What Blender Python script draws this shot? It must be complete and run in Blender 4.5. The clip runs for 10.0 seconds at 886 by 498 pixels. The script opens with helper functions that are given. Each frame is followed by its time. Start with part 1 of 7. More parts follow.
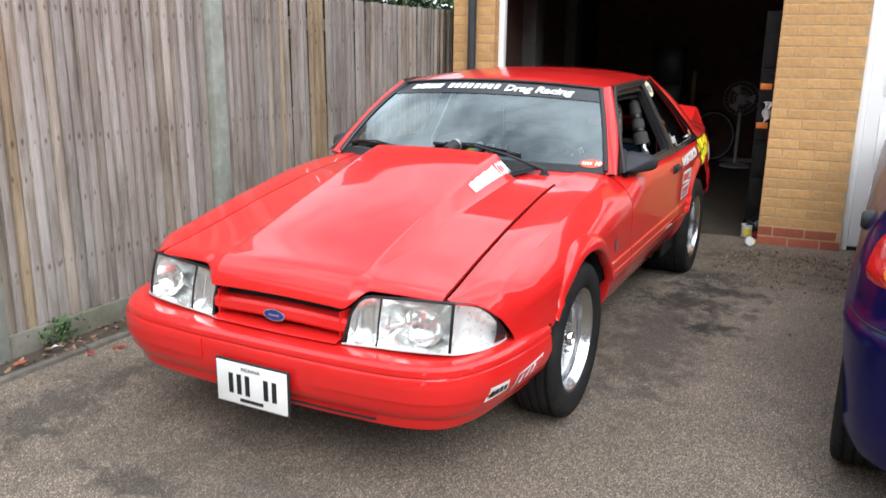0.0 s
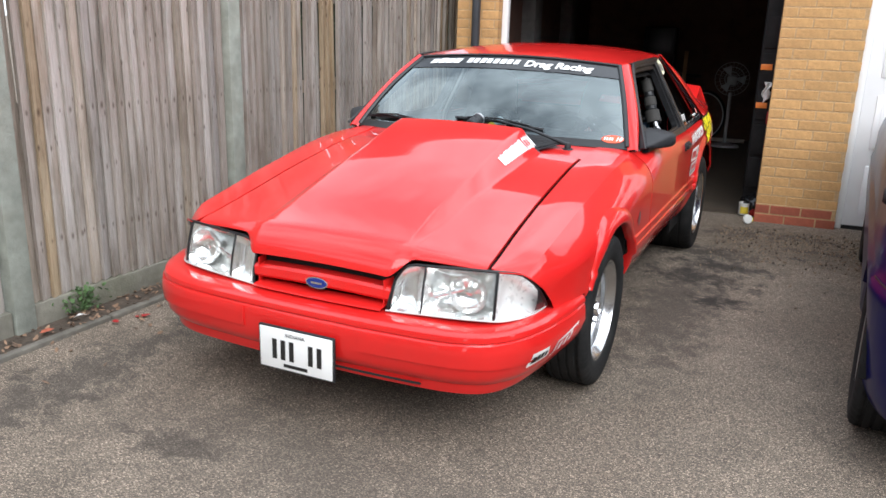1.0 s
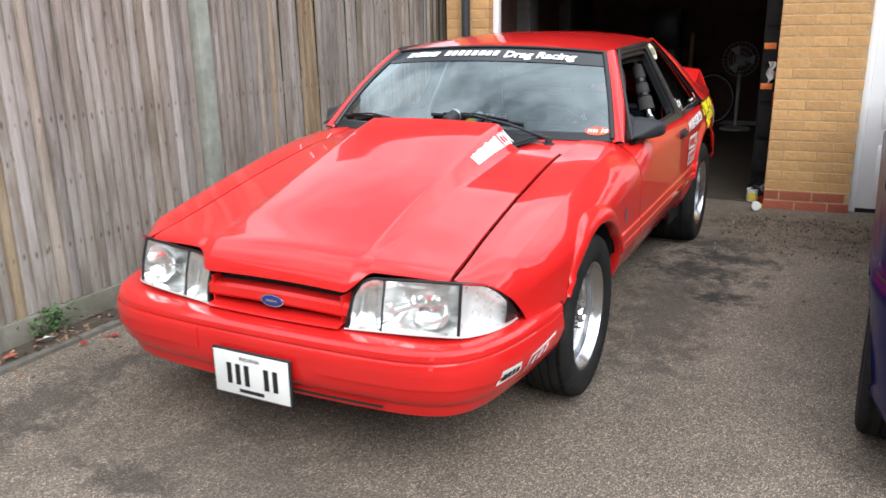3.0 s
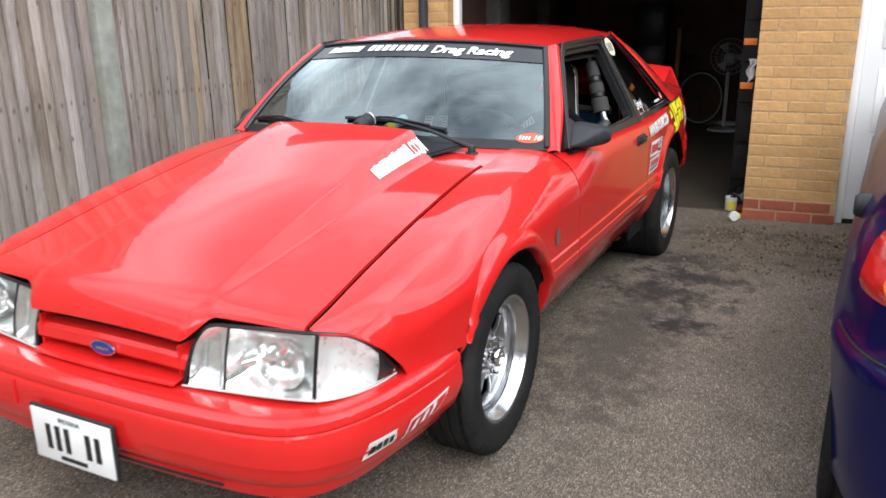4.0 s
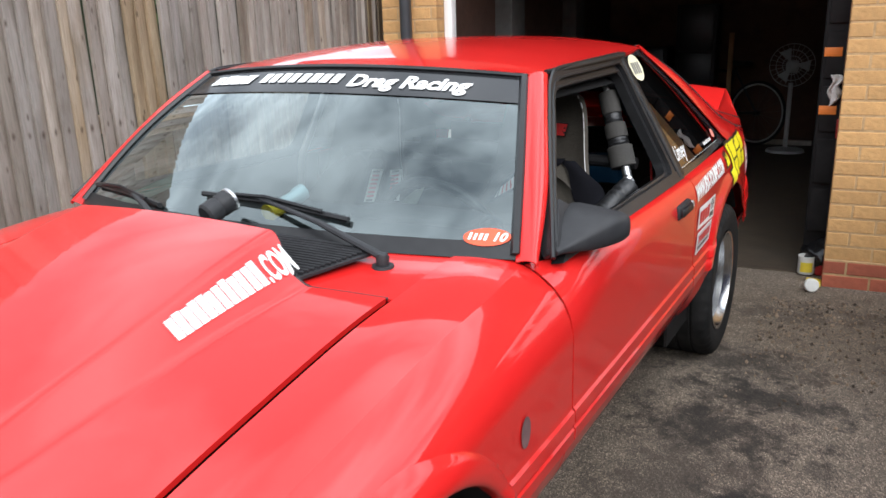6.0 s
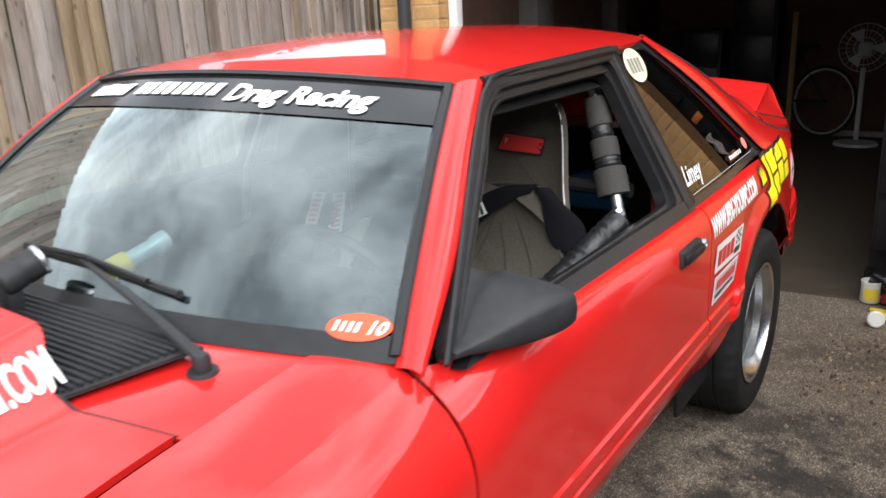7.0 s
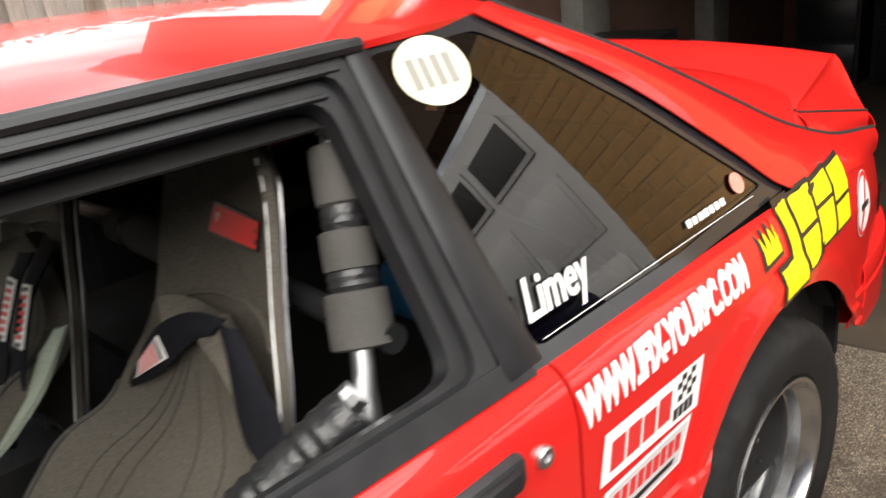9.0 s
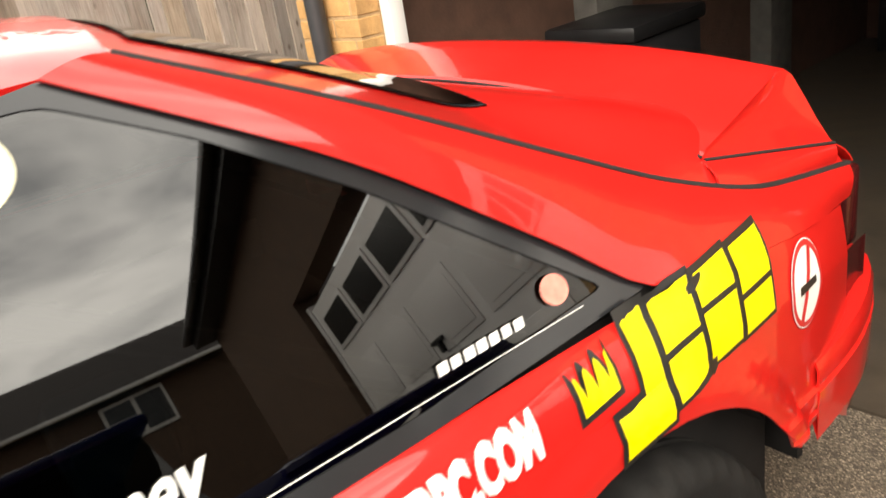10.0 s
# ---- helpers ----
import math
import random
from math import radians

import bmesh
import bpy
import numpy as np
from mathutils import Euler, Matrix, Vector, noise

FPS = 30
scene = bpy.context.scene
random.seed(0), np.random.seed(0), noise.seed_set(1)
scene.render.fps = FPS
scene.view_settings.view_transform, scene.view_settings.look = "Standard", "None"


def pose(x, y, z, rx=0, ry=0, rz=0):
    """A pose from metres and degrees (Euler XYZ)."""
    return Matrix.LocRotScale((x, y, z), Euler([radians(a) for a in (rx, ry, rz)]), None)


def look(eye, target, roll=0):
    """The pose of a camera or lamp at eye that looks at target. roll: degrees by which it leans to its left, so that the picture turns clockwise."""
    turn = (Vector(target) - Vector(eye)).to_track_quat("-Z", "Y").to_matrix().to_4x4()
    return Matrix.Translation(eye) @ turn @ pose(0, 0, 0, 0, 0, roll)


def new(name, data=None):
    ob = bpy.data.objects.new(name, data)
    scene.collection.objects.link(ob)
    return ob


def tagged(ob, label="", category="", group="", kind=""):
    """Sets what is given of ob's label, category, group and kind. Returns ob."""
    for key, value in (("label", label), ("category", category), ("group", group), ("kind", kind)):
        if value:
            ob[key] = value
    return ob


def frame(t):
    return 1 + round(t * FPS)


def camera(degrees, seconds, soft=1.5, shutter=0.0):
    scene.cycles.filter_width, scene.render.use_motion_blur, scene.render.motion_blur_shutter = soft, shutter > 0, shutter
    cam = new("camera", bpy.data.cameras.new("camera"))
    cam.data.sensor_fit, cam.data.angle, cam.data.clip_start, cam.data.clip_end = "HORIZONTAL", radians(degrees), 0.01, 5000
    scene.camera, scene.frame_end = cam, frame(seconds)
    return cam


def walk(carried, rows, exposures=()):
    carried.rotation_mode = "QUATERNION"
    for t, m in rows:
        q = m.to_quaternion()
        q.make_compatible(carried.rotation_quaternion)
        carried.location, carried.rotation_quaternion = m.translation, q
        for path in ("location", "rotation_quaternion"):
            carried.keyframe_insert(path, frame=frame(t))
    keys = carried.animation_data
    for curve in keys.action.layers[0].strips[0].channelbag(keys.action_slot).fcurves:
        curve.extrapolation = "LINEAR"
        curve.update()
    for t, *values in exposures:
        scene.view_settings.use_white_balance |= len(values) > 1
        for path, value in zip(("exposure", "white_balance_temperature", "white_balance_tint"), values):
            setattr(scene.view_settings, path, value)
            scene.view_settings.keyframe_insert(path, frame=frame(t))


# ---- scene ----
cam = camera(59.1, 10.0, 1.5, 0.35)
PATH = [
    (0, (1.699, -2.897, 1.438), (0.821, -1.169, 0.944), 0.8),
    (0.5, (1.667, -2.922, 1.425), (0.771, -1.224, 0.863), 0.9),
    (1, (1.526, -3.062, 1.422), (0.712, -1.319, 0.876), 1.8),
    (1.5, (1.428, -3.174, 1.433), (0.641, -1.408, 0.921), 1.2),
    (2, (1.472, -3.12, 1.425), (0.626, -1.384, 0.907), 1.3),
    (3.5, (1.681, -2.519, 1.418), (0.826, -0.806, 0.841), -1.2),
    (4, (1.725, -2.189, 1.387), (0.858, -0.48, 0.817), -0.7),
    (4.5, (1.689, -1.835, 1.396), (0.713, -0.185, 0.826), -0.2),
    (5, (1.597, -1.508, 1.416), (0.651, 0.175, 0.895), -1.3),
    (6.5, (1.403, -0.523, 1.39), (0.384, 1.098, 0.812), -2.2),
    (7, (1.422, -0.187, 1.398), (0.323, 1.377, 0.811), -2.8),
    (7.5, (1.384, 0.134, 1.383), (0.288, 1.689, 0.766), -3.3),
    (8, (1.371, 0.469, 1.381), (0.31, 2.031, 0.724), -4.7),
    (8.5, (1.412, 0.816, 1.382), (0.094, 2.171, 0.729), -6.3),
    (9, (1.39, 1.144, 1.367), (0.02, 2.425, 0.672), -6.7),
    (9.5, (1.412, 1.495, 1.358), (0.071, 2.8, 0.651), -8.2),
    (9.8, (1.427, 1.704, 1.356), (-0.035, 2.848, 0.609), -7.8),
    (10, (1.417, 1.834, 1.361), (-0.097, 2.903, 0.611), -9.4),
]
EXPOSURES = [(0.0, 0.24, 6080, 10), (5.0, 0.24, 6120, 10), (6.5, 0.32, 6250, 10), (8.0, 0.76, 6750, 10), (9.0, 0.98, 6950, 10), (9.5, 0.96, 7050, 10), (10.0, 0.98, 7700, 10)]
walk(cam, [(t, look(eye, target, roll)) for t, eye, target, roll in PATH], EXPOSURES)
from mathutils.bvhtree import BVHTree

# ---- world and light ----
SUN_EL, SUN_ROT = 42.0, 140.0
world = bpy.data.worlds.new("overcast_sky")
scene.world = world
world.use_nodes = True
wn, wl = world.node_tree.nodes, world.node_tree.links
wn.clear()
w_out = wn.new("ShaderNodeOutputWorld")
w_bg = wn.new("ShaderNodeBackground")
w_sky = wn.new("ShaderNodeTexSky")
w_sky.sky_type, w_sky.sun_disc = "NISHITA", False
w_sky.sun_elevation, w_sky.sun_rotation = radians(SUN_EL), radians(SUN_ROT)
w_sky.air_density, w_sky.dust_density, w_sky.ozone_density = 1.0, 3.0, 1.0
w_co = wn.new("ShaderNodeTexCoord")
w_map = wn.new("ShaderNodeMapping")
w_map.inputs["Scale"].default_value = (1.0, 1.0, 2.2)
w_map.inputs["Location"].default_value = (0.35, 0.60, 0.20)
w_no = wn.new("ShaderNodeTexNoise")
w_no.inputs["Scale"].default_value, w_no.inputs["Detail"].default_value = 2.6, 7.0
w_no.inputs["Roughness"].default_value, w_no.inputs["Distortion"].default_value = 0.55, 0.4
w_rc = wn.new("ShaderNodeValToRGB")
w_rc.color_ramp.elements[0].position, w_rc.color_ramp.elements[0].color = 0.34, (5.2, 5.6, 6.1, 1)
w_rc.color_ramp.elements[1].position, w_rc.color_ramp.elements[1].color = 0.66, (19.0, 19.6, 20.0, 1)
w_mix = wn.new("ShaderNodeMix")
w_mix.data_type = "RGBA"
w_mix.inputs[0].default_value = 0.88
wl.new(w_co.outputs["Generated"], w_map.inputs["Vector"])
wl.new(w_map.outputs[0], w_no.inputs["Vector"])
wl.new(w_no.outputs["Fac"], w_rc.inputs[0])
wl.new(w_sky.outputs[0], w_mix.inputs[6])
wl.new(w_rc.outputs[0], w_mix.inputs[7])
# the cloud is brighter on the side where the sun stands behind it
w_dot = wn.new("ShaderNodeVectorMath")
w_dot.operation = "DOT_PRODUCT"
w_dot.inputs[1].default_value = (math.sin(radians(SUN_ROT - 60)), math.cos(radians(SUN_ROT - 60)), 0.0)
w_rng = wn.new("ShaderNodeMapRange")
w_rng.inputs["From Min"].default_value, w_rng.inputs["From Max"].default_value = -1.0, 1.0
w_rng.inputs["To Min"].default_value, w_rng.inputs["To Max"].default_value = 0.66, 1.60
w_gain = wn.new("ShaderNodeVectorMath")
w_gain.operation = "SCALE"
wl.new(w_co.outputs["Generated"], w_dot.inputs[0])
wl.new(w_dot.outputs["Value"], w_rng.inputs["Value"])
wl.new(w_mix.outputs[2], w_gain.inputs[0])
wl.new(w_rng.outputs[0], w_gain.inputs["Scale"])
wl.new(w_gain.outputs[0], w_bg.inputs["Color"])
w_bg.inputs["Strength"].default_value = 0.148
wl.new(w_bg.outputs[0], w_out.inputs[0])

sun = new("sun", bpy.data.lights.new("sun", "SUN"))
sun.data.energy, sun.data.angle, sun.data.color = 1.9, radians(50), (1.0, 0.97, 0.93)
sun.matrix_world = look((0, 0, 0), (-math.sin(radians(SUN_ROT)) * math.cos(radians(SUN_EL)), -math.cos(radians(SUN_ROT)) * math.cos(radians(SUN_EL)), -math.sin(radians(SUN_EL))))


# ---- materials ----
def surf(name, base, rough=0.6, metal=0.0, var=0.15, scale=6.0, bump=0.0, bscale=60.0, coat=0.0, second=None, amount=0.0, sscale=1.5, spec=0.5, island=0.0, pick=0.0, grain=None):
    """A surface with variation at two scales. second: a stain colour, in patches of size 1/sscale; pick: tint per object; grain: stretch of the fine noise."""
    m = bpy.data.materials.new(name)
    m.use_nodes = True
    n, l = m.node_tree.nodes, m.node_tree.links
    b = n["Principled BSDF"]
    b.inputs["Roughness"].default_value, b.inputs["Metallic"].default_value = rough, metal
    b.inputs["Specular IOR Level"].default_value = spec
    b.inputs["Coat Weight"].default_value, b.inputs["Coat Roughness"].default_value = coat, 0.03
    co = n.new("ShaderNodeTexCoord")
    vec = co.outputs["Object"]
    if grain:
        mp = n.new("ShaderNodeMapping")
        mp.inputs["Scale"].default_value = grain
        l.new(vec, mp.inputs["Vector"])
        if pick:
            oi = n.new("ShaderNodeObjectInfo")
            ml = n.new("ShaderNodeMath")
            ml.operation = "MULTIPLY"
            ml.inputs[1].default_value = 37.0
            l.new(oi.outputs["Random"], ml.inputs[0])
            l.new(ml.outputs[0], mp.inputs["Location"])
        vec = mp.outputs[0]
    no = n.new("ShaderNodeTexNoise")
    no.inputs["Scale"].default_value, no.inputs["Detail"].default_value = scale, 6.0
    l.new(vec, no.inputs["Vector"])
    rc = n.new("ShaderNodeValToRGB")
    lo, hi = [max(0.0, c * (1 - var)) for c in base], [min(1.0, c * (1 + var)) for c in base]
    rc.color_ramp.elements[0].position, rc.color_ramp.elements[0].color = 0.3, (*lo, 1)
    rc.color_ramp.elements[1].position, rc.color_ramp.elements[1].color = 0.7, (*hi, 1)
    l.new(no.outputs["Fac"], rc.inputs[0])
    col = rc.outputs[0]
    if second:
        n2 = n.new("ShaderNodeTexNoise")
        n2.inputs["Scale"].default_value, n2.inputs["Detail"].default_value = sscale, 8.0
        n2.inputs["Roughness"].default_value = 0.65
        l.new(co.outputs["Object"], n2.inputs["Vector"])
        r2 = n.new("ShaderNodeValToRGB")
        r2.color_ramp.elements[0].position, r2.color_ramp.elements[1].position = 0.48, 0.72
        r2.color_ramp.elements[0].color, r2.color_ramp.elements[1].color = (0, 0, 0, 1), (amount, amount, amount, 1)
        l.new(n2.outputs["Fac"], r2.inputs[0])
        mx = n.new("ShaderNodeMix")
        mx.data_type = "RGBA"
        l.new(r2.outputs[0], mx.inputs[0])
        l.new(col, mx.inputs[6])
        mx.inputs[7].default_value = (*second, 1)
        col = mx.outputs[2]
    if pick or island:
        hv = n.new("ShaderNodeHueSaturation")
        if island:
            src = n.new("ShaderNodeNewGeometry").outputs["Random Per Island"]
        else:
            src = n.new("ShaderNodeObjectInfo").outputs["Random"]
        mr = n.new("ShaderNodeMapRange")
        k = pick or island
        mr.inputs["To Min"].default_value, mr.inputs["To Max"].default_value = 1 - k, 1 + k
        l.new(src, mr.inputs["Value"])
        l.new(mr.outputs[0], hv.inputs["Value"])
        l.new(col, hv.inputs["Color"])
        col = hv.outputs[0]
    l.new(col, b.inputs["Base Color"])
    if bump:
        n3 = n.new("ShaderNodeTexNoise")
        n3.inputs["Scale"].default_value, n3.inputs["Detail"].default_value = bscale, 5.0
        l.new(vec, n3.inputs["Vector"])
        bp = n.new("ShaderNodeBump")
        bp.inputs["Strength"].default_value, bp.inputs["Distance"].default_value = bump, 0.01
        l.new(n3.outputs["Fac"], bp.inputs["Height"])
        l.new(bp.outputs[0], b.inputs["Normal"])
    if rough > 0.15:
        mr2 = n.new("ShaderNodeMapRange")
        mr2.inputs["To Min"].default_value, mr2.inputs["To Max"].default_value = rough * 0.85, min(1.0, rough * 1.15)
        l.new(no.outputs["Fac"], mr2.inputs["Value"])
        l.new(mr2.outputs[0], b.inputs["Roughness"])
    return m


def pane_material(name, tint, ior=1.5, gain=1.0, sheen=(1.0, 1.0, 1.0)):
    """Thin glass: a tinted clear layer under a Fresnel gloss."""
    m = bpy.data.materials.new(name)
    m.use_nodes = True
    n, l = m.node_tree.nodes, m.node_tree.links
    n.clear()
    out, mix = n.new("ShaderNodeOutputMaterial"), n.new("ShaderNodeMixShader")
    tr, gl, fr = n.new("ShaderNodeBsdfTransparent"), n.new("ShaderNodeBsdfGlossy"), n.new("ShaderNodeLayerWeight")
    tr.inputs["Color"].default_value = (*tint, 1)
    gl.inputs["Roughness"].default_value = 0.02
    gl.inputs["Color"].default_value = (*sheen, 1)
    fr.inputs["Blend"].default_value = 0.5
    pw, rf = n.new("ShaderNodeMath"), n.new("ShaderNodeMath")
    pw.operation, rf.operation = "POWER", "MULTIPLY_ADD"
    pw.inputs[1].default_value = 5.0
    base = ((ior - 1) / (ior + 1)) ** 2
    rf.inputs[1].default_value, rf.inputs[2].default_value = 1 - base, base
    l.new(fr.outputs["Facing"], pw.inputs[0])
    l.new(pw.outputs[0], rf.inputs[0])
    ml = n.new("ShaderNodeMath")
    ml.operation, ml.use_clamp = "MULTIPLY", True
    ml.inputs[1].default_value = gain
    l.new(rf.outputs[0], ml.inputs[0])
    l.new(ml.outputs[0], mix.inputs[0])
    l.new(tr.outputs[0], mix.inputs[1])
    l.new(gl.outputs[0], mix.inputs[2])
    l.new(mix.outputs[0], out.inputs[0])
    return m


RED = surf("red_paint", (0.62, 0.016, 0.014), 0.30, coat=0.85, spec=0.12, var=0.05, scale=3, bump=0.012, bscale=14, second=(0.56, 0.028, 0.022), amount=0.25, sscale=4)
BLACK_TRIM = surf("black_rubber_trim", (0.013, 0.013, 0.014), 0.36, spec=0.40, var=0.25, scale=30, bump=0.04, bscale=180)
BLACK_DARK = surf("black_underside", (0.018, 0.017, 0.017), 0.8, spec=0.1, var=0.3, scale=12)
BLACK_PLASTIC = surf("black_grained_plastic", (0.024, 0.024, 0.026), 0.5, spec=0.3, var=0.2, scale=40, bump=0.15, bscale=350)
BANNER = surf("black_vinyl_band", (0.018, 0.019, 0.021), 0.12, var=0.1, scale=8)
WHITE_VINYL = surf("white_vinyl", (0.82, 0.82, 0.80), 0.35, var=0.04, scale=20)
YELLOW_VINYL = surf("yellow_vinyl", (0.85, 0.72, 0.01), 0.35, var=0.04, scale=20)
RED_VINYL = surf("red_vinyl", (0.62, 0.03, 0.03), 0.35, var=0.06, scale=20)
BLACK_VINYL = surf("black_vinyl", (0.015, 0.015, 0.015), 0.3, var=0.1, scale=20)
CREAM_VINYL = surf("cream_vinyl", (0.80, 0.76, 0.52), 0.35, var=0.06, scale=30)
BLUE_OVAL = surf("blue_enamel", (0.01, 0.03, 0.22), 0.15, coat=1.0, var=0.05)
RUBBER = surf("tyre_rubber", (0.015, 0.015, 0.015), 0.8, spec=0.2, var=0.25, scale=18, bump=0.1, bscale=120, second=(0.035, 0.032, 0.03), amount=0.4, sscale=9)
ALLOY = surf("polished_alloy", (0.60, 0.61, 0.62), 0.25, metal=1.0, var=0.06, scale=25, bump=0.02, bscale=200)
ALLOY_DULL = surf("cast_alloy", (0.50, 0.50, 0.51), 0.38, metal=1.0, var=0.12, scale=30, bump=0.05, bscale=200)
CHROME = surf("chrome", (0.82, 0.82, 0.83), 0.08, metal=1.0, var=0.03)
DARK_HOLE = surf("black_recess", (0.012, 0.011, 0.011), 0.9, var=0.2)
GLASS_SCREEN = pane_material("windscreen_glass", (0.44, 0.51, 0.50), 1.52, 3.8, (0.84, 0.95, 0.96))
GLASS_TINT = pane_material("tinted_glass", (0.085, 0.072, 0.055), 1.52, 1.45)
GLASS_LAMP = pane_material("headlamp_glass", (0.90, 0.91, 0.90), 1.5, 1.0)
SEAM_DARK = surf("dark_seam_thread", (0.045, 0.040, 0.034), 0.9)
GREY_CLOTH = surf("grey_tweed_cloth", (0.094, 0.083, 0.069), 0.95, var=0.35, scale=320, bump=0.5, bscale=500, second=(0.085, 0.076, 0.063), amount=0.6, sscale=6, spec=0.15)
FOAM = surf("grey_foam_padding", (0.046, 0.043, 0.039), 0.9, var=0.15, scale=25, bump=0.15, bscale=160)
TAPE = surf("black_tape", (0.014, 0.014, 0.015), 0.38, var=0.3, scale=30, bump=0.5, bscale=45)
WEBBING = surf("black_webbing", (0.008, 0.008, 0.011), 0.85, spec=0.12, var=0.3, scale=200, bump=0.3, bscale=400)
BLUE_PLASTIC = surf("blue_plastic", (0.008, 0.05, 0.11), 0.4, var=0.1)
BRICK_BUFF = surf("buff_brick", (0.54, 0.315, 0.125), 0.9, var=0.16, scale=22, bump=0.35, bscale=70, second=(0.42, 0.240, 0.095), amount=0.6, sscale=9, pick=0.10)
BRICK_RED = surf("red_engineering_brick", (0.36, 0.10, 0.055), 0.85, var=0.16, scale=22, bump=0.3, bscale=70, second=(0.26, 0.07, 0.04), amount=0.6, sscale=9, pick=0.14)
MORTAR = surf("mortar", (0.44, 0.29, 0.145), 0.95, var=0.15, scale=40, bump=0.3, bscale=120)
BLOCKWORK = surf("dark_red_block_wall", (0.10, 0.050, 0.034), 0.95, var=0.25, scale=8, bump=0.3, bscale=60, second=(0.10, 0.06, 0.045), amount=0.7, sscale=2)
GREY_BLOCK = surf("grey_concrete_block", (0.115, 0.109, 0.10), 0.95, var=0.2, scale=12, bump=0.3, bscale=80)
BRICK_DARK = surf("dark_brown_brick", (0.115, 0.070, 0.045), 0.9, var=0.2, scale=9, bump=0.3, bscale=60, second=(0.080, 0.050, 0.034), amount=0.6, sscale=3)
WHITE_DOOR = surf("white_door_paint", (0.86, 0.86, 0.85), 0.4, var=0.03, scale=4, second=(0.62, 0.60, 0.55), amount=0.3, sscale=2)


def fence_wood():
    """Weathered boards: long grain, knots, and a tone of its own for each board."""
    m = bpy.data.materials.new("weathered_fence_wood")
    m.use_nodes = True
    n, l = m.node_tree.nodes, m.node_tree.links
    b = n["Principled BSDF"]
    b.inputs["Roughness"].default_value, b.inputs["Specular IOR Level"].default_value = 0.9, 0.2
    co, oi = n.new("ShaderNodeTexCoord"), n.new("ShaderNodeObjectInfo")
    sh = n.new("ShaderNodeVectorMath")
    sh.operation = "MULTIPLY_ADD"
    sh.inputs[1].default_value = (31.0, 17.0, 43.0)
    cb = n.new("ShaderNodeCombineXYZ")
    for k in range(3):
        l.new(oi.outputs["Random"], cb.inputs[k])
    l.new(cb.outputs[0], sh.inputs[0])
    l.new(co.outputs["Object"], sh.inputs[2])

    def noise_at(scale, detail, stretch, rough=0.6):
        mp, t = n.new("ShaderNodeMapping"), n.new("ShaderNodeTexNoise")
        mp.inputs["Scale"].default_value = stretch
        t.inputs["Scale"].default_value, t.inputs["Detail"].default_value, t.inputs["Roughness"].default_value = scale, detail, rough
        l.new(sh.outputs[0], mp.inputs["Vector"])
        l.new(mp.outputs[0], t.inputs["Vector"])
        return t.outputs["Fac"], mp.outputs[0]

    def ramp(src, *stops):
        r = n.new("ShaderNodeValToRGB")
        e = r.color_ramp.elements
        while len(e) < len(stops):
            e.new(0.5)
        for q, (p, c) in zip(e, stops):
            q.position, q.color = p, (*c, 1)
        l.new(src, r.inputs[0])
        return r.outputs[0]

    def blend(kind, fac, a, c):
        x = n.new("ShaderNodeMix")
        x.data_type, x.blend_type = "RGBA", kind
        if isinstance(fac, float):
            x.inputs[0].default_value = fac
        else:
            l.new(fac, x.inputs[0])
        l.new(a, x.inputs[6])
        l.new(c, x.inputs[7])
        return x.outputs[2]

    tone = ramp(oi.outputs["Random"], (0.0, (0.338, 0.294, 0.256)), (0.22, (0.480, 0.441, 0.403)), (0.48, (0.349, 0.322, 0.294)), (0.66, (0.501, 0.452, 0.403)), (0.82, (0.425, 0.332, 0.218)), (0.90, (0.294, 0.273, 0.256)), (1.0, (0.458, 0.420, 0.382)))
    grain, _ = noise_at(24.0, 9.0, (7.0, 7.0, 0.30), 0.72)
    col = blend("MULTIPLY", 1.0, tone, ramp(grain, (0.33, (0.66, 0.645, 0.63)), (0.50, (1.0, 1.0, 1.0)), (0.70, (1.22, 1.21, 1.20))))
    patch_, _ = noise_at(2.2, 5.0, (2.5, 2.5, 0.8))
    col = blend("MULTIPLY", 1.0, col, ramp(patch_, (0.30, (0.60, 0.56, 0.52)), (0.50, (0.97, 0.96, 0.95)), (0.68, (1.10, 1.10, 1.11))))
    warm, _ = noise_at(1.3, 3.0, (3.0, 3.0, 0.5))
    amber = n.new("ShaderNodeRGB")
    amber.outputs[0].default_value = (0.42, 0.28, 0.13, 1)
    col = blend("MIX", ramp(warm, (0.60, (0, 0, 0)), (0.78, (0.38, 0.38, 0.38))), col, amber.outputs[0])
    vo, vm = n.new("ShaderNodeTexVoronoi"), n.new("ShaderNodeMapping")
    vm.inputs["Scale"].default_value = (15.0, 15.0, 6.5)
    vo.inputs["Scale"].default_value = 1.0
    l.new(sh.outputs[0], vm.inputs["Vector"])
    l.new(vm.outputs[0], vo.inputs["Vector"])
    dark = n.new("ShaderNodeRGB")
    dark.outputs[0].default_value = (0.07, 0.045, 0.03, 1)
    col = blend("MIX", ramp(vo.outputs["Distance"], (0.04, (0.8, 0.8, 0.8)), (0.08, (0.4, 0.4, 0.4)), (0.14, (0.0, 0.0, 0.0))), col, dark.outputs[0])
    # rust marks round the nails, one row for each rail
    for h in (0.275, 0.875, 1.475):
        nm, ln = n.new("ShaderNodeMapping"), n.new("ShaderNodeVectorMath")
        nm.inputs["Scale"].default_value = (0.0, 1 / 0.013, 1 / 0.020)
        nm.inputs["Location"].default_value = (0.0, 1.0, -h / 0.020)
        l.new(co.outputs["Object"], nm.inputs["Vector"])
        ln.operation = "LENGTH"
        l.new(nm.outputs[0], ln.inputs[0])
        ad = n.new("ShaderNodeMath")
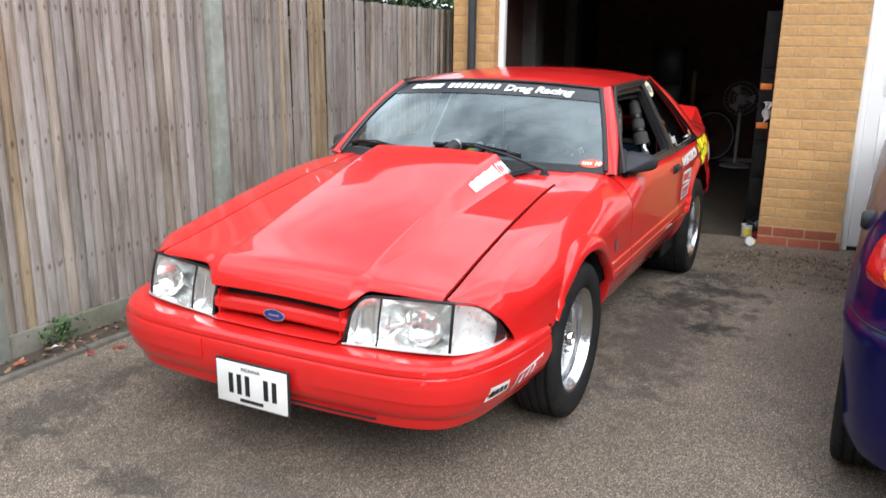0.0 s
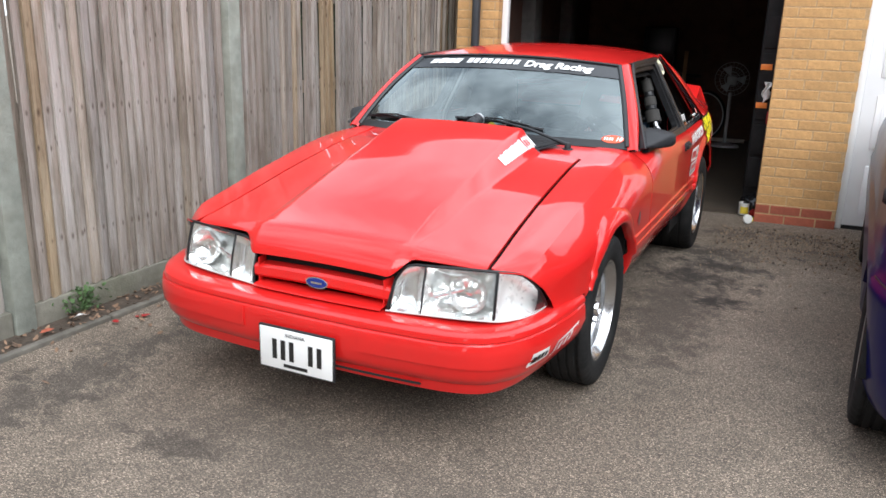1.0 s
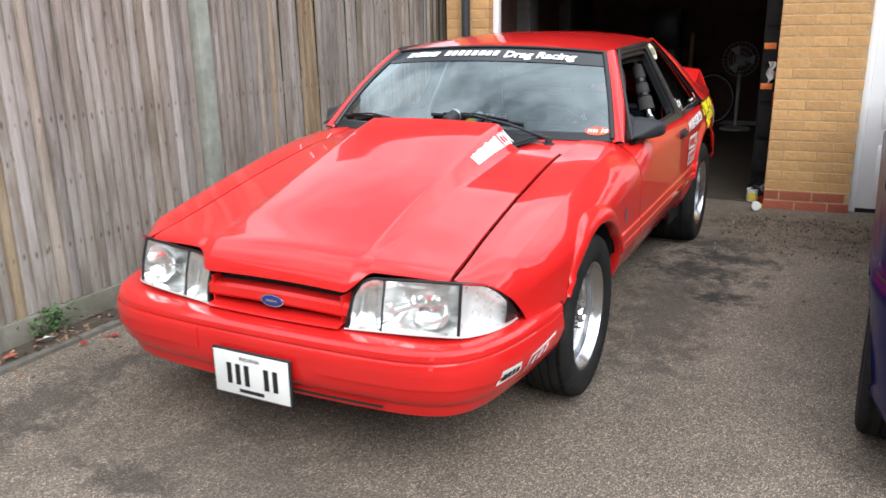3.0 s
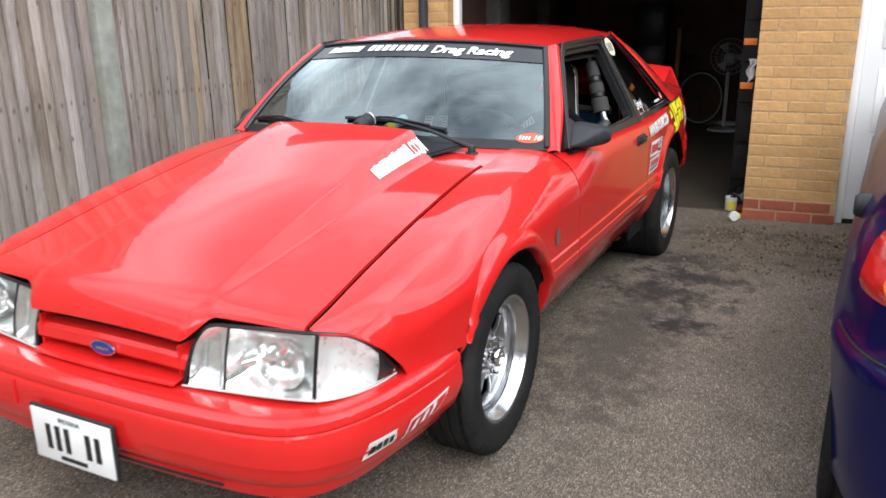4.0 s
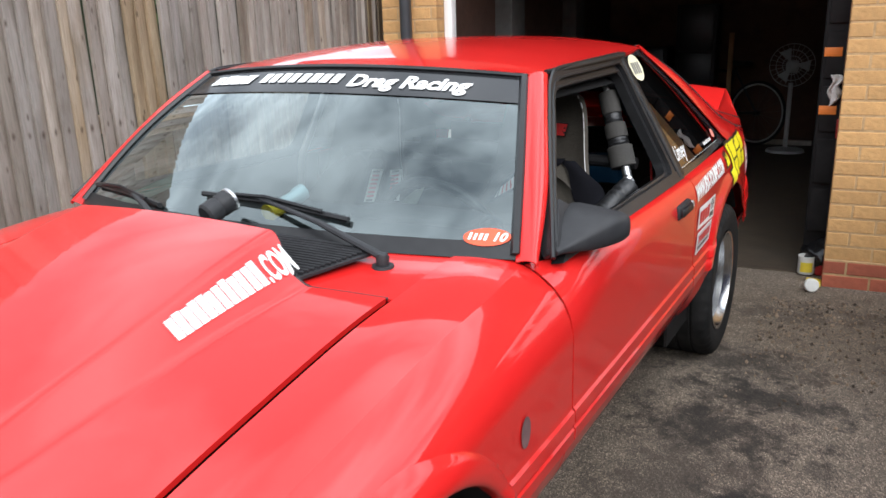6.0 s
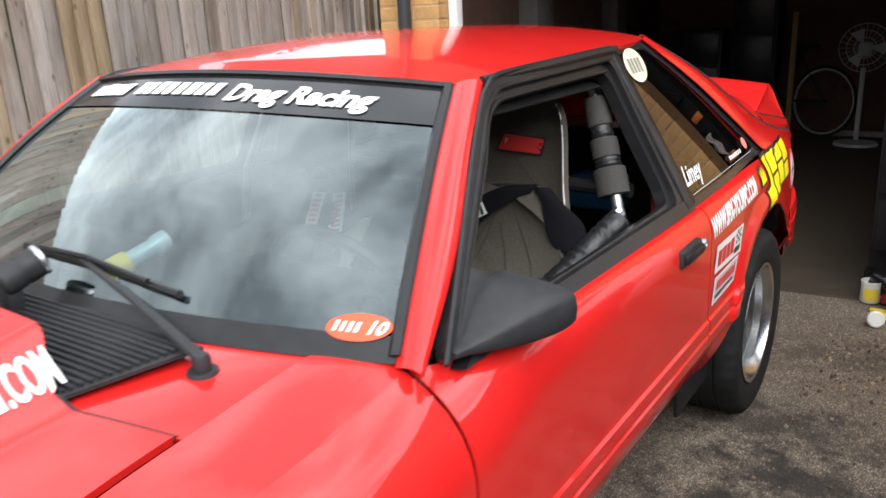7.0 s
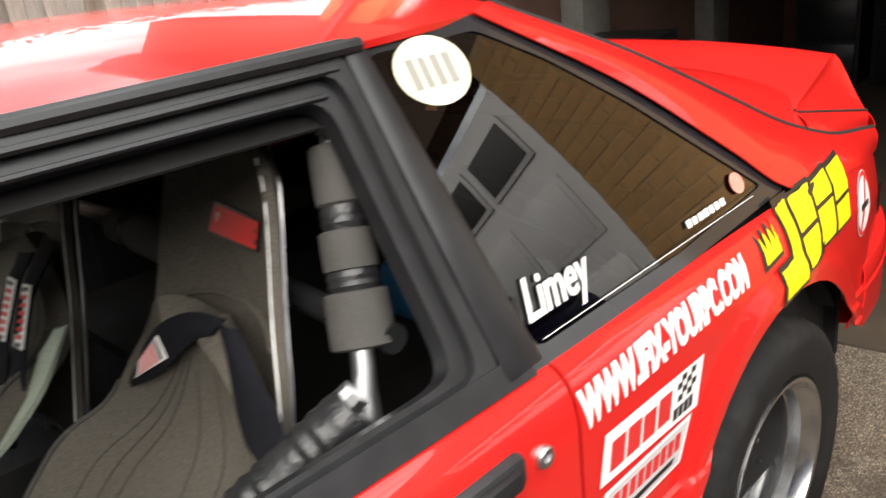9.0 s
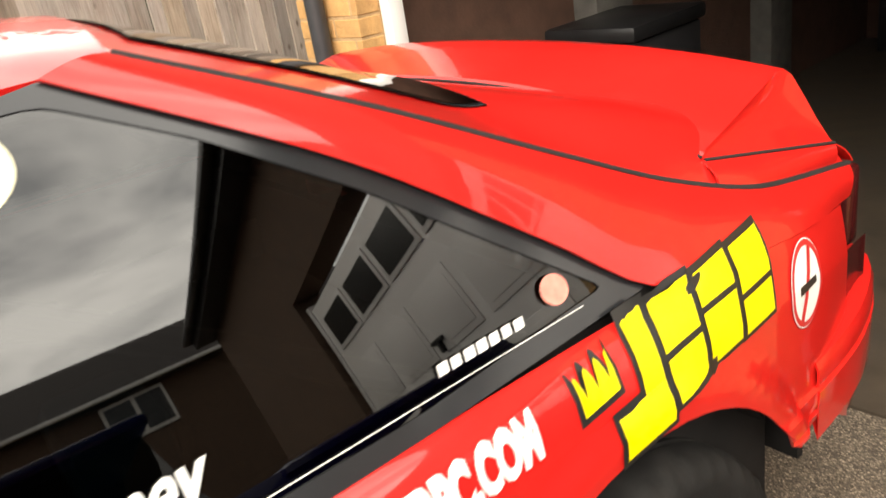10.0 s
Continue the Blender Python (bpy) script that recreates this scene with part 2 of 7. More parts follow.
        ad.operation = "MULTIPLY_ADD"
        ad.inputs[1].default_value = 0.5
        l.new(ln.outputs["Value"], ad.inputs[0])
        l.new(patch_, ad.inputs[2])
        col = blend("MIX", ramp(ad.outputs[0], (0.45, (0.85, 0.85, 0.85)), (0.75, (0.45, 0.45, 0.45)), (1.0, (0.0, 0.0, 0.0))), col, dark.outputs[0])
    l.new(col, b.inputs["Base Color"])
    bp = n.new("ShaderNodeBump")
    bp.inputs["Strength"].default_value, bp.inputs["Distance"].default_value = 0.7, 0.006
    l.new(grain, bp.inputs["Height"])
    l.new(bp.outputs[0], b.inputs["Normal"])
    return m


WOOD_FENCE = fence_wood()
POST_CONC = surf("greenish_concrete", (0.26, 0.275, 0.235), 0.95, var=0.2, scale=14, bump=0.4, bscale=90, second=(0.20, 0.20, 0.16), amount=0.6, sscale=5)
CONCRETE = surf("weathered_concrete", (0.185, 0.175, 0.14), 0.95, var=0.22, scale=14, bump=0.4, bscale=90, second=(0.115, 0.115, 0.075), amount=0.8, sscale=3)
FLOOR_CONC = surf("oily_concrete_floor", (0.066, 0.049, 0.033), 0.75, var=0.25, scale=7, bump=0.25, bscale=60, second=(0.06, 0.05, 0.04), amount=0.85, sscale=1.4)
PALE_RIM = surf("pale_worn_rim", (0.38, 0.38, 0.37), 0.35, var=0.1, scale=30)
GREY_PIPE = surf("dark_grey_plastic_pipe", (0.035, 0.038, 0.042), 0.4, var=0.15, scale=10)
SOIL = surf("earth_litter", (0.065, 0.048, 0.034), 1.0, var=0.4, scale=30, bump=0.6, bscale=60)
LEAF_GREEN = surf("weed_leaf", (0.07, 0.13, 0.04), 0.7, var=0.3, scale=20, island=0.3)
LEAF_RUST = surf("rusty_leaf", (0.33, 0.085, 0.045), 0.7, var=0.3, scale=40)
LEAF_DRY = surf("dry_leaf", (0.17, 0.105, 0.065), 0.8, var=0.4, scale=30, island=0.5)
HEDGE = surf("hedge_leaf", (0.06, 0.10, 0.03), 0.6, var=0.35, scale=8, island=0.4)
BLUE_PAINT = surf("dark_blue_paint", (0.004, 0.0045, 0.055), 0.30, coat=0.30, spec=0.12, var=0.06, scale=4)
LAMP_RED = surf("red_lamp_plastic", (0.55, 0.02, 0.015), 0.15, coat=1.0, var=0.08, scale=30)
LAMP_AMBER = surf("amber_lamp_plastic", (0.70, 0.22, 0.02), 0.15, coat=1.0, var=0.08, scale=30)
ORANGE = surf("orange_label", (0.72, 0.20, 0.03), 0.5, var=0.06, scale=20)
WHITE_CLOTH = surf("white_rag", (0.62, 0.60, 0.57), 0.95, var=0.15, scale=30, bump=0.3, bscale=40)
RED_PLASTIC = surf("red_plastic", (0.35, 0.02, 0.02), 0.4, var=0.1)
YELLOW_LABEL = surf("yellow_label", (0.75, 0.58, 0.05), 0.5, var=0.08, scale=30)
WHITE_PLASTIC = surf("white_plastic", (0.72, 0.72, 0.68), 0.4, var=0.06, scale=30)
BLACK_BAG = surf("black_bin_bag", (0.012, 0.012, 0.013), 0.25, var=0.2, bump=0.4, bscale=18)
WOOD_POST = surf("plain_timber", (0.32, 0.20, 0.10), 0.8, var=0.25, scale=8, grain=(6, 6, 0.6))
WOOD_PALE = surf("pale_board", (0.42, 0.38, 0.32), 0.8, var=0.15, scale=12)
LAMP_SILVER = surf("lamp_reflector", (0.92, 0.93, 0.92), 0.17, metal=0.85, var=0.05, scale=60, bump=0.10, bscale=55)
LAMP_WHITE = surf("bright_lamp_reflector", (0.92, 0.93, 0.92), 0.28, metal=0.30, var=0.08, scale=45, bump=0.18, bscale=45)


# ---- mesh helpers ----
SITE = pose(0, 0, 0, 0, 0, 4.9)


def sp(*knots):
    """A smooth monotone curve through (x, value) knots; value may be a tuple."""
    xs = [k[0] for k in knots]
    vec = isinstance(knots[0][1], tuple)
    vs = [np.array(k[1] if vec else (k[1],), float) for k in knots]
    d = [(vs[i + 1] - vs[i]) / (xs[i + 1] - xs[i]) for i in range(len(xs) - 1)]
    m = [d[0]]
    for i in range(1, len(d)):
        a, b = d[i - 1], d[i]
        h = np.where(a * b > 0, 2 * a * b / np.where(np.abs(a + b) < 1e-12, 1.0, a + b), 0.0)
        m.append(h)
    m.append(d[-1])

    def f(x):
        x = min(max(x, xs[0]), xs[-1])
        i = 0
        while i < len(xs) - 2 and x > xs[i + 1]:
            i += 1
        h = xs[i + 1] - xs[i]
        t = (x - xs[i]) / h
        r = (2 * t**3 - 3 * t**2 + 1) * vs[i] + (t**3 - 2 * t**2 + t) * h * m[i] + (-2 * t**3 + 3 * t**2) * vs[i + 1] + (t**3 - t**2) * h * m[i + 1]
        return Vector(r) if vec else float(r[0])

    return f


def lin(a, b, n):
    return [a + (b - a) * i / (n - 1) for i in range(n)]


def smooth(t):
    t = min(max(t, 0.0), 1.0)
    return t * t * (3 - 2 * t)


def sheet(fn, us, vs, flip=False, bm=None):
    """A grid of quads over fn(u, v)."""
    bm = bm or bmesh.new()
    rows = [[bm.verts.new(fn(u, v)) for v in vs] for u in us]
    for i in range(len(us) - 1):
        for j in range(len(vs) - 1):
            q = [rows[i][j], rows[i + 1][j], rows[i + 1][j + 1], rows[i][j + 1]]
            bm.faces.new(q[::-1] if flip else q)
    return bm


def clean(bm, d=0.0004):
    bmesh.ops.remove_doubles(bm, verts=bm.verts, dist=d)
    bmesh.ops.dissolve_degenerate(bm, edges=bm.edges, dist=d * 0.5)
    return bm


def mirrored(bm):
    out = bm.copy()
    for v in out.verts:
        v.co.x = -v.co.x
    bmesh.ops.reverse_faces(out, faces=out.faces)
    return out


def box(size, at=(0, 0, 0), bevel=0.0, bm=None, turn=None, seg=2):
    bm = bm or bmesh.new()
    tmp = bmesh.new()
    bmesh.ops.create_cube(tmp, size=1.0)
    bmesh.ops.scale(tmp, vec=size, verts=tmp.verts)
    if bevel:
        bmesh.ops.bevel(tmp, geom=tmp.edges[:], offset=bevel, segments=seg, profile=0.5, affect="EDGES")
    m = Matrix.Translation(at) @ (turn or Matrix.Identity(4))
    bmesh.ops.transform(tmp, matrix=m, verts=tmp.verts)
    return join(bm, tmp)


def join(bm, other):
    me = bpy.data.meshes.new("join")
    other.to_mesh(me)
    other.free()
    bm.from_mesh(me)
    bpy.data.meshes.remove(me)
    return bm


def tube(path, r, n=10, closed=False, bm=None, caps=True, flat=1.0, up=None):
    """A round or flattened bar along a path; r may be a number or a list."""
    bm = bm or bmesh.new()
    pts = [Vector(p) for p in path]
    rings = []
    ref = Vector(up) if up else Vector((0, 0, 1))
    for i, p in enumerate(pts):
        a = pts[i - 1] if i else (pts[-1] if closed else pts[0])
        b = pts[(i + 1) % len(pts)] if (i < len(pts) - 1 or closed) else pts[-1]
        d = (b - a).normalized()
        s = d.cross(ref)
        if s.length < 0.05:
            s = d.cross(Vector((1, 0, 0)))
        s.normalize()
        w = s.cross(d)
        rr = r[i] if isinstance(r, (list, tuple)) else r
        rings.append([bm.verts.new(p + s * rr * math.cos(2 * math.pi * k / n) + w * rr * flat * math.sin(2 * math.pi * k / n)) for k in range(n)])
    for i in range(len(rings) - (0 if closed else 1)):
        a, b = rings[i], rings[(i + 1) % len(rings)]
        for k in range(n):
            bm.faces.new((a[k], a[(k + 1) % n], b[(k + 1) % n], b[k]))
    if caps and not closed:
        bm.faces.new(rings[0][::-1])
        bm.faces.new(rings[-1])
    return bm


def lathe(profile, n=48, bm=None, closed=False, axis="x"):
    """Turns (radius, along) round an axis."""
    bm = bm or bmesh.new()
    rings = []
    for r, h in profile:
        ring = []
        for k in range(n):
            a = 2 * math.pi * k / n
            c, s = r * math.cos(a), r * math.sin(a)
            ring.append(bm.verts.new((h, c, s) if axis == "x" else (c, s, h)))
        rings.append(ring)
    last = len(rings) if closed else len(rings) - 1
    for i in range(last):
        a, b = rings[i], rings[(i + 1) % len(rings)]
        for k in range(n):
            bm.faces.new((a[k], a[(k + 1) % n], b[(k + 1) % n], b[k]))
    return bm


def slab(points, depth, bm=None, bevel=0.0):
    """A flat outline (list of 3D points in order) given depth along the vector."""
    bm = bm or bmesh.new()
    tmp = bmesh.new()
    f = tmp.faces.new([tmp.verts.new(p) for p in points])
    r = bmesh.ops.extrude_face_region(tmp, geom=[f])
    vs = [e for e in r["geom"] if isinstance(e, bmesh.types.BMVert)]
    bmesh.ops.translate(tmp, vec=depth, verts=vs)
    bmesh.ops.recalc_face_normals(tmp, faces=tmp.faces)
    if bevel:
        bmesh.ops.bevel(tmp, geom=tmp.edges[:], offset=bevel, segments=2, profile=0.5, affect="EDGES")
    return join(bm, tmp)


def thicken(bm, t):
    """Gives an open sheet depth t behind its faces, with a rim."""
    bm.normal_update()
    rim = [e for e in bm.edges if e.is_boundary]
    faces = bm.faces[:]
    back = {v: bm.verts.new(v.co - v.normal * t) for v in bm.verts[:]}
    for e in rim:
        f = e.link_faces[0]
        a, b = e.verts
        for l in f.loops:
            if l.edge == e:
                a, b = l.vert, l.link_loop_next.vert
        bm.faces.new((b, a, back[a], back[b]))
    for f in faces:
        bm.faces.new([back[v] for v in reversed(f.verts)])


def make(name, bm, material, smooth_angle=35.0):
    me = bpy.data.meshes.new(name)
    for f in bm.faces:
        f.smooth = True
    bm.to_mesh(me)
    bm.free()
    me.set_sharp_from_angle(angle=radians(smooth_angle))
    me.materials.append(material)
    return me


def part(name, bm, material, parent, label="", thick=0.0, angle=35.0):
    """A mesh of its own under a thing or a part."""
    if thick:
        thicken(bm, thick)
    ob = new(name, make(name, bm, material, angle))
    ob.parent = parent
    if label:
        ob["label"] = label
    return ob


def share(name, me, parent, m):
    ob = new(name, me)
    ob.parent = parent
    ob.matrix_basis = m
    return ob


def thing(name, label, category, m=None, group="", kind=""):
    ob = new(name)
    ob.empty_display_size = 0.1
    if m is not None:
        ob.matrix_basis = m
    return tagged(ob, label, category, group, kind)


def whole(name, bm, material, label, category, m=None, kind="", angle=35.0, group=""):
    ob = new(name, make(name, bm, material, angle))
    if m is not None:
        ob.matrix_basis = m
    return tagged(ob, label, category, group, kind)


def lettering(name, body, size, material, parent, m, stretch=1.0, shear=0.0, depth=0.0006, bold=0.0, space=1.0):
    """Words in the built-in font as a thin mesh; m carries local x along the line and y up the letters."""
    cu = bpy.data.curves.new(name, "FONT")
    cu.body, cu.size, cu.extrude, cu.shear, cu.offset, cu.resolution_u = body, size, depth, shear, bold, 3
    cu.space_character = space
    tmp = bpy.data.objects.new(name, cu)
    scene.collection.objects.link(tmp)
    me = bpy.data.meshes.new_from_object(tmp.evaluated_get(bpy.context.evaluated_depsgraph_get()))
    bpy.data.objects.remove(tmp)
    bpy.data.curves.remove(cu)
    me.transform(Matrix.Diagonal((stretch, 1, 1, 1)))
    me.materials.clear()
    me.materials.append(material)
    ob = new(name, me)
    ob.parent = parent
    ob.matrix_basis = m
    return ob


# ---- red car: x across, y from the front axle to the rear, z up ----
car = thing("car", "red three-door hatchback drag car with raised bonnet scoop and sponsor stickers", "car")
ARCH_F, ARCH_R, ARCH_Z = 0.0, 2.475, 0.318
ARCH_RADS = {ARCH_F: 0.364, ARCH_R: 0.408}

top_z = sp((-0.757, 0.659), (-0.65, 0.678), (-0.45, 0.722), (-0.1, 0.797), (0.353, 0.868), (0.66, 0.884), (1.2, 0.878), (1.83, 0.870), (2.57, 0.876), (2.9, 0.85), (3.22, 0.81))
top_x = sp((-0.757, 0.628), (-0.4, 0.612), (0.353, 0.603), (0.50, 0.678), (0.655, 0.758), (0.75, 0.802), (1.2, 0.820), (1.83, 0.820), (2.50, 0.824), (2.62, 0.838), (2.75, 0.846), (2.92, 0.838), (3.22, 0.785))
side_w = sp((-0.757, 0.662), (-0.72, 0.714), (-0.69, 0.742), (-0.65, 0.766), (-0.61, 0.784), (-0.56, 0.800), (-0.40, 0.838), (-0.2, 0.864), (0.1, 0.873), (0.5, 0.875), (1.8, 0.872), (2.5, 0.870), (2.92, 0.855), (3.22, 0.80))
drop = sp((-0.757, 0.11), (-0.5, 0.115), (-0.2, 0.145), (0.3, 0.160), (0.66, 0.17), (0.92, 0.11), (1.2, 0.09), (3.2, 0.09))
square = sp((-0.757, 2.3), (-0.5, 3.0), (0.2, 3.2), (0.7, 2.3), (2.3, 2.0), (2.62, 1.12), (3.2, 1.12))
tuck = sp((0.20, -0.16), (0.24, -0.135), (0.30, -0.085), (0.36, -0.048), (0.42, -0.022), (0.470, -0.008), (0.478, 0.006), (0.508, 0.008), (0.512, 0.003), (0.520, 0.003), (0.524, 0.008), (0.552, 0.007), (0.560, 0.0), (1.2, 0.0))


def arch(y):
    z = 0.0
    for yc in (ARCH_F, ARCH_R):
        if abs(y - yc) < ARCH_RADS[yc]:
            z = ARCH_Z + math.sqrt(ARCH_RADS[yc]**2 - (y - yc) ** 2)
    return z


def flare(y, z):
    d = math.hypot(y - ARCH_R, z - ARCH_Z)
    return 0.015 * (1 - smooth((d - ARCH_RADS[ARCH_R] - 0.044) / 0.014))


nose_edge = sp((-0.757, 0.651), (-0.72, 0.647), (-0.69, 0.628), (-0.65, 0.594), (-0.61, 0.548), (-0.572, 0.503))


def floor_z(y):
    """The lower edge of the side panels."""
    if y < -0.572:
        return nose_edge(y)
    if y < -0.34:
        return max(0.492, arch(y))
    if y > 2.85:
        return 0.50
    return max(0.215, arch(y))


# front wing: inner edge, then the long crease from the lamp to the pillar and the swell below it
crease = sp((-0.757, 0.0), (-0.70, 0.0), (-0.56, 1.0), (0.70, 1.0))
wing_x = sp((-0.757, 0.628), (-0.4, 0.612), (0.353, 0.603), (0.61, 0.611), (0.66, 0.630))
wing_rise = sp((0.30, 0.002), (0.353, 0.002), (0.61, 0.0145), (0.66, 0.0155))
crease_x = sp((-0.757, 0.645), (-0.66, 0.722), (-0.58, 0.748), (-0.30, 0.756), (0.18, 0.766), (0.42, 0.770), (0.66, 0.755))
crease_dz = sp((-0.757, 0.004), (-0.5, 0.010), (0.0, 0.012), (0.40, 0.008), (0.66, 0.003))
swell = sp((-0.757, 0.03), (-0.5, 0.060), (0.2, 0.070), (0.42, 0.065), (0.655, 0.052))
WING_END = 0.652


def wing_section(y, t):
    """The wing's outer face, from the crease down to the shoulder."""
    zc, zs = top_z(y) - crease_dz(y), top_z(y) - drop(y)
    xc, w = crease_x(y), side_w(y)
    return xc * (1 - t) ** 2 + w * (1 - (1 - t) ** 2), zc * (1 - t) ** 2 + 2 * t * (1 - t) * (zc - swell(y)) + zs * t * t


def wing_face(y, z):
    """The wing's outer x at a height."""
    if z < top_z(y) - drop(y):
        return side_w(y) + tuck(z)
    lo, hi = 0.0, 1.0
    for _ in range(24):
        mid = (lo + hi) / 2
        lo, hi = (mid, hi) if wing_section(y, mid)[1] > z else (lo, mid)
    return wing_section(y, lo)[0]



def side(y, a):
    """A point of the flank: a from 0 (inner top edge) to 1 (shoulder), then by height 1 + (shoulder - z)."""
    zt, xt, w, h, n = top_z(y), top_x(y), side_w(y), drop(y), square(y)
    zb = floor_z(y)
    if a <= 1.0:
        th = a * math.pi / 2
        x = xt + (w - xt) * math.sin(th) ** (2 / n)
        z = zt - h + h * max(0.0, math.cos(th)) ** (2 / n)
        c = crease(y) if y < WING_END else 0.0
        if c > 0:
            if a <= 0.54:
                t = a / 0.54
                x0, z0 = wing_x(y), zt + wing_rise(y)
                xc, zc = x0 + (crease_x(y) - x0) * t, z0 + (zt - crease_dz(y) - z0) * t + 0.004 * math.sin(math.pi * t)
            else:
                xc, zc = wing_section(y, (a - 0.54) / 0.46)
            x, z = x + (xc - x) * c, z + (zc - z) * c
        elif WING_END <= y < 0.90:
            # the door's front edge takes up the wing's section
            c = 1 - smooth((y - 0.655) / 0.24)
            xc, zc = xt * (1 - a) ** 2 + w * (1 - (1 - a) ** 2), (zt - 0.003) * (1 - a) ** 2 + 2 * a * (1 - a) * (zt - 0.055) + (zt - h) * a * a
            x, z = x + (xc - x) * c, z + (zc - z) * c
        if z < zb:
            z = zb
    else:
        z = max(a - 2.0, zb)
        z = min(z, max(zt - h, zb))
        x = w
    x += (tuck(z) if y > -0.30 else min(tuck(z), 0.0)) + (flare(y, z) if z < zt - 0.5 * h else 0)
    return Vector((x, y, z))


ROWS_A = [0, 0.02, 0.06, 0.12, 0.20, 0.29, 0.38, 0.46, 0.51, 0.533, 0.54, 0.547, 0.57, 0.62, 0.71, 0.80, 0.88, 0.94, 0.98, 1.0]
ROWS_Z = [0.76, 0.74, 0.725, 0.71, 0.70, 0.69, 0.68, 0.67, 0.66, 0.645, 0.63, 0.61, 0.59, 0.575, 0.565, 0.558, 0.552, 0.538, 0.524, 0.520, 0.512, 0.508, 0.49, 0.478, 0.472, 0.46, 0.43, 0.40, 0.36, 0.32, 0.28, 0.24, 0.215]


def arch_ys(yc, a0=0.0, a1=math.pi, n=33):
    return [yc - ARCH_RADS[yc] * 0.9999 * math.cos(t) for t in lin(a0, a1, n)]


def flank(ys):
    return clean(sheet(side, ys, ROWS_A + [2.0 + z for z in ROWS_Z], flip=True))


def both(name, bm, material, label="", thick=0.0, angle=35.0):
    r = mirrored(bm)
    obs = [part(name, bm, material, car, label, thick, angle), part(name, r, material, car, label, thick, angle)]
    return obs


ys_f = lin(-0.755, -0.572, 14) + lin(-0.55, -0.40, 6) + [y for y in arch_ys(ARCH_F) if y > -0.39] + [0.3652] + lin(0.40, 0.648, 8)
both("front_wing", flank(ys_f), RED, "glossy red front wing", 0.004, 22.0)


def arch_lip(t, k):
    """A rounded flare round the front arch, thinning towards its rear end."""
    thin = (1 - 0.60 * smooth((t - 1.75) / 1.1)) * (0.15 + 0.85 * smooth((t - 0.45) / 0.55))
    r, out = ((-0.002, -0.030), (-0.003, 0.006), (0.002, 0.013), (0.010, 0.016), (0.026, 0.016), (0.042, 0.013), (0.050, 0.009), (0.058, 0.002), (0.064, -0.004))[k]
    r = ARCH_RADS[ARCH_F] + r * thin
    y, z = ARCH_F - r * math.cos(t), ARCH_Z + r * math.sin(t)
    return Vector((wing_face(y, z) + (out * (0.25 + 0.75 * thin) if out > 0 else out), y, z))


both("arch_lip", sheet(arch_lip, lin(0.50, math.pi + 0.22, 64), range(9), True), RED, "red wheel arch flare", 0.0, 50.0)
both("door", flank(lin(0.655, 1.826, 30)), RED, "glossy red door", 0.004)
ys_r = lin(1.833, 2.05, 8) + [ARCH_R - 0.4092] + arch_ys(ARCH_R) + lin(2.91, 3.10, 6)
both("rear_wing", flank(ys_r), RED, "glossy red rear wing", 0.004)

# black liners behind the shut lines and in the arches
both("inner_wing", sheet(lambda y, a: side(y, a) + Vector((-0.02, 0, -0.012)), lin(0.58, 0.73, 4), ROWS_A + [2.0 + z for z in ROWS_Z], True), BLACK_DARK)
both("inner_wing", sheet(lambda y, a: side(y, a) + Vector((-0.02, 0, -0.012)), lin(1.76, 1.90, 4), ROWS_A + [2.0 + z for z in ROWS_Z], True), BLACK_DARK)
for yc in (ARCH_F, ARCH_R):
    w0, w1 = 0.52, 0.862
    liner = sheet(lambda t, x: Vector((min(x, side_w(yc) + tuck(ARCH_Z + ARCH_RADS[yc] * math.sin(t)) - 0.014), yc - (ARCH_RADS[yc] + 0.004) * math.cos(t), ARCH_Z + (ARCH_RADS[yc] + 0.004) * math.sin(t))), lin(0.0, math.pi - (0.60 if yc else 0.0), 28), lin(w0, w1 - 0.02, 4), True)
    both("wheel_arch_liner", liner, BLACK_DARK, "black wheel arch liner")
    both("inner_wing", sheet(lambda y, z: Vector((w0, y, z)), lin(yc - 0.40, yc + 0.40, 2), lin(0.30, 0.72, 2)), BLACK_DARK)
part("underbody", box((1.30, 3.6, 0.05), (0, 1.25, 0.25), 0.01), BLACK_DARK, car)

# ---- bonnet with scoop ----
SCOOP_Y0, SCOOP_Y1 = -0.80, 0.27
scoop_w = sp((-0.86, 0.285), (-0.5, 0.292), (0.345, 0.312))
scoop_h = sp((-0.86, 0.0), (-0.72, 0.006), (-0.4, 0.030), (0.0, 0.058), (0.345, 0.092))


def bonnet_front(x):
    ax = abs(x)
    if ax < 0.275:
        return -0.845
    return -0.845 + 0.052 * smooth((ax - 0.275) / 0.07) + 0.032 * max(0.0, (ax - 0.33) / 0.27)


def bonnet_rear(x):
    ax = abs(x)
    return 0.345 - 0.036 * smooth((ax - 0.325) / 0.07) + 0.046 * max(0.0, (ax - 0.40) / 0.2)


def facet(t):
    """A straight ramp from 0 to 1 with short rounded ends."""
    t = min(max(t, 0.0), 1.0)
    r = 0.12
    a = t * t / (2 * r) if t < r else t - r / 2 if t < 1 - r else 1 - r - (1 - t) ** 2 / (2 * r)
    return a / (1 - r)


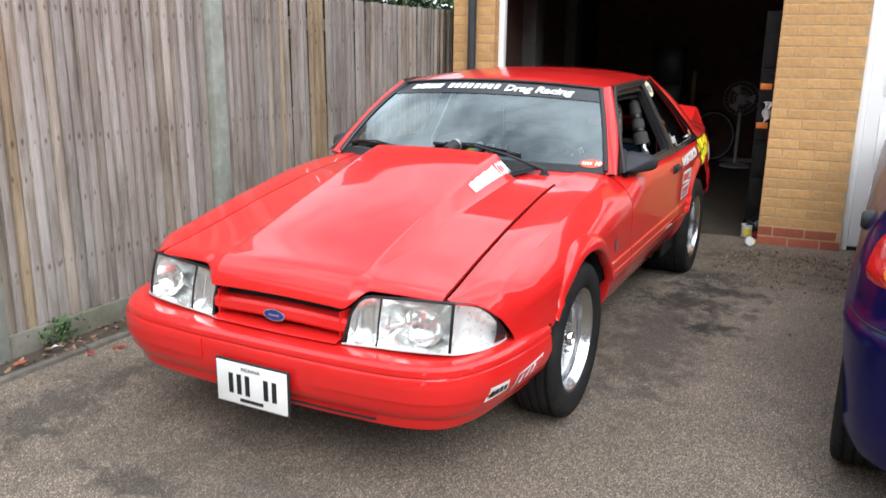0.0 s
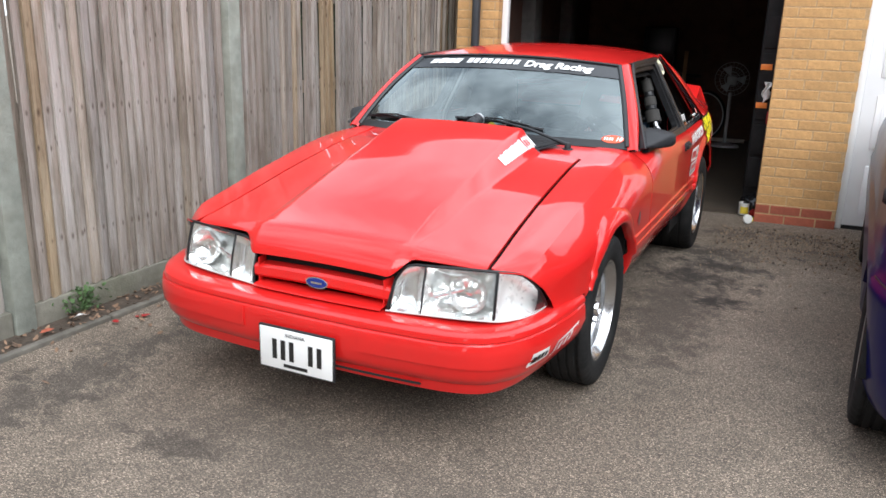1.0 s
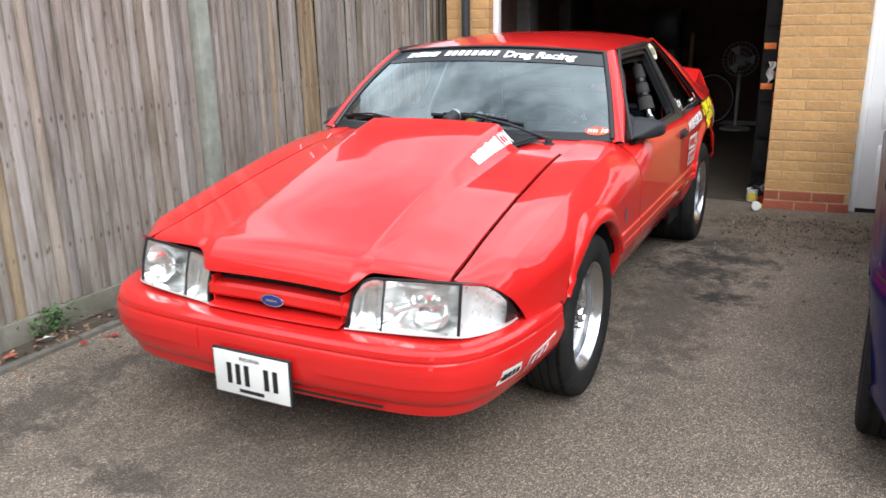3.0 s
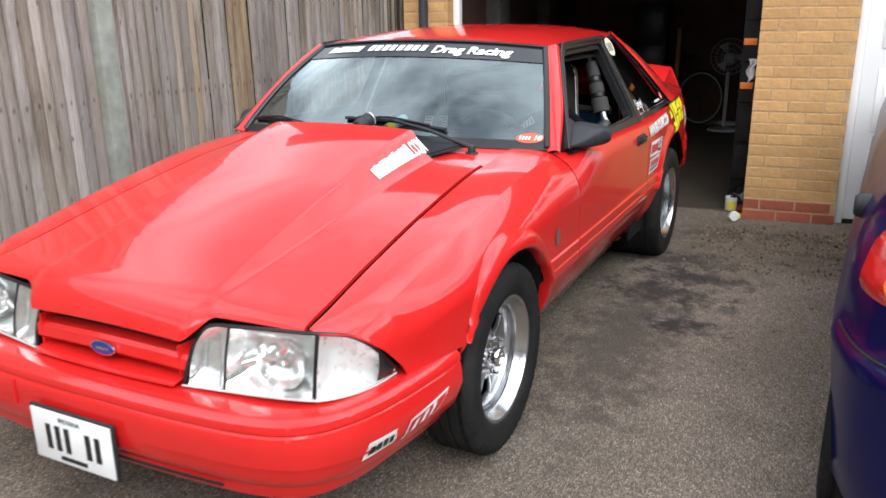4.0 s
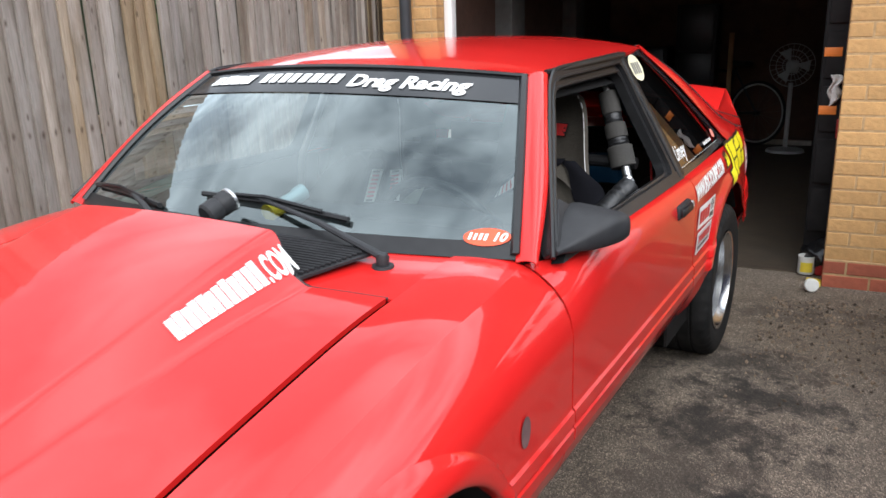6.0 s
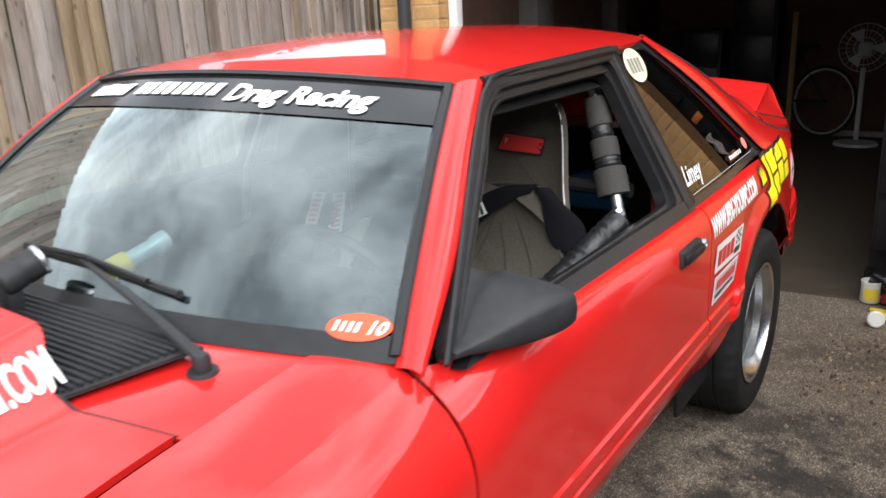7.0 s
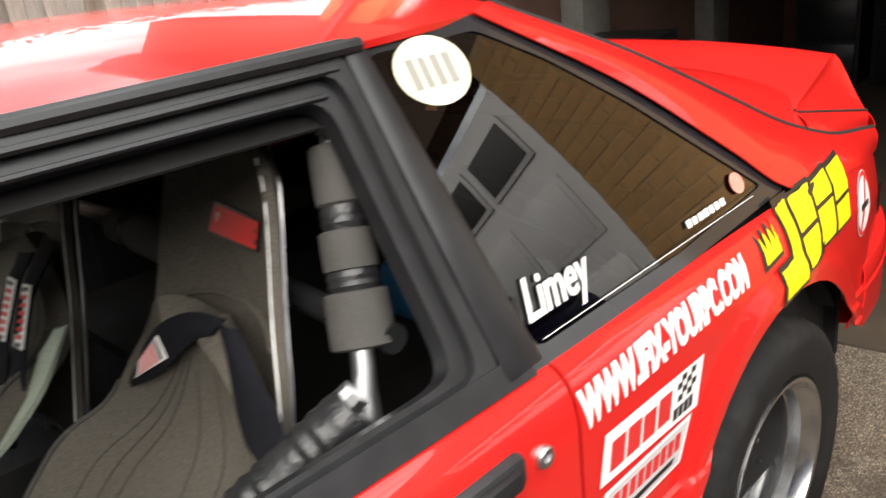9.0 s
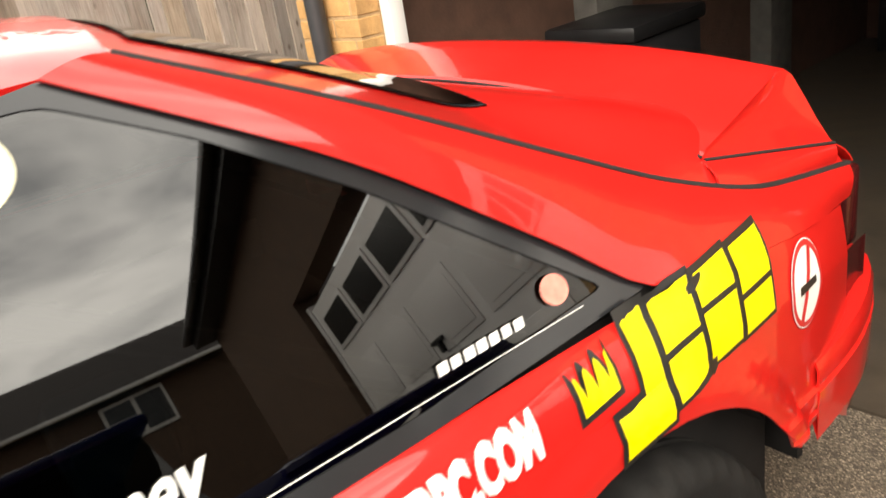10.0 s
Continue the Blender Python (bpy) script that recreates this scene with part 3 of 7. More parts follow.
def bonnet_z(x, y):
    ax = abs(x)
    z = top_z(max(y, -0.757)) + 0.004 + 0.032 * (1 - (ax / 0.61) ** 2)
    if y < -0.757:
        z -= 0.42 * (-0.757 - y)
    w, h = scoop_w(y), scoop_h(y)
    z += h * (1 - facet((ax - w) / (0.038 + 0.95 * h)))
    d = y - bonnet_front(x)
    roll = 0.055 if ax < 0.285 else 0.012
    if ax < 0.36:
        roll = 0.012 + 0.043 * (1 - smooth((ax - 0.27) / 0.09))
    if d < 0.07:
        q = 1 - max(d, 0) / 0.07
        z -= roll * (1 - math.sqrt(max(0.0, 1 - q * q)))
    return z


def bonnet(u, v):
    x = u
    a, b = bonnet_front(x), bonnet_rear(x)
    y = a + (b - a) * v
    return Vector((x * (top_x(max(y, -0.757)) - 0.014) / 0.6, y, bonnet_z(x, y)))


us = [-0.6 + 1.2 * i / 144 for i in range(145)]
vs_b = [0, 0.004, 0.009, 0.016, 0.025, 0.036, 0.05, 0.065] + lin(0.085, 1.0, 36)
part("bonnet", sheet(bonnet, us, vs_b), RED, car, "red bonnet with raised cowl scoop", 0.012, 28)
both("bonnet_gasket", tube([bonnet(u, 1.0) + Vector((0.002, 0.004, -0.003)) for u in lin(0.40, 0.60, 12)], 0.0035, 6), BLACK_TRIM, "dark shut line behind the bonnet")
part("engine_bay", sheet(lambda u, v: bonnet(u * 1.02, v) + Vector((0, 0, -0.045)), lin(-0.6, 0.6, 9), lin(0.12, 1, 9)), BLACK_DARK, car)

# ---- front bumper: a profile swept round the nose ----
nose = sp((0.0, (0.0, -0.958)), (0.22, (0.22, -0.955)), (0.45, (0.45, -0.942)), (0.58, (0.575, -0.925)), (0.69, (0.672, -0.893)), (0.78, (0.738, -0.836)), (0.89, (0.793, -0.738)), (1.01, (0.826, -0.622)), (1.16, (0.848, -0.472)), (1.26, (0.855, -0.372)))


def swept(s, off, z):
    sg = -1 if s < 0 else 1
    a, b = nose(max(abs(s) - 0.01, 0)), nose(min(abs(s) + 0.01, 1.26))
    p, d = nose(abs(s)), (b - a).normalized()
    n = Vector((d.y, -d.x))
    return Vector((sg * (p.x + n.x * off), p.y + n.y * off, z))


bump_prof = [(-0.15, 0.470), (-0.09, 0.472), (-0.045, 0.473), (-0.018, 0.470), (-0.004, 0.462), (0.0, 0.452), (0.0, 0.444), (-0.005, 0.440), (0.0, 0.436), (0.004, 0.428), (0.006, 0.40), (0.005, 0.36), (0.002, 0.325), (-0.006, 0.308), (-0.018, 0.295), (-0.028, 0.288), (-0.030, 0.280), (-0.030, 0.262), (-0.036, 0.250), (-0.055, 0.242), (-0.14, 0.240)]


def bumper(s, k):
    off, z = bump_prof[k]
    wrap = smooth((abs(s) - 0.5) / 0.6)
    if z < 0.40:
        off -= wrap * 0.060 * (0.40 - z) / 0.19
    if z > 0.46:
        off *= 1 - 0.35 * wrap
    up = 0.020 * wrap if z > 0.43 else 0
    if abs(s) > 1.16 and z > 0.47:
        off = max(off, -0.02)
    return swept(s, off, z + up)


ss = lin(-1.26, 1.26, 91)
part("front_bumper", sheet(bumper, ss, list(range(len(bump_prof))), flip=True), RED, car, "red front bumper cover", 0.004)
both("bumper_strip", sheet(lambda s, k: bumper(s, 8 + k) + Vector((0.005 * (1 if s > 0.5 else 0.4), -0.006 * (1 - 0.6 * smooth((s - .6) / .5)), 0)), lin(0.24, 1.23, 36), [0, 1, 2, 3], True), RED, "raised red bumper strip", 0.006)
# black strip on the red bumper, standing in for the shade of its recess
part("air_slot", sheet(lambda s, k: swept(s, -0.024, 0.268 + 0.007 * k), lin(0.10, 0.46, 11), [0, 1], True), DARK_HOLE, car, "black strip for the shade in the lower bumper recess", 0.004)

# ---- nose between the lamps, grille bar and badge ----
gp = [(-0.80, 0.640), (-0.79, 0.59), (-0.785, 0.545), (-0.785, 0.49)]
part("grille_opening", sheet(lambda x, k: Vector((x, gp[k][0] + 0.02 * abs(x), gp[k][1])), lin(-0.31, 0.31, 9), range(4), False), DARK_HOLE, car, "dark grille opening")


def bar(x, k):
    yy = -0.842 + 0.10 * x * x
    pts = [(0.05, 0.566), (0.010, 0.562), (0.0, 0.552), (-0.004, 0.524), (0.006, 0.513), (0.05, 0.511)]
    return Vector((x, yy + pts[k][0], pts[k][1] - 0.010 * (abs(x) / 0.3) ** 2))


part("grille_bar", sheet(bar, lin(-0.295, 0.295, 25), range(6), True), RED, car, "red grille bar", 0.004)
part("grille_lip", sheet(lambda x, k: Vector((x, (-0.800, -0.845, -0.868, -0.880)[k] + 0.12 * x * x, (0.487, 0.486, 0.483, 0.479)[k])), lin(-0.272, 0.272, 17), range(4)), RED, car, "red lower grille lip", 0.003)
both("grille_end", sheet(lambda t, k: Vector((0.268 + 0.010 * t, -0.838 + 0.06 * t, 0.486 + 0.095 * k)), lin(0, 1, 3), lin(0, 1, 4)), RED, "", 0.004)
bd = bmesh.new()
bmesh.ops.create_circle(bd, cap_ends=True, radius=1.0, segments=32)
bmesh.ops.scale(bd, vec=(0.042, 0.018, 1), verts=bd.verts)
r = bmesh.ops.extrude_face_region(bd, geom=bd.faces[:])
bmesh.ops.translate(bd, vec=(0, 0, 0.004), verts=[e for e in r["geom"] if isinstance(e, bmesh.types.BMVert)])
bmesh.ops.recalc_face_normals(bd, faces=bd.faces)
rim = bd.copy()
bmesh.ops.scale(rim, vec=(1.12, 1.2, 0.7), verts=rim.verts)
bmesh.ops.transform(bd, matrix=pose(0, -0.850, 0.530, 90, 0, 0), verts=bd.verts)
bmesh.ops.transform(rim, matrix=pose(0, -0.8495, 0.530, 90, 0, 0), verts=rim.verts)
badge = part("badge", bd, BLUE_OVAL, car, "blue oval badge with chrome rim")
part("badge_rim", rim, CHROME, badge)
part("badge_script", box((0.046, 0.001, 0.007), (0, -0.8545, 0.530), 0.0), CHROME, badge)

# ---- headlamps ----
lamp_b = sp((0.0, (0.283, -0.850, 0.478)), (0.17, (0.408, -0.834, 0.481)), (0.45, (0.545, -0.818, 0.486)), (0.66, (0.657, -0.795, 0.490)), (0.80, (0.718, -0.735, 0.490)), (0.92, (0.752, -0.655, 0.491)), (1.0, (0.769, -0.570, 0.497)))
lamp_t = sp((0.0, (0.296, -0.815, 0.575)), (0.07, (0.322, -0.802, 0.620)), (0.13, (0.361, -0.797, 0.639)), (0.17, (0.406, -0.795, 0.642)), (0.45, (0.534, -0.780, 0.648)), (0.66, (0.650, -0.757, 0.650)), (0.78, (0.709, -0.720, 0.643)), (0.86, (0.738, -0.688, 0.622)), (0.93, (0.762, -0.645, 0.578)), (1.0, (0.774, -0.578, 0.504)))


def lamp(s, t, push=0.0):
    p = lamp_b(s).lerp(lamp_t(s), t)
    d = (lamp_b(min(s + 0.02, 1)) - lamp_b(max(s - 0.02, 0))).normalized()
    n = Vector((d.y, -d.x, 0.0))
    return p + n * (push + 0.006 * math.sin(math.pi * t))


def lamp_unit(s0, s1, name, label, deep):
    ss_, ts = lin(s0, s1, 14), lin(0.0, 0.985, 8)
    for sg in (1, -1):
        lens = sheet(lambda s, t: lamp(s, t), ss_, ts)
        refl = sheet(lambda s, t: lamp(s, t, -deep * (1 - (2 * (s - s0) / (s1 - s0) - 1) ** 4) * (1 - (2 * t - 1) ** 4) - 0.006), lin(s0, s1, 14), lin(0.0, 0.98, 10))
        if sg < 0:
            lens, refl = mirrored(lens), mirrored(refl)
        unit = part(name, refl, LAMP_WHITE if name == "corner_lamp" else LAMP_SILVER, car, label)
        lo = part("lens", lens, GLASS_LAMP, unit)
        lo.visible_shadow = False
        if deep > 0.05:
            c = lamp((s0 + s1) / 2 + 0.08, 0.5, -0.040)
            d = (lamp((s0 + s1) / 2, 0.5, 0.0) - lamp((s0 + s1) / 2, 0.5, -0.05)).normalized()
            bowl = lathe([(0.068, 0.030), (0.060, 0.006), (0.042, -0.012), (0.014, -0.018), (0.012, 0.010), (0.0005, 0.014)], 28)
            q = d.to_track_quat("X", "Z").to_matrix().to_4x4()
            bmesh.ops.transform(bowl, matrix=Matrix.Translation(c) @ q, verts=bowl.verts)
            if sg < 0:
                bowl = mirrored(bowl)
            part("reflector_bowl", bowl, LAMP_SILVER, unit)
            shade = tube([lamp(s, 0.30 + 0.45 * (s - s0) / (s1 - s0), -0.035) for s in lin(s0 + 0.06, s1 - 0.20, 6)], 0.010, 8)
            part("reflector_rib", mirrored(shade) if sg < 0 else shade, LAMP_SILVER, unit)


lamp_unit(0.02, 0.165, "inner_lamp", "clear inner lamp unit", 0.035)
lamp_unit(0.175, 0.655, "headlamp", "clear headlamp with chrome reflector", 0.075)
lamp_unit(0.672, 0.985, "corner_lamp", "clear corner indicator lamp", 0.045)
rimpath = [lamp(s, 1.0, -0.004) for s in lin(0, 1, 30)]
both("lamp_gasket", tube(rimpath, 0.0055, 6), BLACK_TRIM, "black lamp gasket")
both("lamp_gasket", tube([lamp(0.664, t, -0.003) for t in lin(0.04, 0.97, 5)], 0.0055, 6), BLACK_TRIM)
both("lamp_gasket", tube([lamp(0.170, t, -0.004) for t in lin(0.02, 0.98, 5)], 0.004, 6), BLACK_PLASTIC)
both("lamp_gasket", tube([lamp(0.005, t, -0.004) for t in lin(0.0, 1.0, 5)], 0.006, 6), BLACK_TRIM)
both("corner_tip", sheet(lambda s, t: lamp(s, t, -0.0035 - 0.0015 * (int(t * 40) % 2)), lin(0.925, 0.98, 5), lin(0.08, 0.94, 36)), BLACK_PLASTIC, "black ribbed lamp tip")
both("lamp_bezel", tube([lamp(s, 0.0, 0.001) for s in lin(0.0, 0.99, 30)], 0.0032, 6), surf("clear_grey_plastic", (0.55, 0.55, 0.53), 0.25, var=0.05), "clear plastic lower lamp edge")
both("lamp_box", sheet(lambda s, t: lamp(s, t, -0.10), lin(0, 1, 10), lin(-0.1, 1.05, 3), True), DARK_HOLE)

# ---- cowl ----
def screen_b(x):
    k = (x / 0.736) ** 2
    return Vector((x, 0.500 + 0.153 * k, 0.912 - 0.014 * k))


def cowl(u, v):
    w = 2 * u - 1
    x0 = w * 0.609
    a = Vector((x0, bonnet_rear(x0) + 0.006, top_z(0.353) + 0.030 * (1 - w * w)))
    b = screen_b(w * 0.618) + Vector((0, 0.004, -0.008))
    return a.lerp(b, v)


part("cowl_panel", sheet(cowl, lin(0, 1, 57), lin(0, 1, 10)), RED, car, "red cowl panel below the windscreen", 0.006)
gl_ = bmesh.new()
base = [Vector((-0.398, 0.312, 0.894)), Vector((0.398, 0.312, 0.894)), Vector((0.470, 0.510, 0.910)), Vector((0.30, 0.515, 0.916)), Vector((-0.30, 0.515, 0.916)), Vector((-0.470, 0.510, 0.910))]
slab(base, (0, 0, 0.006), gl_)
grille = part("cowl_grille", gl_, BLACK_PLASTIC, car, "black slatted plastic cowl grille")
for i in range(15):
    y = 0.322 + 0.0128 * i
    x1 = 0.398 + 0.07 * (y - 0.312) / 0.2 - 0.008
    part("slat", box((2 * x1, 0.005, 0.007), (0, y, 0.904 + 0.08 * (y - 0.312)), 0.0015), BLACK_PLASTIC, grille)
part("scoop_mouth", sheet(lambda x, v: Vector((x, 0.335, 0.875 + v * (bonnet_z(x, 0.335) - 0.885))), lin(-0.37, 0.37, 25), [0, 1]), DARK_HOLE, car)

# ---- glasshouse ----
def screen_t(x):
    k = (x / 0.567) ** 2
    return Vector((x, 1.000 + 0.078 * k, 1.283 - 0.029 * k))


def screen(u, v, out=0.0):
    a, b = screen_b(0.736 * u), screen_t(0.567 * u)
    p = a.lerp(b, v)
    n = Vector((0.35 * u, -0.62, 0.78)).normalized()
    return p + n * (0.022 * math.sin(math.pi * v) + out)


ws = part("windscreen", sheet(screen, lin(-1, 1, 33), lin(0, 1, 17)), GLASS_SCREEN, car, "clear windscreen reflecting the sky")
ws.visible_shadow = False
part("sun_band", sheet(lambda u, v: screen(u, v, 0.003), lin(-0.985, 0.985, 33), lin(0.80, 0.985, 6)), BANNER, car, "black windscreen banner with white letters")
part("screen_trim", tube([screen(u, 1.0, 0.004) for u in lin(-1, 1, 33)], 0.012, 6, flat=0.6), BLACK_TRIM, car, "black windscreen surround")
both("screen_trim", tube([screen(1.0, v, 0.004) for v in lin(0, 1, 17)], 0.013, 6, flat=0.7), BLACK_TRIM)
part("screen_trim", sheet(lambda u, v: screen(u, v, 0.002), lin(-1, 1, 33), lin(-0.02, 0.055, 3)), BLACK_TRIM, car)


def glass_x(z):
    return 0.822 - 0.535 * (z - 0.87) - 0.06 * (z - 0.87) * (1.28 - z)


def side_p(y, z, out=0.0):
    """A point on the plane of the side windows, pushed out."""
    return Vector((glass_x(z) + 0.88 * out, y, z + 0.47 * out))


pil_o = sp((0.0, (0.790, 0.655, 0.893)), (0.35, (0.750, 0.800, 1.010)), (0.75, (0.672, 0.985, 1.170)), (1.0, (0.617, 1.120, 1.258)))


def a_pillar(t, k):
    if t < 0:
        return a_pillar(0.0, k) + (a_pillar(0.0, k) - a_pillar(0.1, k)) * (-t / 0.1)
    a, b = screen(1.0, t, 0.0), pil_o(t)
    p = a.lerp(b, k)
    bulge = Vector((0.55, -0.35, 0.55)).normalized() * 0.018 * math.sin(math.pi * k) ** 0.7
    return p + bulge


both("a_pillar", sheet(a_pillar, [-0.03] + lin(0, 1, 20), lin(0, 1, 8), True), RED, "red windscreen pillar", 0.004)

roof_e = sp((1.08, (0.592, 1.258)), (1.2, (0.613, 1.266)), (1.45, (0.620, 1.274)), (1.78, (0.618, 1.282)), (1.99, (0.603, 1.290)), (2.12, (0.575, 1.293)))
roof_c = sp((1.0, 1.284), (1.15, 1.310), (1.4, 1.336), (1.7, 1.347), (2.0, 1.343), (2.12, 1.333))


def roof(u, v):
    """u across, -1 to 1; v from the screen to the hatch."""
    y0, y1 = 1.000 + 0.078 * u * u, 2.115 - 0.055 * u * u
    y = y0 + (y1 - y0) * v
    e = roof_e(max(y, 1.08))
    zc = roof_c(y)
    x = u * e.x
    if y < 1.12:
        f = smooth((y - 1.0) / 0.12)
        zc = min(zc, 1.284 + (roof_c(1.12) - 1.284) * f)
    a = abs(u)
    z = e.y + (zc - e.y) * (1 - a**2.6)
    return Vector((x, y, z))


part("roof", sheet(roof, lin(-1, 1, 49), lin(0, 1, 33)), RED, car, "red steel roof", 0.01)
both("drip_rail", tube([roof(1.0, v) + Vector((0.001, 0, -0.002)) for v in lin(0.06, 0.70, 24)], 0.0095, 8), BLACK_TRIM, "black drip rail along the roof edge")
part("headlining", sheet(lambda u, v: roof(u * 0.93, v) + Vector((0, 0, -0.04)), lin(-1, 1, 13), lin(0.03, 0.99, 9), True), BLACK_DARK, car)

# rear quarter above the belt and the hatch
q_lo = sp((0.0, (0.607, 1.985, 1.289)), (0.3, (0.685, 2.240, 1.146)), (0.55, (0.772, 2.455, 0.985)), (0.64, (0.822, 2.572, 0.893)), (0.72, (0.840, 2.65, 0.873)), (0.85, (0.840, 2.88, 0.852)), (1.0, (0.790, 3.165, 0.818)))
q_hi = sp((0.0, (0.572, 2.062, 1.2945)), (0.3, (0.655, 2.30, 1.185)), (0.55, (0.718, 2.55, 1.058)), (0.72, (0.752, 2.73, 0.972)), (0.85, (0.782, 2.90, 0.915)), (1.0, (0.775, 3.19, 0.866)))


def upper_quarter(t, k):
    p = q_lo(t).lerp(q_hi(t), k)
    return p + Vector((0.75, 0, 0.65)) * 0.009 * math.sin(math.pi * k)


both("upper_quarter", sheet(upper_quarter, lin(0, 1, 40), lin(0, 1, 9), True), RED, "red rear pillar panel", 0.004)
hatch_c = sp((0.0, (2.121, 1.330)), (0.3, (2.36, 1.240)), (0.6, (2.64, 1.125)), (0.8, (2.86, 1.058)), (0.92, (3.05, 1.000)), (1.0, (3.21, 0.955)))


def hatch(u, v):
    e = q_hi(v) + Vector((-0.006, 0.004, -0.002))
    c = hatch_c(v)
    a = abs(u)
    return Vector((u * e.x, c.x + (e.y - c.x) * a**2, e.z + (c.y - e.z) * (1 - a ** (2.2 + 8.5 * smooth((v - 0.50) / 0.28)))))


HATCH_U = [-1, -0.992, -0.982, -0.97, -0.955, -0.935, -0.91, -0.88] + lin(-0.84, 0.84, 33) + [0.88, 0.91, 0.935, 0.955, 0.97, 0.982, 0.992, 1]
part("hatch", sheet(hatch, HATCH_U, lin(0.0, 1, 33), False), RED, car, "red rear hatch frame", 0.01)
part("hatch_glass", sheet(lambda u, v: hatch(u, v) + Vector((0, 0.002, 0.005)), lin(-0.72, 0.72, 25), lin(0.05, 0.56, 20)), GLASS_TINT, car, "dark tinted hatch window")
part("hatch_glass_band", sheet(lambda u, v: hatch(u, v) + Vector((0, 0.001, 0.003)), lin(-0.735, 0.735, 25), lin(0.045, 0.567, 20)), BANNER, car)
both("hatch_seal", tube([q_hi(t) + Vector((0.000, 0.003, 0.002)) for t in lin(0, 1, 40)], 0.0058, 6), DARK_HOLE, "dark shut line of the hatch")


SP_MID = [(2.915, 1.045), (2.920, 1.053), (2.985, 1.070), (3.045, 1.086), (3.090, 1.097), (3.118, 1.096), (3.138, 1.083), (3.162, 1.045), (3.182, 1.000), (3.198, 0.952)]
SP_END = [(2.815, 0.985), (2.828, 0.994), (2.920, 1.021), (3.010, 1.047), (3.052, 1.059), (3.078, 1.060), (3.096, 1.046), (3.110, 1.006), (3.124, 0.965), (3.142, 0.922)]
SP_HALF = [0.736, 0.734, 0.728, 0.721, 0.716, 0.716, 0.721, 0.737, 0.752, 0.768]


def spoiler(u, k):
    """A ramp up to a lip and a steep back; u across, k along the section."""
    q = abs(u) ** 2.4
    y, z = [a + (b - a) * q for a, b in zip(SP_MID[k], SP_END[k])]
    return Vector((u * SP_HALF[k], y, z))


def spoiler_seam(sg, s):
    """The foot of the spoiler's end on the hatch."""
    return Vector((sg * (0.738 + 0.034 * s), 2.812 + 0.334 * s, 0.984 - 0.063 * s))


spm = sheet(spoiler, lin(-1, 1, 49), range(10))
for u in (-1, 1):
    sheet(lambda k, t: spoiler(u, k).lerp(spoiler_seam(u, k / 9), t) - Vector((u * 0.010 * math.sin(math.pi * t) * math.sin(math.pi * k / 9), 0, 0)), range(10), lin(0, 1, 6), u > 0, spm)
clean(spm)
bmesh.ops.recalc_face_normals(spm, faces=spm.faces)
part("spoiler", spm, RED, car, "red rear spoiler on the hatch", 0.0, 32)
both("spoiler_seam", tube([spoiler_seam(1, s) + Vector((0.001, 0, -0.002)) for s in lin(0.02, 1, 14)], 0.0030, 6), DARK_HOLE, "dark seam under the spoiler")
part("spoiler_seam", tube([spoiler(u, 0) + Vector((0, -0.002, 0.001)) for u in lin(-1, 1, 41)], 0.0026, 6), DARK_HOLE, car)

def hatch_edge(y):
    lo, hi = 0.5, 1.0
    for _ in range(24):
        mid = (lo + hi) / 2
        lo, hi = (mid, hi) if q_hi(mid).y < y else (lo, mid)
    return q_hi(lo)


def hatch_side(s, t):
    a = spoiler_seam(1, s) + Vector((0.001, 0, -0.003))
    b = hatch_edge(a.y) + Vector((-0.003, 0.0, 0.004))
    return a.lerp(b, t) + Vector((0.006, 0, 0.003)) * math.sin(math.pi * t)


both("hatch_side", sheet(hatch_side, lin(0, 1, 14), lin(0, 1, 5), True), RED, "red side edge of the hatch", 0.003)
part("hatch_tail", sheet(lambda u, t: spoiler(u, 9).lerp(Vector((u * 0.775, 3.262 - 0.05 * u * u, 0.868)), t) + Vector((0, 0.012, 0)) * math.sin(math.pi * t), lin(-1, 1, 33), lin(0, 1, 5)), RED, car, "red tail edge of the hatch", 0.003)
part("hatch_lining", sheet(lambda u, v: hatch(u, v) + Vector((0, -0.02, -0.03)), lin(-0.96, 0.96, 13), lin(-0.02, 0.66, 10), True), BLACK_DARK, car)

# tail
lamp_bm = sheet(lambda y, z: side(y, 2.0 + z) + Vector((-0.007, 0, 0)), lin(3.103, 3.235, 8), [0.815, 0.80, 0.76, 0.72, 0.68, 0.64, 0.60], True)
box((0.30, 0.05, 0.16), (0.62, 3.235, 0.77), 0.012, lamp_bm)
both("tail_lamp", lamp_bm, surf("tail_lamp_red", (0.055, 0.008, 0.008), 0.12, var=0.1), "dark red tail lamp")
part("tail_panel", box((1.46, 0.03, 0.34), (0, 3.225, 0.72), 0.01), RED, car)
rb_path = sp((0.0, (0.0, 3.46)), (0.4, (0.40, 3.45)), (0.62, (0.62, 3.405)), (0.78, (0.775, 3.31)), (1.0, (0.848, 3.10)), (1.15, (0.861, 2.945)))
rb_prof = [(-0.16, 0.655), (-0.04, 0.65), (-0.006, 0.638), (0.0, 0.62), (0.0, 0.59), (-0.006, 0.584), (0.002, 0.578), (0.0, 0.48), (-0.012, 0.40), (-0.03, 0.32), (-0.10, 0.30)]


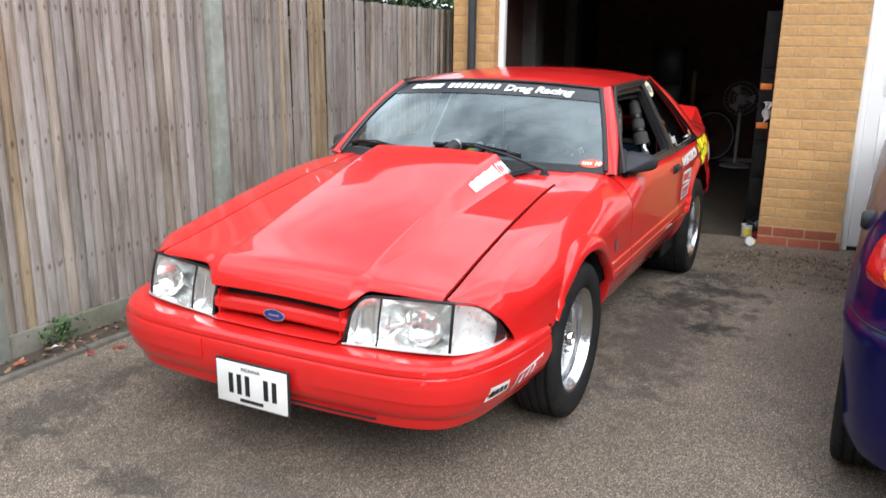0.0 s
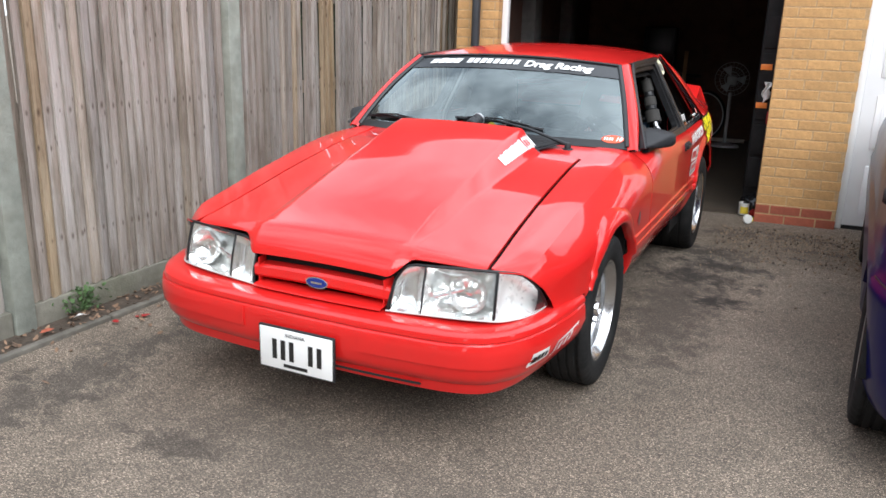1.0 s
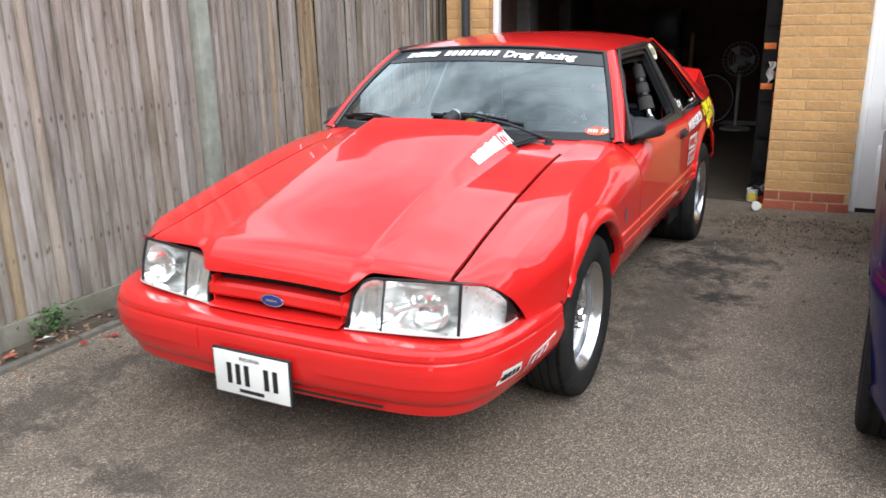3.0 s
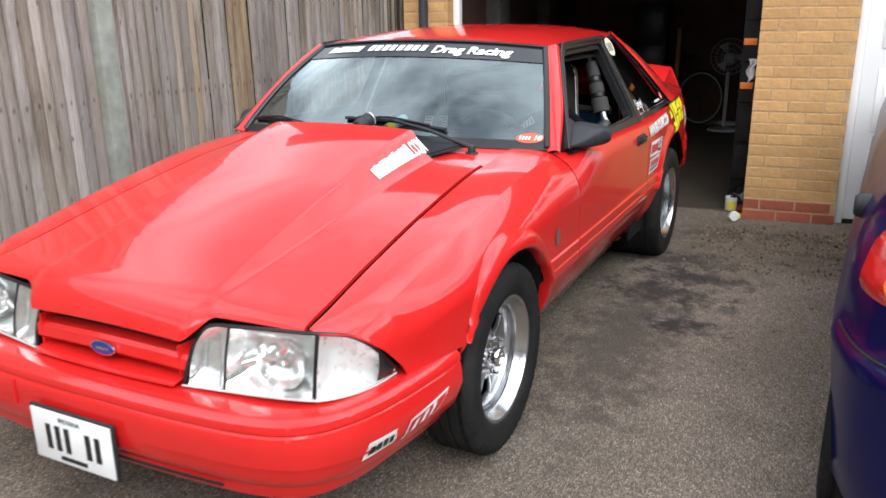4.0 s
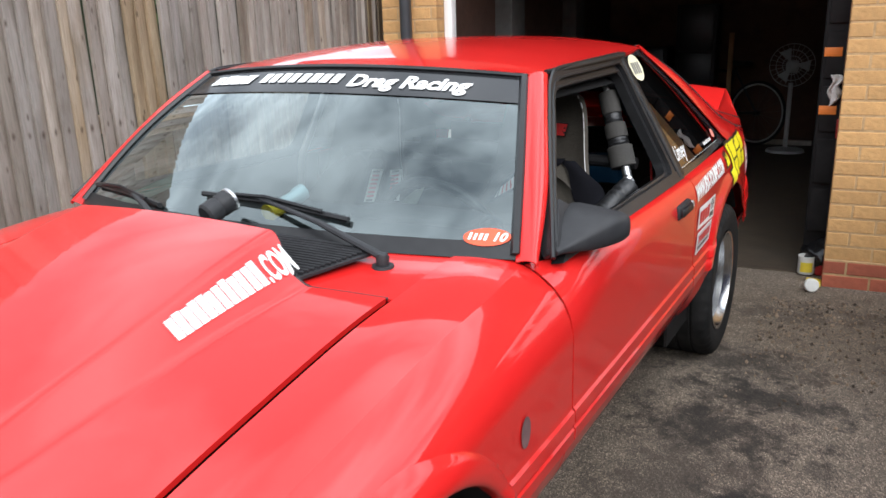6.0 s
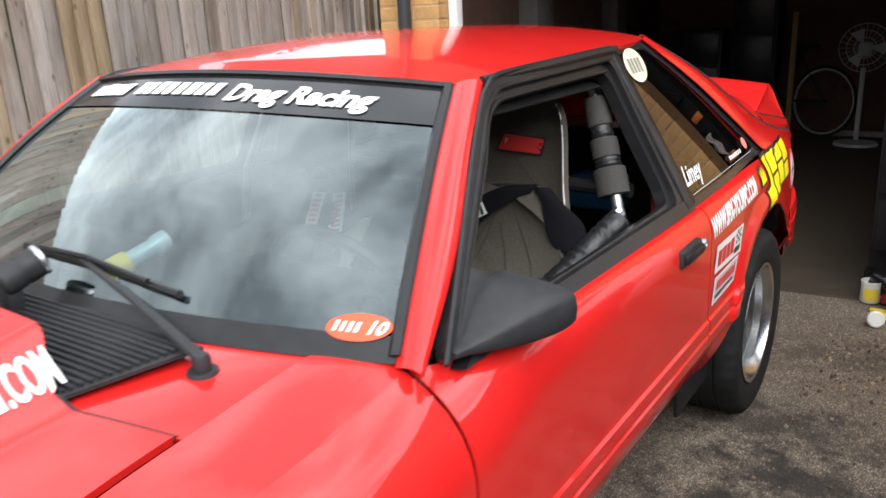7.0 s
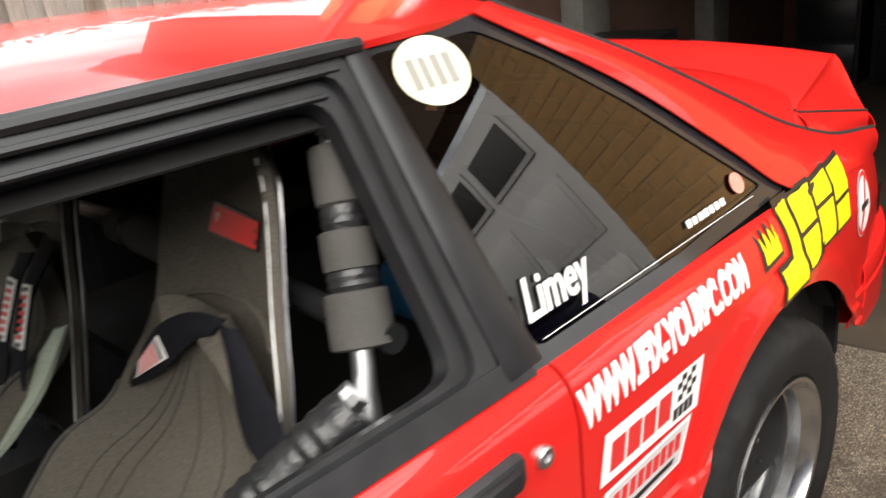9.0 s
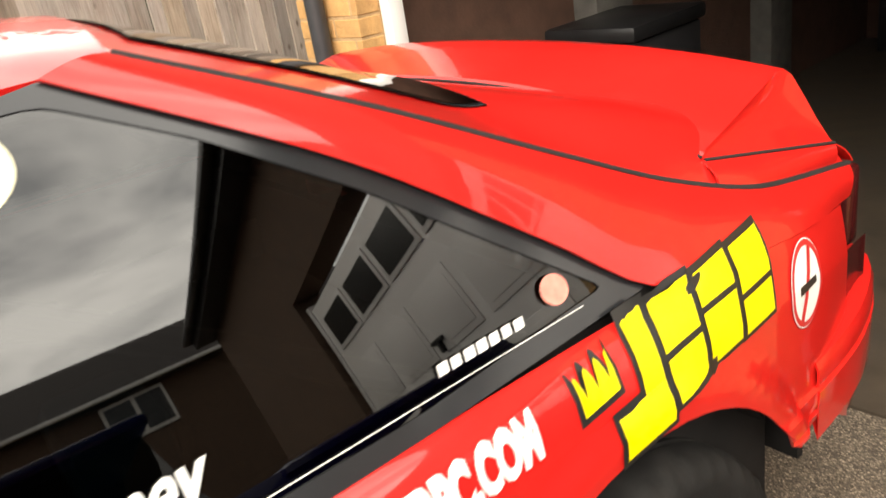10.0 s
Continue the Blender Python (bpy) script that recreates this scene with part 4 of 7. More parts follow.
def rear_bumper(s, k):
    sg = -1 if s < 0 else 1
    a, b = rb_path(max(abs(s) - 0.01, 0)), rb_path(min(abs(s) + 0.01, 1.15))
    p, d = rb_path(abs(s)), (b - a).normalized()
    n = Vector((-d.y, d.x))
    off, z = rb_prof[k]
    if abs(s) > 0.9:
        off = max(off, -0.03)
    z -= 0.035 * smooth((abs(s) - 0.75) / 0.4) if k < 4 else 0.03 * smooth((abs(s) - 0.75) / 0.4) if k < 8 else 0
    if k > 7:
        z += 0.13 * smooth((abs(s) - 0.80) / 0.30) * (0.60 - z) / 0.28
    return Vector((sg * (p.x + n.x * off), p.y + n.y * off, z))


part("rear_bumper", sheet(rear_bumper, lin(-1.15, 1.15, 49), range(len(rb_prof))), RED, car, "red rear bumper cover", 0.004)

# ---- window frames on the side ----
def loop_band(outer, inner, out, depth, passes=5):
    """A closed band between two outlines of (y, z) with as many corners, with a step in depth."""
    bm = bmesh.new()
    def run(pts):
        res = []
        for i in range(len(pts)):
            a, b = pts[i], pts[(i + 1) % len(pts)]
            cnt = max(2, int(math.dist(outer[i], outer[(i + 1) % len(pts)]) / 0.018))
            for k in range(cnt):
                t = k / cnt
                res.append((a[0] + (b[0] - a[0]) * t, a[1] + (b[1] - a[1]) * t))
        for _ in range(passes):
            res = [((p[0] + 2 * q[0] + r_[0]) / 4, (p[1] + 2 * q[1] + r_[1]) / 4) for p, q, r_ in zip([res[-1]] + res, res, res[1:] + [res[0]])]
        return res
    o, i_ = run(outer), run(inner)
    levels = [(o, out - depth), (o, out), (i_, out), (i_, out - depth)]
    rings = [[bm.verts.new(side_p(y, z, off)) for y, z in ring] for ring, off in levels]
    for a, b in zip(rings, rings[1:]):
        for k in range(len(a)):
            bm.faces.new((a[k], a[(k + 1) % len(a)], b[(k + 1) % len(a)], b[k]))
    bmesh.ops.recalc_face_normals(bm, faces=bm.faces)
    return bm


W_OUT = [(0.665, 0.893), (0.80, 1.003), (1.00, 1.168), (1.10, 1.240), (1.17, 1.264), (1.45, 1.272), (1.744, 1.279), (1.746, 1.10), (1.750, 0.868), (1.20, 0.872)]
W_MID = [(0.705, 0.902), (0.822, 0.999), (1.008, 1.146), (1.095, 1.216), (1.165, 1.241), (1.45, 1.247), (1.722, 1.253), (1.722, 1.10), (1.724, 0.895), (1.20, 0.895)]
W_IN = [(0.745, 0.910), (0.845, 0.995), (1.024, 1.133), (1.092, 1.193), (1.155, 1.222), (1.45, 1.228), (1.699, 1.230), (1.699, 1.10), (1.700, 0.908), (1.20, 0.906)]
both("window_frame", loop_band(W_OUT, W_MID, 0.010, 0.03), BLACK_TRIM, "black door window frame")
both("window_seal", loop_band(W_MID, W_IN, -0.004, 0.03), BLACK_TRIM, "black window rubber seal")
for ring, out_, rad_ in ((W_MID, 0.009, 0.005), (W_IN, -0.003, 0.004)):
    line = sp(*[(k / 6, ring[k]) for k in range(7)])
    both("window_bead", tube([side_p(line(t).x, line(t).y, out_) for t in lin(0, 1, 40)], rad_, 6), BLACK_TRIM)
bead = sp(*[(k / 6, W_OUT[k]) for k in range(7)])
both("window_bead", tube([side_p(bead(t).x, bead(t).y, 0.012) for t in lin(0, 1, 40)], 0.006, 6), BLACK_TRIM)
# belt strip
both("belt_strip", slab([side_p(0.70, 0.874, 0.012), side_p(1.80, 0.866, 0.012), side_p(1.79, 0.896, 0.012), side_p(0.86, 0.900, 0.012), side_p(0.76, 0.898, 0.012)], (-0.030, 0, -0.006)), BLACK_TRIM, "black belt strip")
# rear side window
Q_OUT = [(1.748, 1.279), (1.985, 1.288), (2.11, 1.227), (2.27, 1.125), (2.43, 1.005), (2.580, 0.889), (2.20, 0.872), (1.800, 0.864), (1.765, 1.08)]
Q_IN = [(1.776, 1.262), (1.978, 1.266), (2.10, 1.205), (2.246, 1.111), (2.40, 0.993), (2.505, 0.913), (2.20, 0.892), (1.824, 0.888), (1.798, 1.08)]
both("side_window_surround", loop_band(Q_OUT, Q_IN, 0.004, 0.02, 1), BANNER, "black rear side window surround")
pane_bm = bmesh.new()
pane_bm.faces.new([pane_bm.verts.new((0, y, z)) for y, z in Q_IN])
for axis, cuts in ((1, lin(1.80, 2.48, 18)), (2, lin(0.90, 1.25, 15))):
    for c in cuts:
        at, nrm = Vector((0, 0, 0)), Vector((0, 0, 0))
        at[axis], nrm[axis] = c, 1.0
        bmesh.ops.bisect_plane(pane_bm, geom=pane_bm.verts[:] + pane_bm.edges[:] + pane_bm.faces[:], plane_co=at, plane_no=nrm)
for v in pane_bm.verts:
    v.co = side_p(v.co.y, v.co.z, 0.0015)
pane_bm.normal_update()
if sum(f.normal.x for f in pane_bm.faces) < 0:
    bmesh.ops.reverse_faces(pane_bm, faces=pane_bm.faces)


def pane_normal(p, sg):
    """The drawn glass bows outwards: its lean grows with height and its face turns along its length."""
    lean, turn = radians(23.3 + 21.6 * (p.z - 1.05)), radians(2.0 + 7.2 * (p.y - 2.1))
    return (sg * math.cos(lean) * math.cos(turn), math.cos(lean) * math.sin(turn), math.sin(lean))


for sg, ob in zip((1, -1), both("rear_side_window", pane_bm, GLASS_TINT, "dark tinted rear side window")):
    ob.data.normals_split_custom_set_from_vertices([pane_normal(v.co, sg) for v in ob.data.vertices])
both("b_pillar", slab([side_p(1.738, 1.272, 0.014), side_p(1.774, 1.272, 0.014), side_p(1.796, 1.08, 0.018), side_p(1.820, 0.876, 0.014), side_p(1.750, 0.872, 0.014), side_p(1.742, 1.08, 0.018)], (-0.03, 0, -0.01), None, 0.006), BLACK_TRIM, "black ribbed door pillar")


# ---- wheels ----
def tyre_mesh(rad, width, rim):
    w = width / 2
    prof = [(rim, -w * 0.80), (rim + 0.010, -w * 0.92), (rim + (rad - rim) * 0.45, -w * 1.03), (rad - 0.022, -w * 0.98), (rad - 0.008, -w * 0.90), (rad - 0.001, -w * 0.74)]
    grooves = 4
    for g in range(grooves):
        c = -w * 0.56 + g * (w * 1.12) / (grooves - 1)
        prof += [(rad, c - 0.006), (rad - 0.007, c - 0.004), (rad - 0.007, c + 0.004), (rad, c + 0.006)]
    prof += [(rad - 0.001, w * 0.74), (rad - 0.008, w * 0.90), (rad - 0.022, w * 0.98), (rad - 0.040, w * 1.015), (rad - 0.044, w * 1.010), (rim + (rad - rim) * 0.45, w * 1.03), (rim + 0.014, w * 0.95), (rim + 0.010, w * 0.90), (rim, w * 0.80)]
    bm = lathe(prof, 132)
    for v in bm.verts:
        r = math.hypot(v.co.y, v.co.z)
        if abs(v.co.x) > w * 0.62 and r > rad - 0.026:
            turn = math.atan2(v.co.z, v.co.y) / (2 * math.pi) + 0.02 * abs(v.co.x) / w
            if (turn * 44) % 1.0 < 0.30:
                v.co.y, v.co.z = v.co.y * (1 - 0.008 / r), v.co.z * (1 - 0.008 / r)
    bmesh.ops.recalc_face_normals(bm, faces=bm.faces)
    return bm


def wheel(at, rad, width, rim, dish, cap, mirror=False, plate=False):
    m = Matrix.Translation(at)
    w = width / 2
    lipx = w * (0.93 if plate else 0.80)
    rimb = lathe([(rim + 0.004, -lipx), (rim - 0.02, -lipx + 0.02), (rim - 0.035, 0), (rim - 0.045, lipx - dish - 0.01), (rim - 0.040, lipx - dish + 0.012), (rim - 0.036, lipx - dish * 0.72), (rim - 0.031, lipx - dish * 0.70), (rim - 0.031, lipx - dish * 0.48), (rim - 0.026, lipx - dish * 0.46), (rim - 0.024, lipx - 0.026), (rim - 0.010, lipx - 0.012), (rim - 0.004, lipx + 0.004), (rim + 0.006, lipx + 0.006), (rim + 0.008, lipx - 0.006)], 64)
    cx = lipx - dish
    # five broad spokes with tapering slots between
    hole_r1 = rim - 0.045
    spokes = bmesh.new()
    for k in range(5):
        a0 = 2 * math.pi * k / 5 + 0.3
        pts = []
        for r, half in ((0.050, 0.60), (0.085, 0.36), (0.125, 0.30), (hole_r1, 0.345)):
            pts.append((r, half))
        outline = [(r, a0 - h) for r, h in pts] + [(r, a0 + h) for r, h in reversed(pts)]
        slab([Vector((cx - 0.010 + 0.014 * (1 - (r / rim)), r * math.cos(a), r * math.sin(a))) for r, a in outline], (0.016, 0, 0), spokes, 0.003)
    hubb = lathe([(0.085, cx - 0.012), (0.083, cx + 0.010), (0.070, cx + 0.014), (0.034, cx + 0.016), (0.033, cx + cap), (0.029, cx + cap + 0.006), (0.020, cx + cap + 0.008), (0.018, cx + cap + 0.002), (0.0005, cx + cap + 0.002)], 32)
    back = lathe([(rim - 0.05, cx - 0.05), (0.0005, cx - 0.05)], 32)
    drum = lathe([(0.14, cx - 0.045), (0.14, cx - 0.03), (0.06, cx - 0.025)], 32)
    stuff = [("tyre", tyre_mesh(rad, width, rim), RUBBER, "black treaded tyre"), ("rim", rimb, ALLOY, "polished dished alloy rim"), ("spokes", spokes, ALLOY_DULL, "five-spoke alloy centre"), ("hub", hubb, CHROME, "chrome hub cap"), ("brake_backing", back, DARK_HOLE, ""), ("brake_disc", drum, ALLOY_DULL, "")]
    if plate:
        stuff.append(("centre_plate", lathe([(rim - 0.040, cx - 0.006), (0.150, cx - 0.004), (0.06, cx + 0.004)], 40), ALLOY, "polished alloy centre plate"))
    parent = new("wheel")
    parent.parent = car
    parent.matrix_basis = m
    for nm, b, mat, lab in stuff:
        bmesh.ops.recalc_face_normals(b, faces=b.faces)
        if mirror:
            b = mirrored(b)
        part(nm, b, mat, parent, lab, 0.0, 40)
    for k in range(5):
        a = 2 * math.pi * k / 5 + 0.3 + math.pi / 5
        nb = lathe([(0.011, cx), (0.011, cx + 0.030), (0.0095, cx + 0.038), (0.006, cx + 0.040), (0.006, cx + 0.052), (0.0004, cx + 0.052)], 8)
        bmesh.ops.translate(nb, vec=(0, 0.057 * math.cos(a), 0.057 * math.sin(a)), verts=nb.verts)
        bmesh.ops.recalc_face_normals(nb, faces=nb.faces)
        part("wheel_nut", mirrored(nb) if mirror else nb, CHROME, parent)
    return parent


for sg in (1, -1):
    wheel((sg * 0.762, 0.0, 0.310), 0.318, 0.185, 0.206, 0.075, 0.055, sg < 0)
    wheel((sg * 0.716, 2.496, 0.302), 0.330, 0.310, 0.206, 0.110, 0.022, sg < 0, True)
part("exhaust", tube([(0.52, 1.85, 0.20), (0.60, 2.02, 0.185), (0.66, 2.10, 0.18)], 0.035, 14, caps=False), ALLOY_DULL, car, "side exit exhaust tip")

# ---- door mirrors, handles, locks ----
def mirror_ring(k):
    """Rings of the mirror shell from its root on the door to its open back."""
    y = 0.688 + 0.197 * k
    xo = 0.822 + 0.098 * smooth(k * 1.1) ** 0.75
    xi = 0.795 - 0.03 * k
    z0 = 0.898 - 0.008 * smooth(k * 2)
    z1 = 0.910 + 0.050 * smooth(k * 1.3)
    ring = []
    for i in range(20):
        a = 2 * math.pi * i / 20
        c, s = math.cos(a), math.sin(a)
        e = 0.50
        px = (xo + xi) / 2 + (xo - xi) / 2 * math.copysign(abs(c) ** e, c)
        pz = (z0 + z1) / 2 + (z1 - z0) / 2 * math.copysign(abs(s) ** e, s)
        ring.append(Vector((px, y + 0.012 * c * k, pz + 0.022 * k * (xo - px) / (xo - xi) * (pz > (z0 + z1) / 2))))
    return ring


for sg in (1, -1):
    mb = bmesh.new()
    rings = [[mb.verts.new(p) for p in mirror_ring(k)] for k in lin(0, 1, 9)]
    for a, b in zip(rings, rings[1:]):
        for i in range(20):
            mb.faces.new((a[i], b[i], b[(i + 1) % 20], a[(i + 1) % 20]))
    mb.faces.new(rings[0])
    inner = [mb.verts.new(v.co * 1.0 + (Vector((0.845, 0.885, 0.925)) - v.co) * 0.10 + Vector((0, -0.012, 0))) for v in rings[-1]]
    for i in range(20):
        mb.faces.new((rings[-1][i], inner[i], inner[(i + 1) % 20], rings[-1][(i + 1) % 20]))
    bmesh.ops.recalc_face_normals(mb, faces=mb.faces)
    gb_ = bmesh.new()
    gb_.faces.new([gb_.verts.new(v.co + Vector((0, 0.001, 0))) for v in inner])
    sail = slab([side_p(0.690, 0.896, 0.016), side_p(0.875, 0.902, 0.016), side_p(0.865, 0.965, 0.016), side_p(0.820, 0.990, 0.016)], (-0.03, 0, -0.01), None, 0.004)
    if sg < 0:
        mb, gb_, sail = mirrored(mb), mirrored(gb_), mirrored(sail)
    mo = part("door_mirror", mb, BLACK_PLASTIC, car, "black plastic door mirror")
    part("mirror_glass", gb_, CHROME, mo, "mirror glass")
    part("mirror_base", sail, BLACK_PLASTIC, mo)


def flank_x(y, z):
    zt, xt, w, h, n = top_z(y), top_x(y), side_w(y), drop(y), square(y)
    if z > zt - h:
        q = min(1.0, (z - (zt - h)) / h)
        x = xt + (w - xt) * (1 - q**n) ** (1 / n)
    else:
        x = w
    return x + tuck(z) + flare(y, z)


for sg in (1, -1):
    hb = box((0.030, 0.150, 0.046), (flank_x(1.64, 0.80) - 0.004, 1.640, 0.800), 0.010)
    hp = box((0.016, 0.125, 0.026), (flank_x(1.64, 0.80) + 0.014, 1.634, 0.802), 0.006)
    lk = lathe([(0.015, -0.004), (0.015, 0.006), (0.012, 0.009), (0.006, 0.009), (0.005, 0.005), (0.0004, 0.005)], 20)
    bmesh.ops.translate(lk, vec=(flank_x(1.75, 0.795), 1.752, 0.793), verts=lk.verts)
    if sg < 0:
        hb, hp, lk = mirrored(hb), mirrored(hp), mirrored(lk)
    ho = part("door_handle", hb, BLACK_PLASTIC, car, "black door handle")
    part("handle_flap", hp, BLACK_TRIM, ho)
    part("door_lock", lk, ALLOY_DULL, car, "round metal door lock")

# ---- wipers and the black canister on the cowl ----
def wiper(pivot, knee, tip0, tip1):
    wp = part("wiper", tube([pivot, Vector(pivot).lerp(Vector(knee), 0.5) + Vector((0, -0.004, 0.012)), knee], [0.012, 0.009, 0.006], 8, flat=0.7), BLACK_PLASTIC, car, "black windscreen wiper")
    part("blade", tube([tip0, Vector(tip0).lerp(Vector(tip1), 0.5) + Vector((0, -0.004, 0.010)), tip1], 0.008, 6), BLACK_TRIM, wp)
    part("blade_spring", tube([Vector(tip0).lerp(Vector(tip1), 0.15) + Vector((0, -0.01, 0.012)), Vector(tip0).lerp(Vector(tip1), 0.5) + Vector((0, -0.016, 0.026)), Vector(tip0).lerp(Vector(tip1), 0.85) + Vector((0, -0.01, 0.012))], 0.005, 6), BLACK_TRIM, wp)
    pv = lathe([(0.026, -0.012), (0.024, -0.006), (0.015, -0.006), (0.015, 0.012), (0.011, 0.020), (0.0004, 0.021)], 18, axis="z")
    bmesh.ops.translate(pv, vec=Vector(pivot) + Vector((0, 0, -0.012)), verts=pv.verts)
    part("pivot_cap", pv, BLACK_PLASTIC, wp)


def on_screen(u, v, out=0.012):
    return screen(u, v, out)


wiper((0.496, 0.484, 0.912), tuple(on_screen(0.13, 0.145, 0.024)), tuple(on_screen(-0.17, 0.155)), tuple(on_screen(0.475, 0.10)))
wiper((-0.20, 0.47, 0.928), tuple(on_screen(-0.55, 0.085, 0.024)), tuple(on_screen(-0.95, 0.10)), tuple(on_screen(-0.36, 0.065)))
can_m = look((0.030, 0.510, 0.994), (0.046, 0.595, 1.026)) @ Matrix.Scale(0.80, 4)
cn = lathe([(0.0004, 0.0), (0.030, 0.0), (0.036, 0.006), (0.036, 0.040), (0.033, 0.046), (0.036, 0.052), (0.036, 0.090), (0.030, 0.098), (0.0004, 0.099)], 28, axis="z")
bmesh.ops.transform(cn, matrix=can_m, verts=cn.verts)
canister = part("breather_can", cn, BLACK_PLASTIC, car, "black breather can on the cowl")
ce = lathe([(0.034, -0.008), (0.038, -0.006), (0.038, 0.004), (0.034, 0.006)], 28, axis="z")
bmesh.ops.transform(ce, matrix=can_m, verts=ce.verts)
part("can_rim", ce, ALLOY_DULL, canister)
part("can_bracket", box((0.04, 0.03, 0.06), (0.016, 0.455, 0.937), 0.006), BLACK_PLASTIC, canister)

# ---- number plate ----
plate = part("number_plate", box((0.305, 0.006, 0.152), (0, -0.985, 0.311), 0.003), WHITE_VINYL, car, "white number plate in a black frame")
pf = box((0.318, 0.012, 0.165), (0, -0.979, 0.311), 0.004)
part("plate_frame", pf, BLACK_PLASTIC, plate)
part("plate_bracket", box((0.20, 0.03, 0.10), (0, -0.964, 0.311), 0.004), BLACK_PLASTIC, plate)
for x in (-0.088, -0.052, -0.016, 0.064, 0.100):
    part("plate_bar", box((0.019, 0.002, 0.074), (x, -0.9885, 0.310)), BLACK_VINYL, plate)
part("plate_bar", box((0.10, 0.002, 0.012), (0, -0.9885, 0.253)), BLACK_VINYL, plate)
lettering("plate_word", "INDIANA", 0.020, BLACK_VINYL, plate, pose(-0.042, -0.9885, 0.361, 90, 0, 0))


# ---- stickers ----
def laid(name, bm, material, fn, parent, label=""):
    """A flat outline in (u, v) laid on a curved surface by fn."""
    for v in bm.verts:
        v.co = fn(v.co.x, v.co.y, v.co.z)
    return part(name, bm, material, parent, label)


def patch(pts, n=10, lift=0.0):
    """A filled quad (four u, v corners, in order) cut into a grid."""
    a, b, c, d = [Vector((*p, lift)) for p in pts]
    return sheet(lambda i, j: a.lerp(b, i).lerp(d.lerp(c, i), j), lin(0, 1, n), lin(0, 1, 4))


def ellipse(cu, cv, ru, rv, lift=0.0, n=32, rings=3):
    bm = bmesh.new()
    return sheet(lambda t, r: Vector((cu + ru * r * math.cos(t), cv + rv * r * math.sin(t), lift)), lin(0, 2 * math.pi, n), lin(0.01, 1, rings), True, bm)


def words(name, body, size, material, fn, parent, stretch=1.0, shear=0.0, bold=0.0, space=1.0):
    """Words laid on a surface, each letter a piece of its own."""
    ob = lettering(name, body, size, material, parent, Matrix.Identity(4), stretch, shear, 0.0, bold, space)
    bm = bmesh.new()
    bm.from_mesh(ob.data)
    bpy.data.objects.remove(ob)
    bmesh.ops.remove_doubles(bm, verts=bm.verts, dist=1e-6)
    bmesh.ops.subdivide_edges(bm, edges=[e for e in bm.edges if e.calc_length() > 0.02], cuts=2)
    left = set(bm.faces)
    while left:
        seed = left.pop()
        piece, todo = [seed], [seed]
        while todo:
            for e in todo.pop().edges:
                for f in e.link_faces:
                    if f in left:
                        left.discard(f)
                        piece.append(f)
                        todo.append(f)
        one, seen = bmesh.new(), {}
        for f in piece:
            one.faces.new([seen.setdefault(v, None) or seen.update({v: one.verts.new(fn(v.co.x, v.co.y, 0.0))}) or seen[v] for v in f.verts])
        part(name, one, material, parent)
    bm.free()


def skin(names):
    """The left outer skin as a tree to lay stickers on."""
    vs_, fs_ = [], []
    for o in car.children:
        if o.name.split(".")[0] in names:
            k = len(vs_)
            vs_ += [v.co.copy() for v in o.data.vertices]
            fs_ += [[k + i for i in p.vertices] for p in o.data.polygons]
    return BVHTree.FromPolygons(vs_, fs_)


FLANK = skin(("front_wing", "door", "rear_wing", "upper_quarter"))
NOSE = skin(("front_bumper", "bumper_strip"))


def on_flank(y0, z0, rise, lift=0.0028, skew=0.0):
    """Lays (u, v) on the left flank: u runs rearwards and climbs by rise."""
    def f(u, v, w):
        y, z = y0 + u + skew * v, z0 + v + rise * u
        hit, nrm = FLANK.ray_cast(Vector((2, y, z)), Vector((-1, 0, 0)))[:2]
        if not hit:
            return Vector((flank_x(y, z) + lift + w, y, z))
        return hit + (nrm if nrm.x > 0 else -nrm) * (lift + w)
    return f


def glyphs(n, w, h, gap, lean, seed, at, name, material, fn, parent, label=""):
    """A row of n plain leaning bars, one for each letter of a name; each is a part of its own."""
    rnd = random.Random(seed)
    step = w / n
    for i in range(n):
        a, b = i * step + at[0], (i + 1 - gap * rnd.uniform(0.9, 1.4)) * step + at[0]
        top = h * rnd.uniform(0.90, 1.0)
        laid(name, patch([(a, at[1]), (b, at[1]), (b + lean * top, at[1] + top), (a + lean * top, at[1] + top)], 4), material, fn, parent, label)


# long white web address on the rear wing
words("web_address", "WWW.IFIX-YOURPC.COM", 0.070, WHITE_VINYL, on_flank(1.838, 0.784, 0.045), car, 0.572, 0.0, 0.0042)
# parts-maker badge: white with red and black blocks and a chequer
f = on_flank(1.862, 0.676, 0.0)
st = laid("sticker", patch([(0.0, 0.0), (0.268, -0.008), (0.29, 0.074), (0.018, 0.076)]), WHITE_VINYL, f, car, "white sticker with red block letters and chequer")
f2 = on_flank(1.862, 0.676, 0.0, 0.0036)
laid("sticker_border", patch([(0.006, 0.004), (0.264, -0.003), (0.284, 0.070), (0.022, 0.072)]), WHITE_VINYL, f2, st)
f3 = on_flank(1.862, 0.676, 0.0, 0.0044)
glyphs(4, 0.165, 0.046, 0.14, 0.2, 3, (0.022, 0.014), "letter_bar", RED_VINYL, f3, st)
glyphs(4, 0.062, 0.020, 0.2, 0.2, 4, (0.190, 0.004), "letter_bar", BLACK_VINYL, f3, st)
for i in range(4):
    for j in range(4):
        if (i + j) % 2 == 0:
            a, b = 0.205 + 0.014 * i, 0.030 + 0.010 * j
            cq = bmesh.new()
            cq.faces.new([cq.verts.new((x + 0.2 * (y - b), y, 0)) for x, y in ((a, b), (a + 0.014, b), (a + 0.014, b + 0.010), (a, b + 0.010))])
            laid("chequer_square", cq, BLACK_VINYL, f3, st)
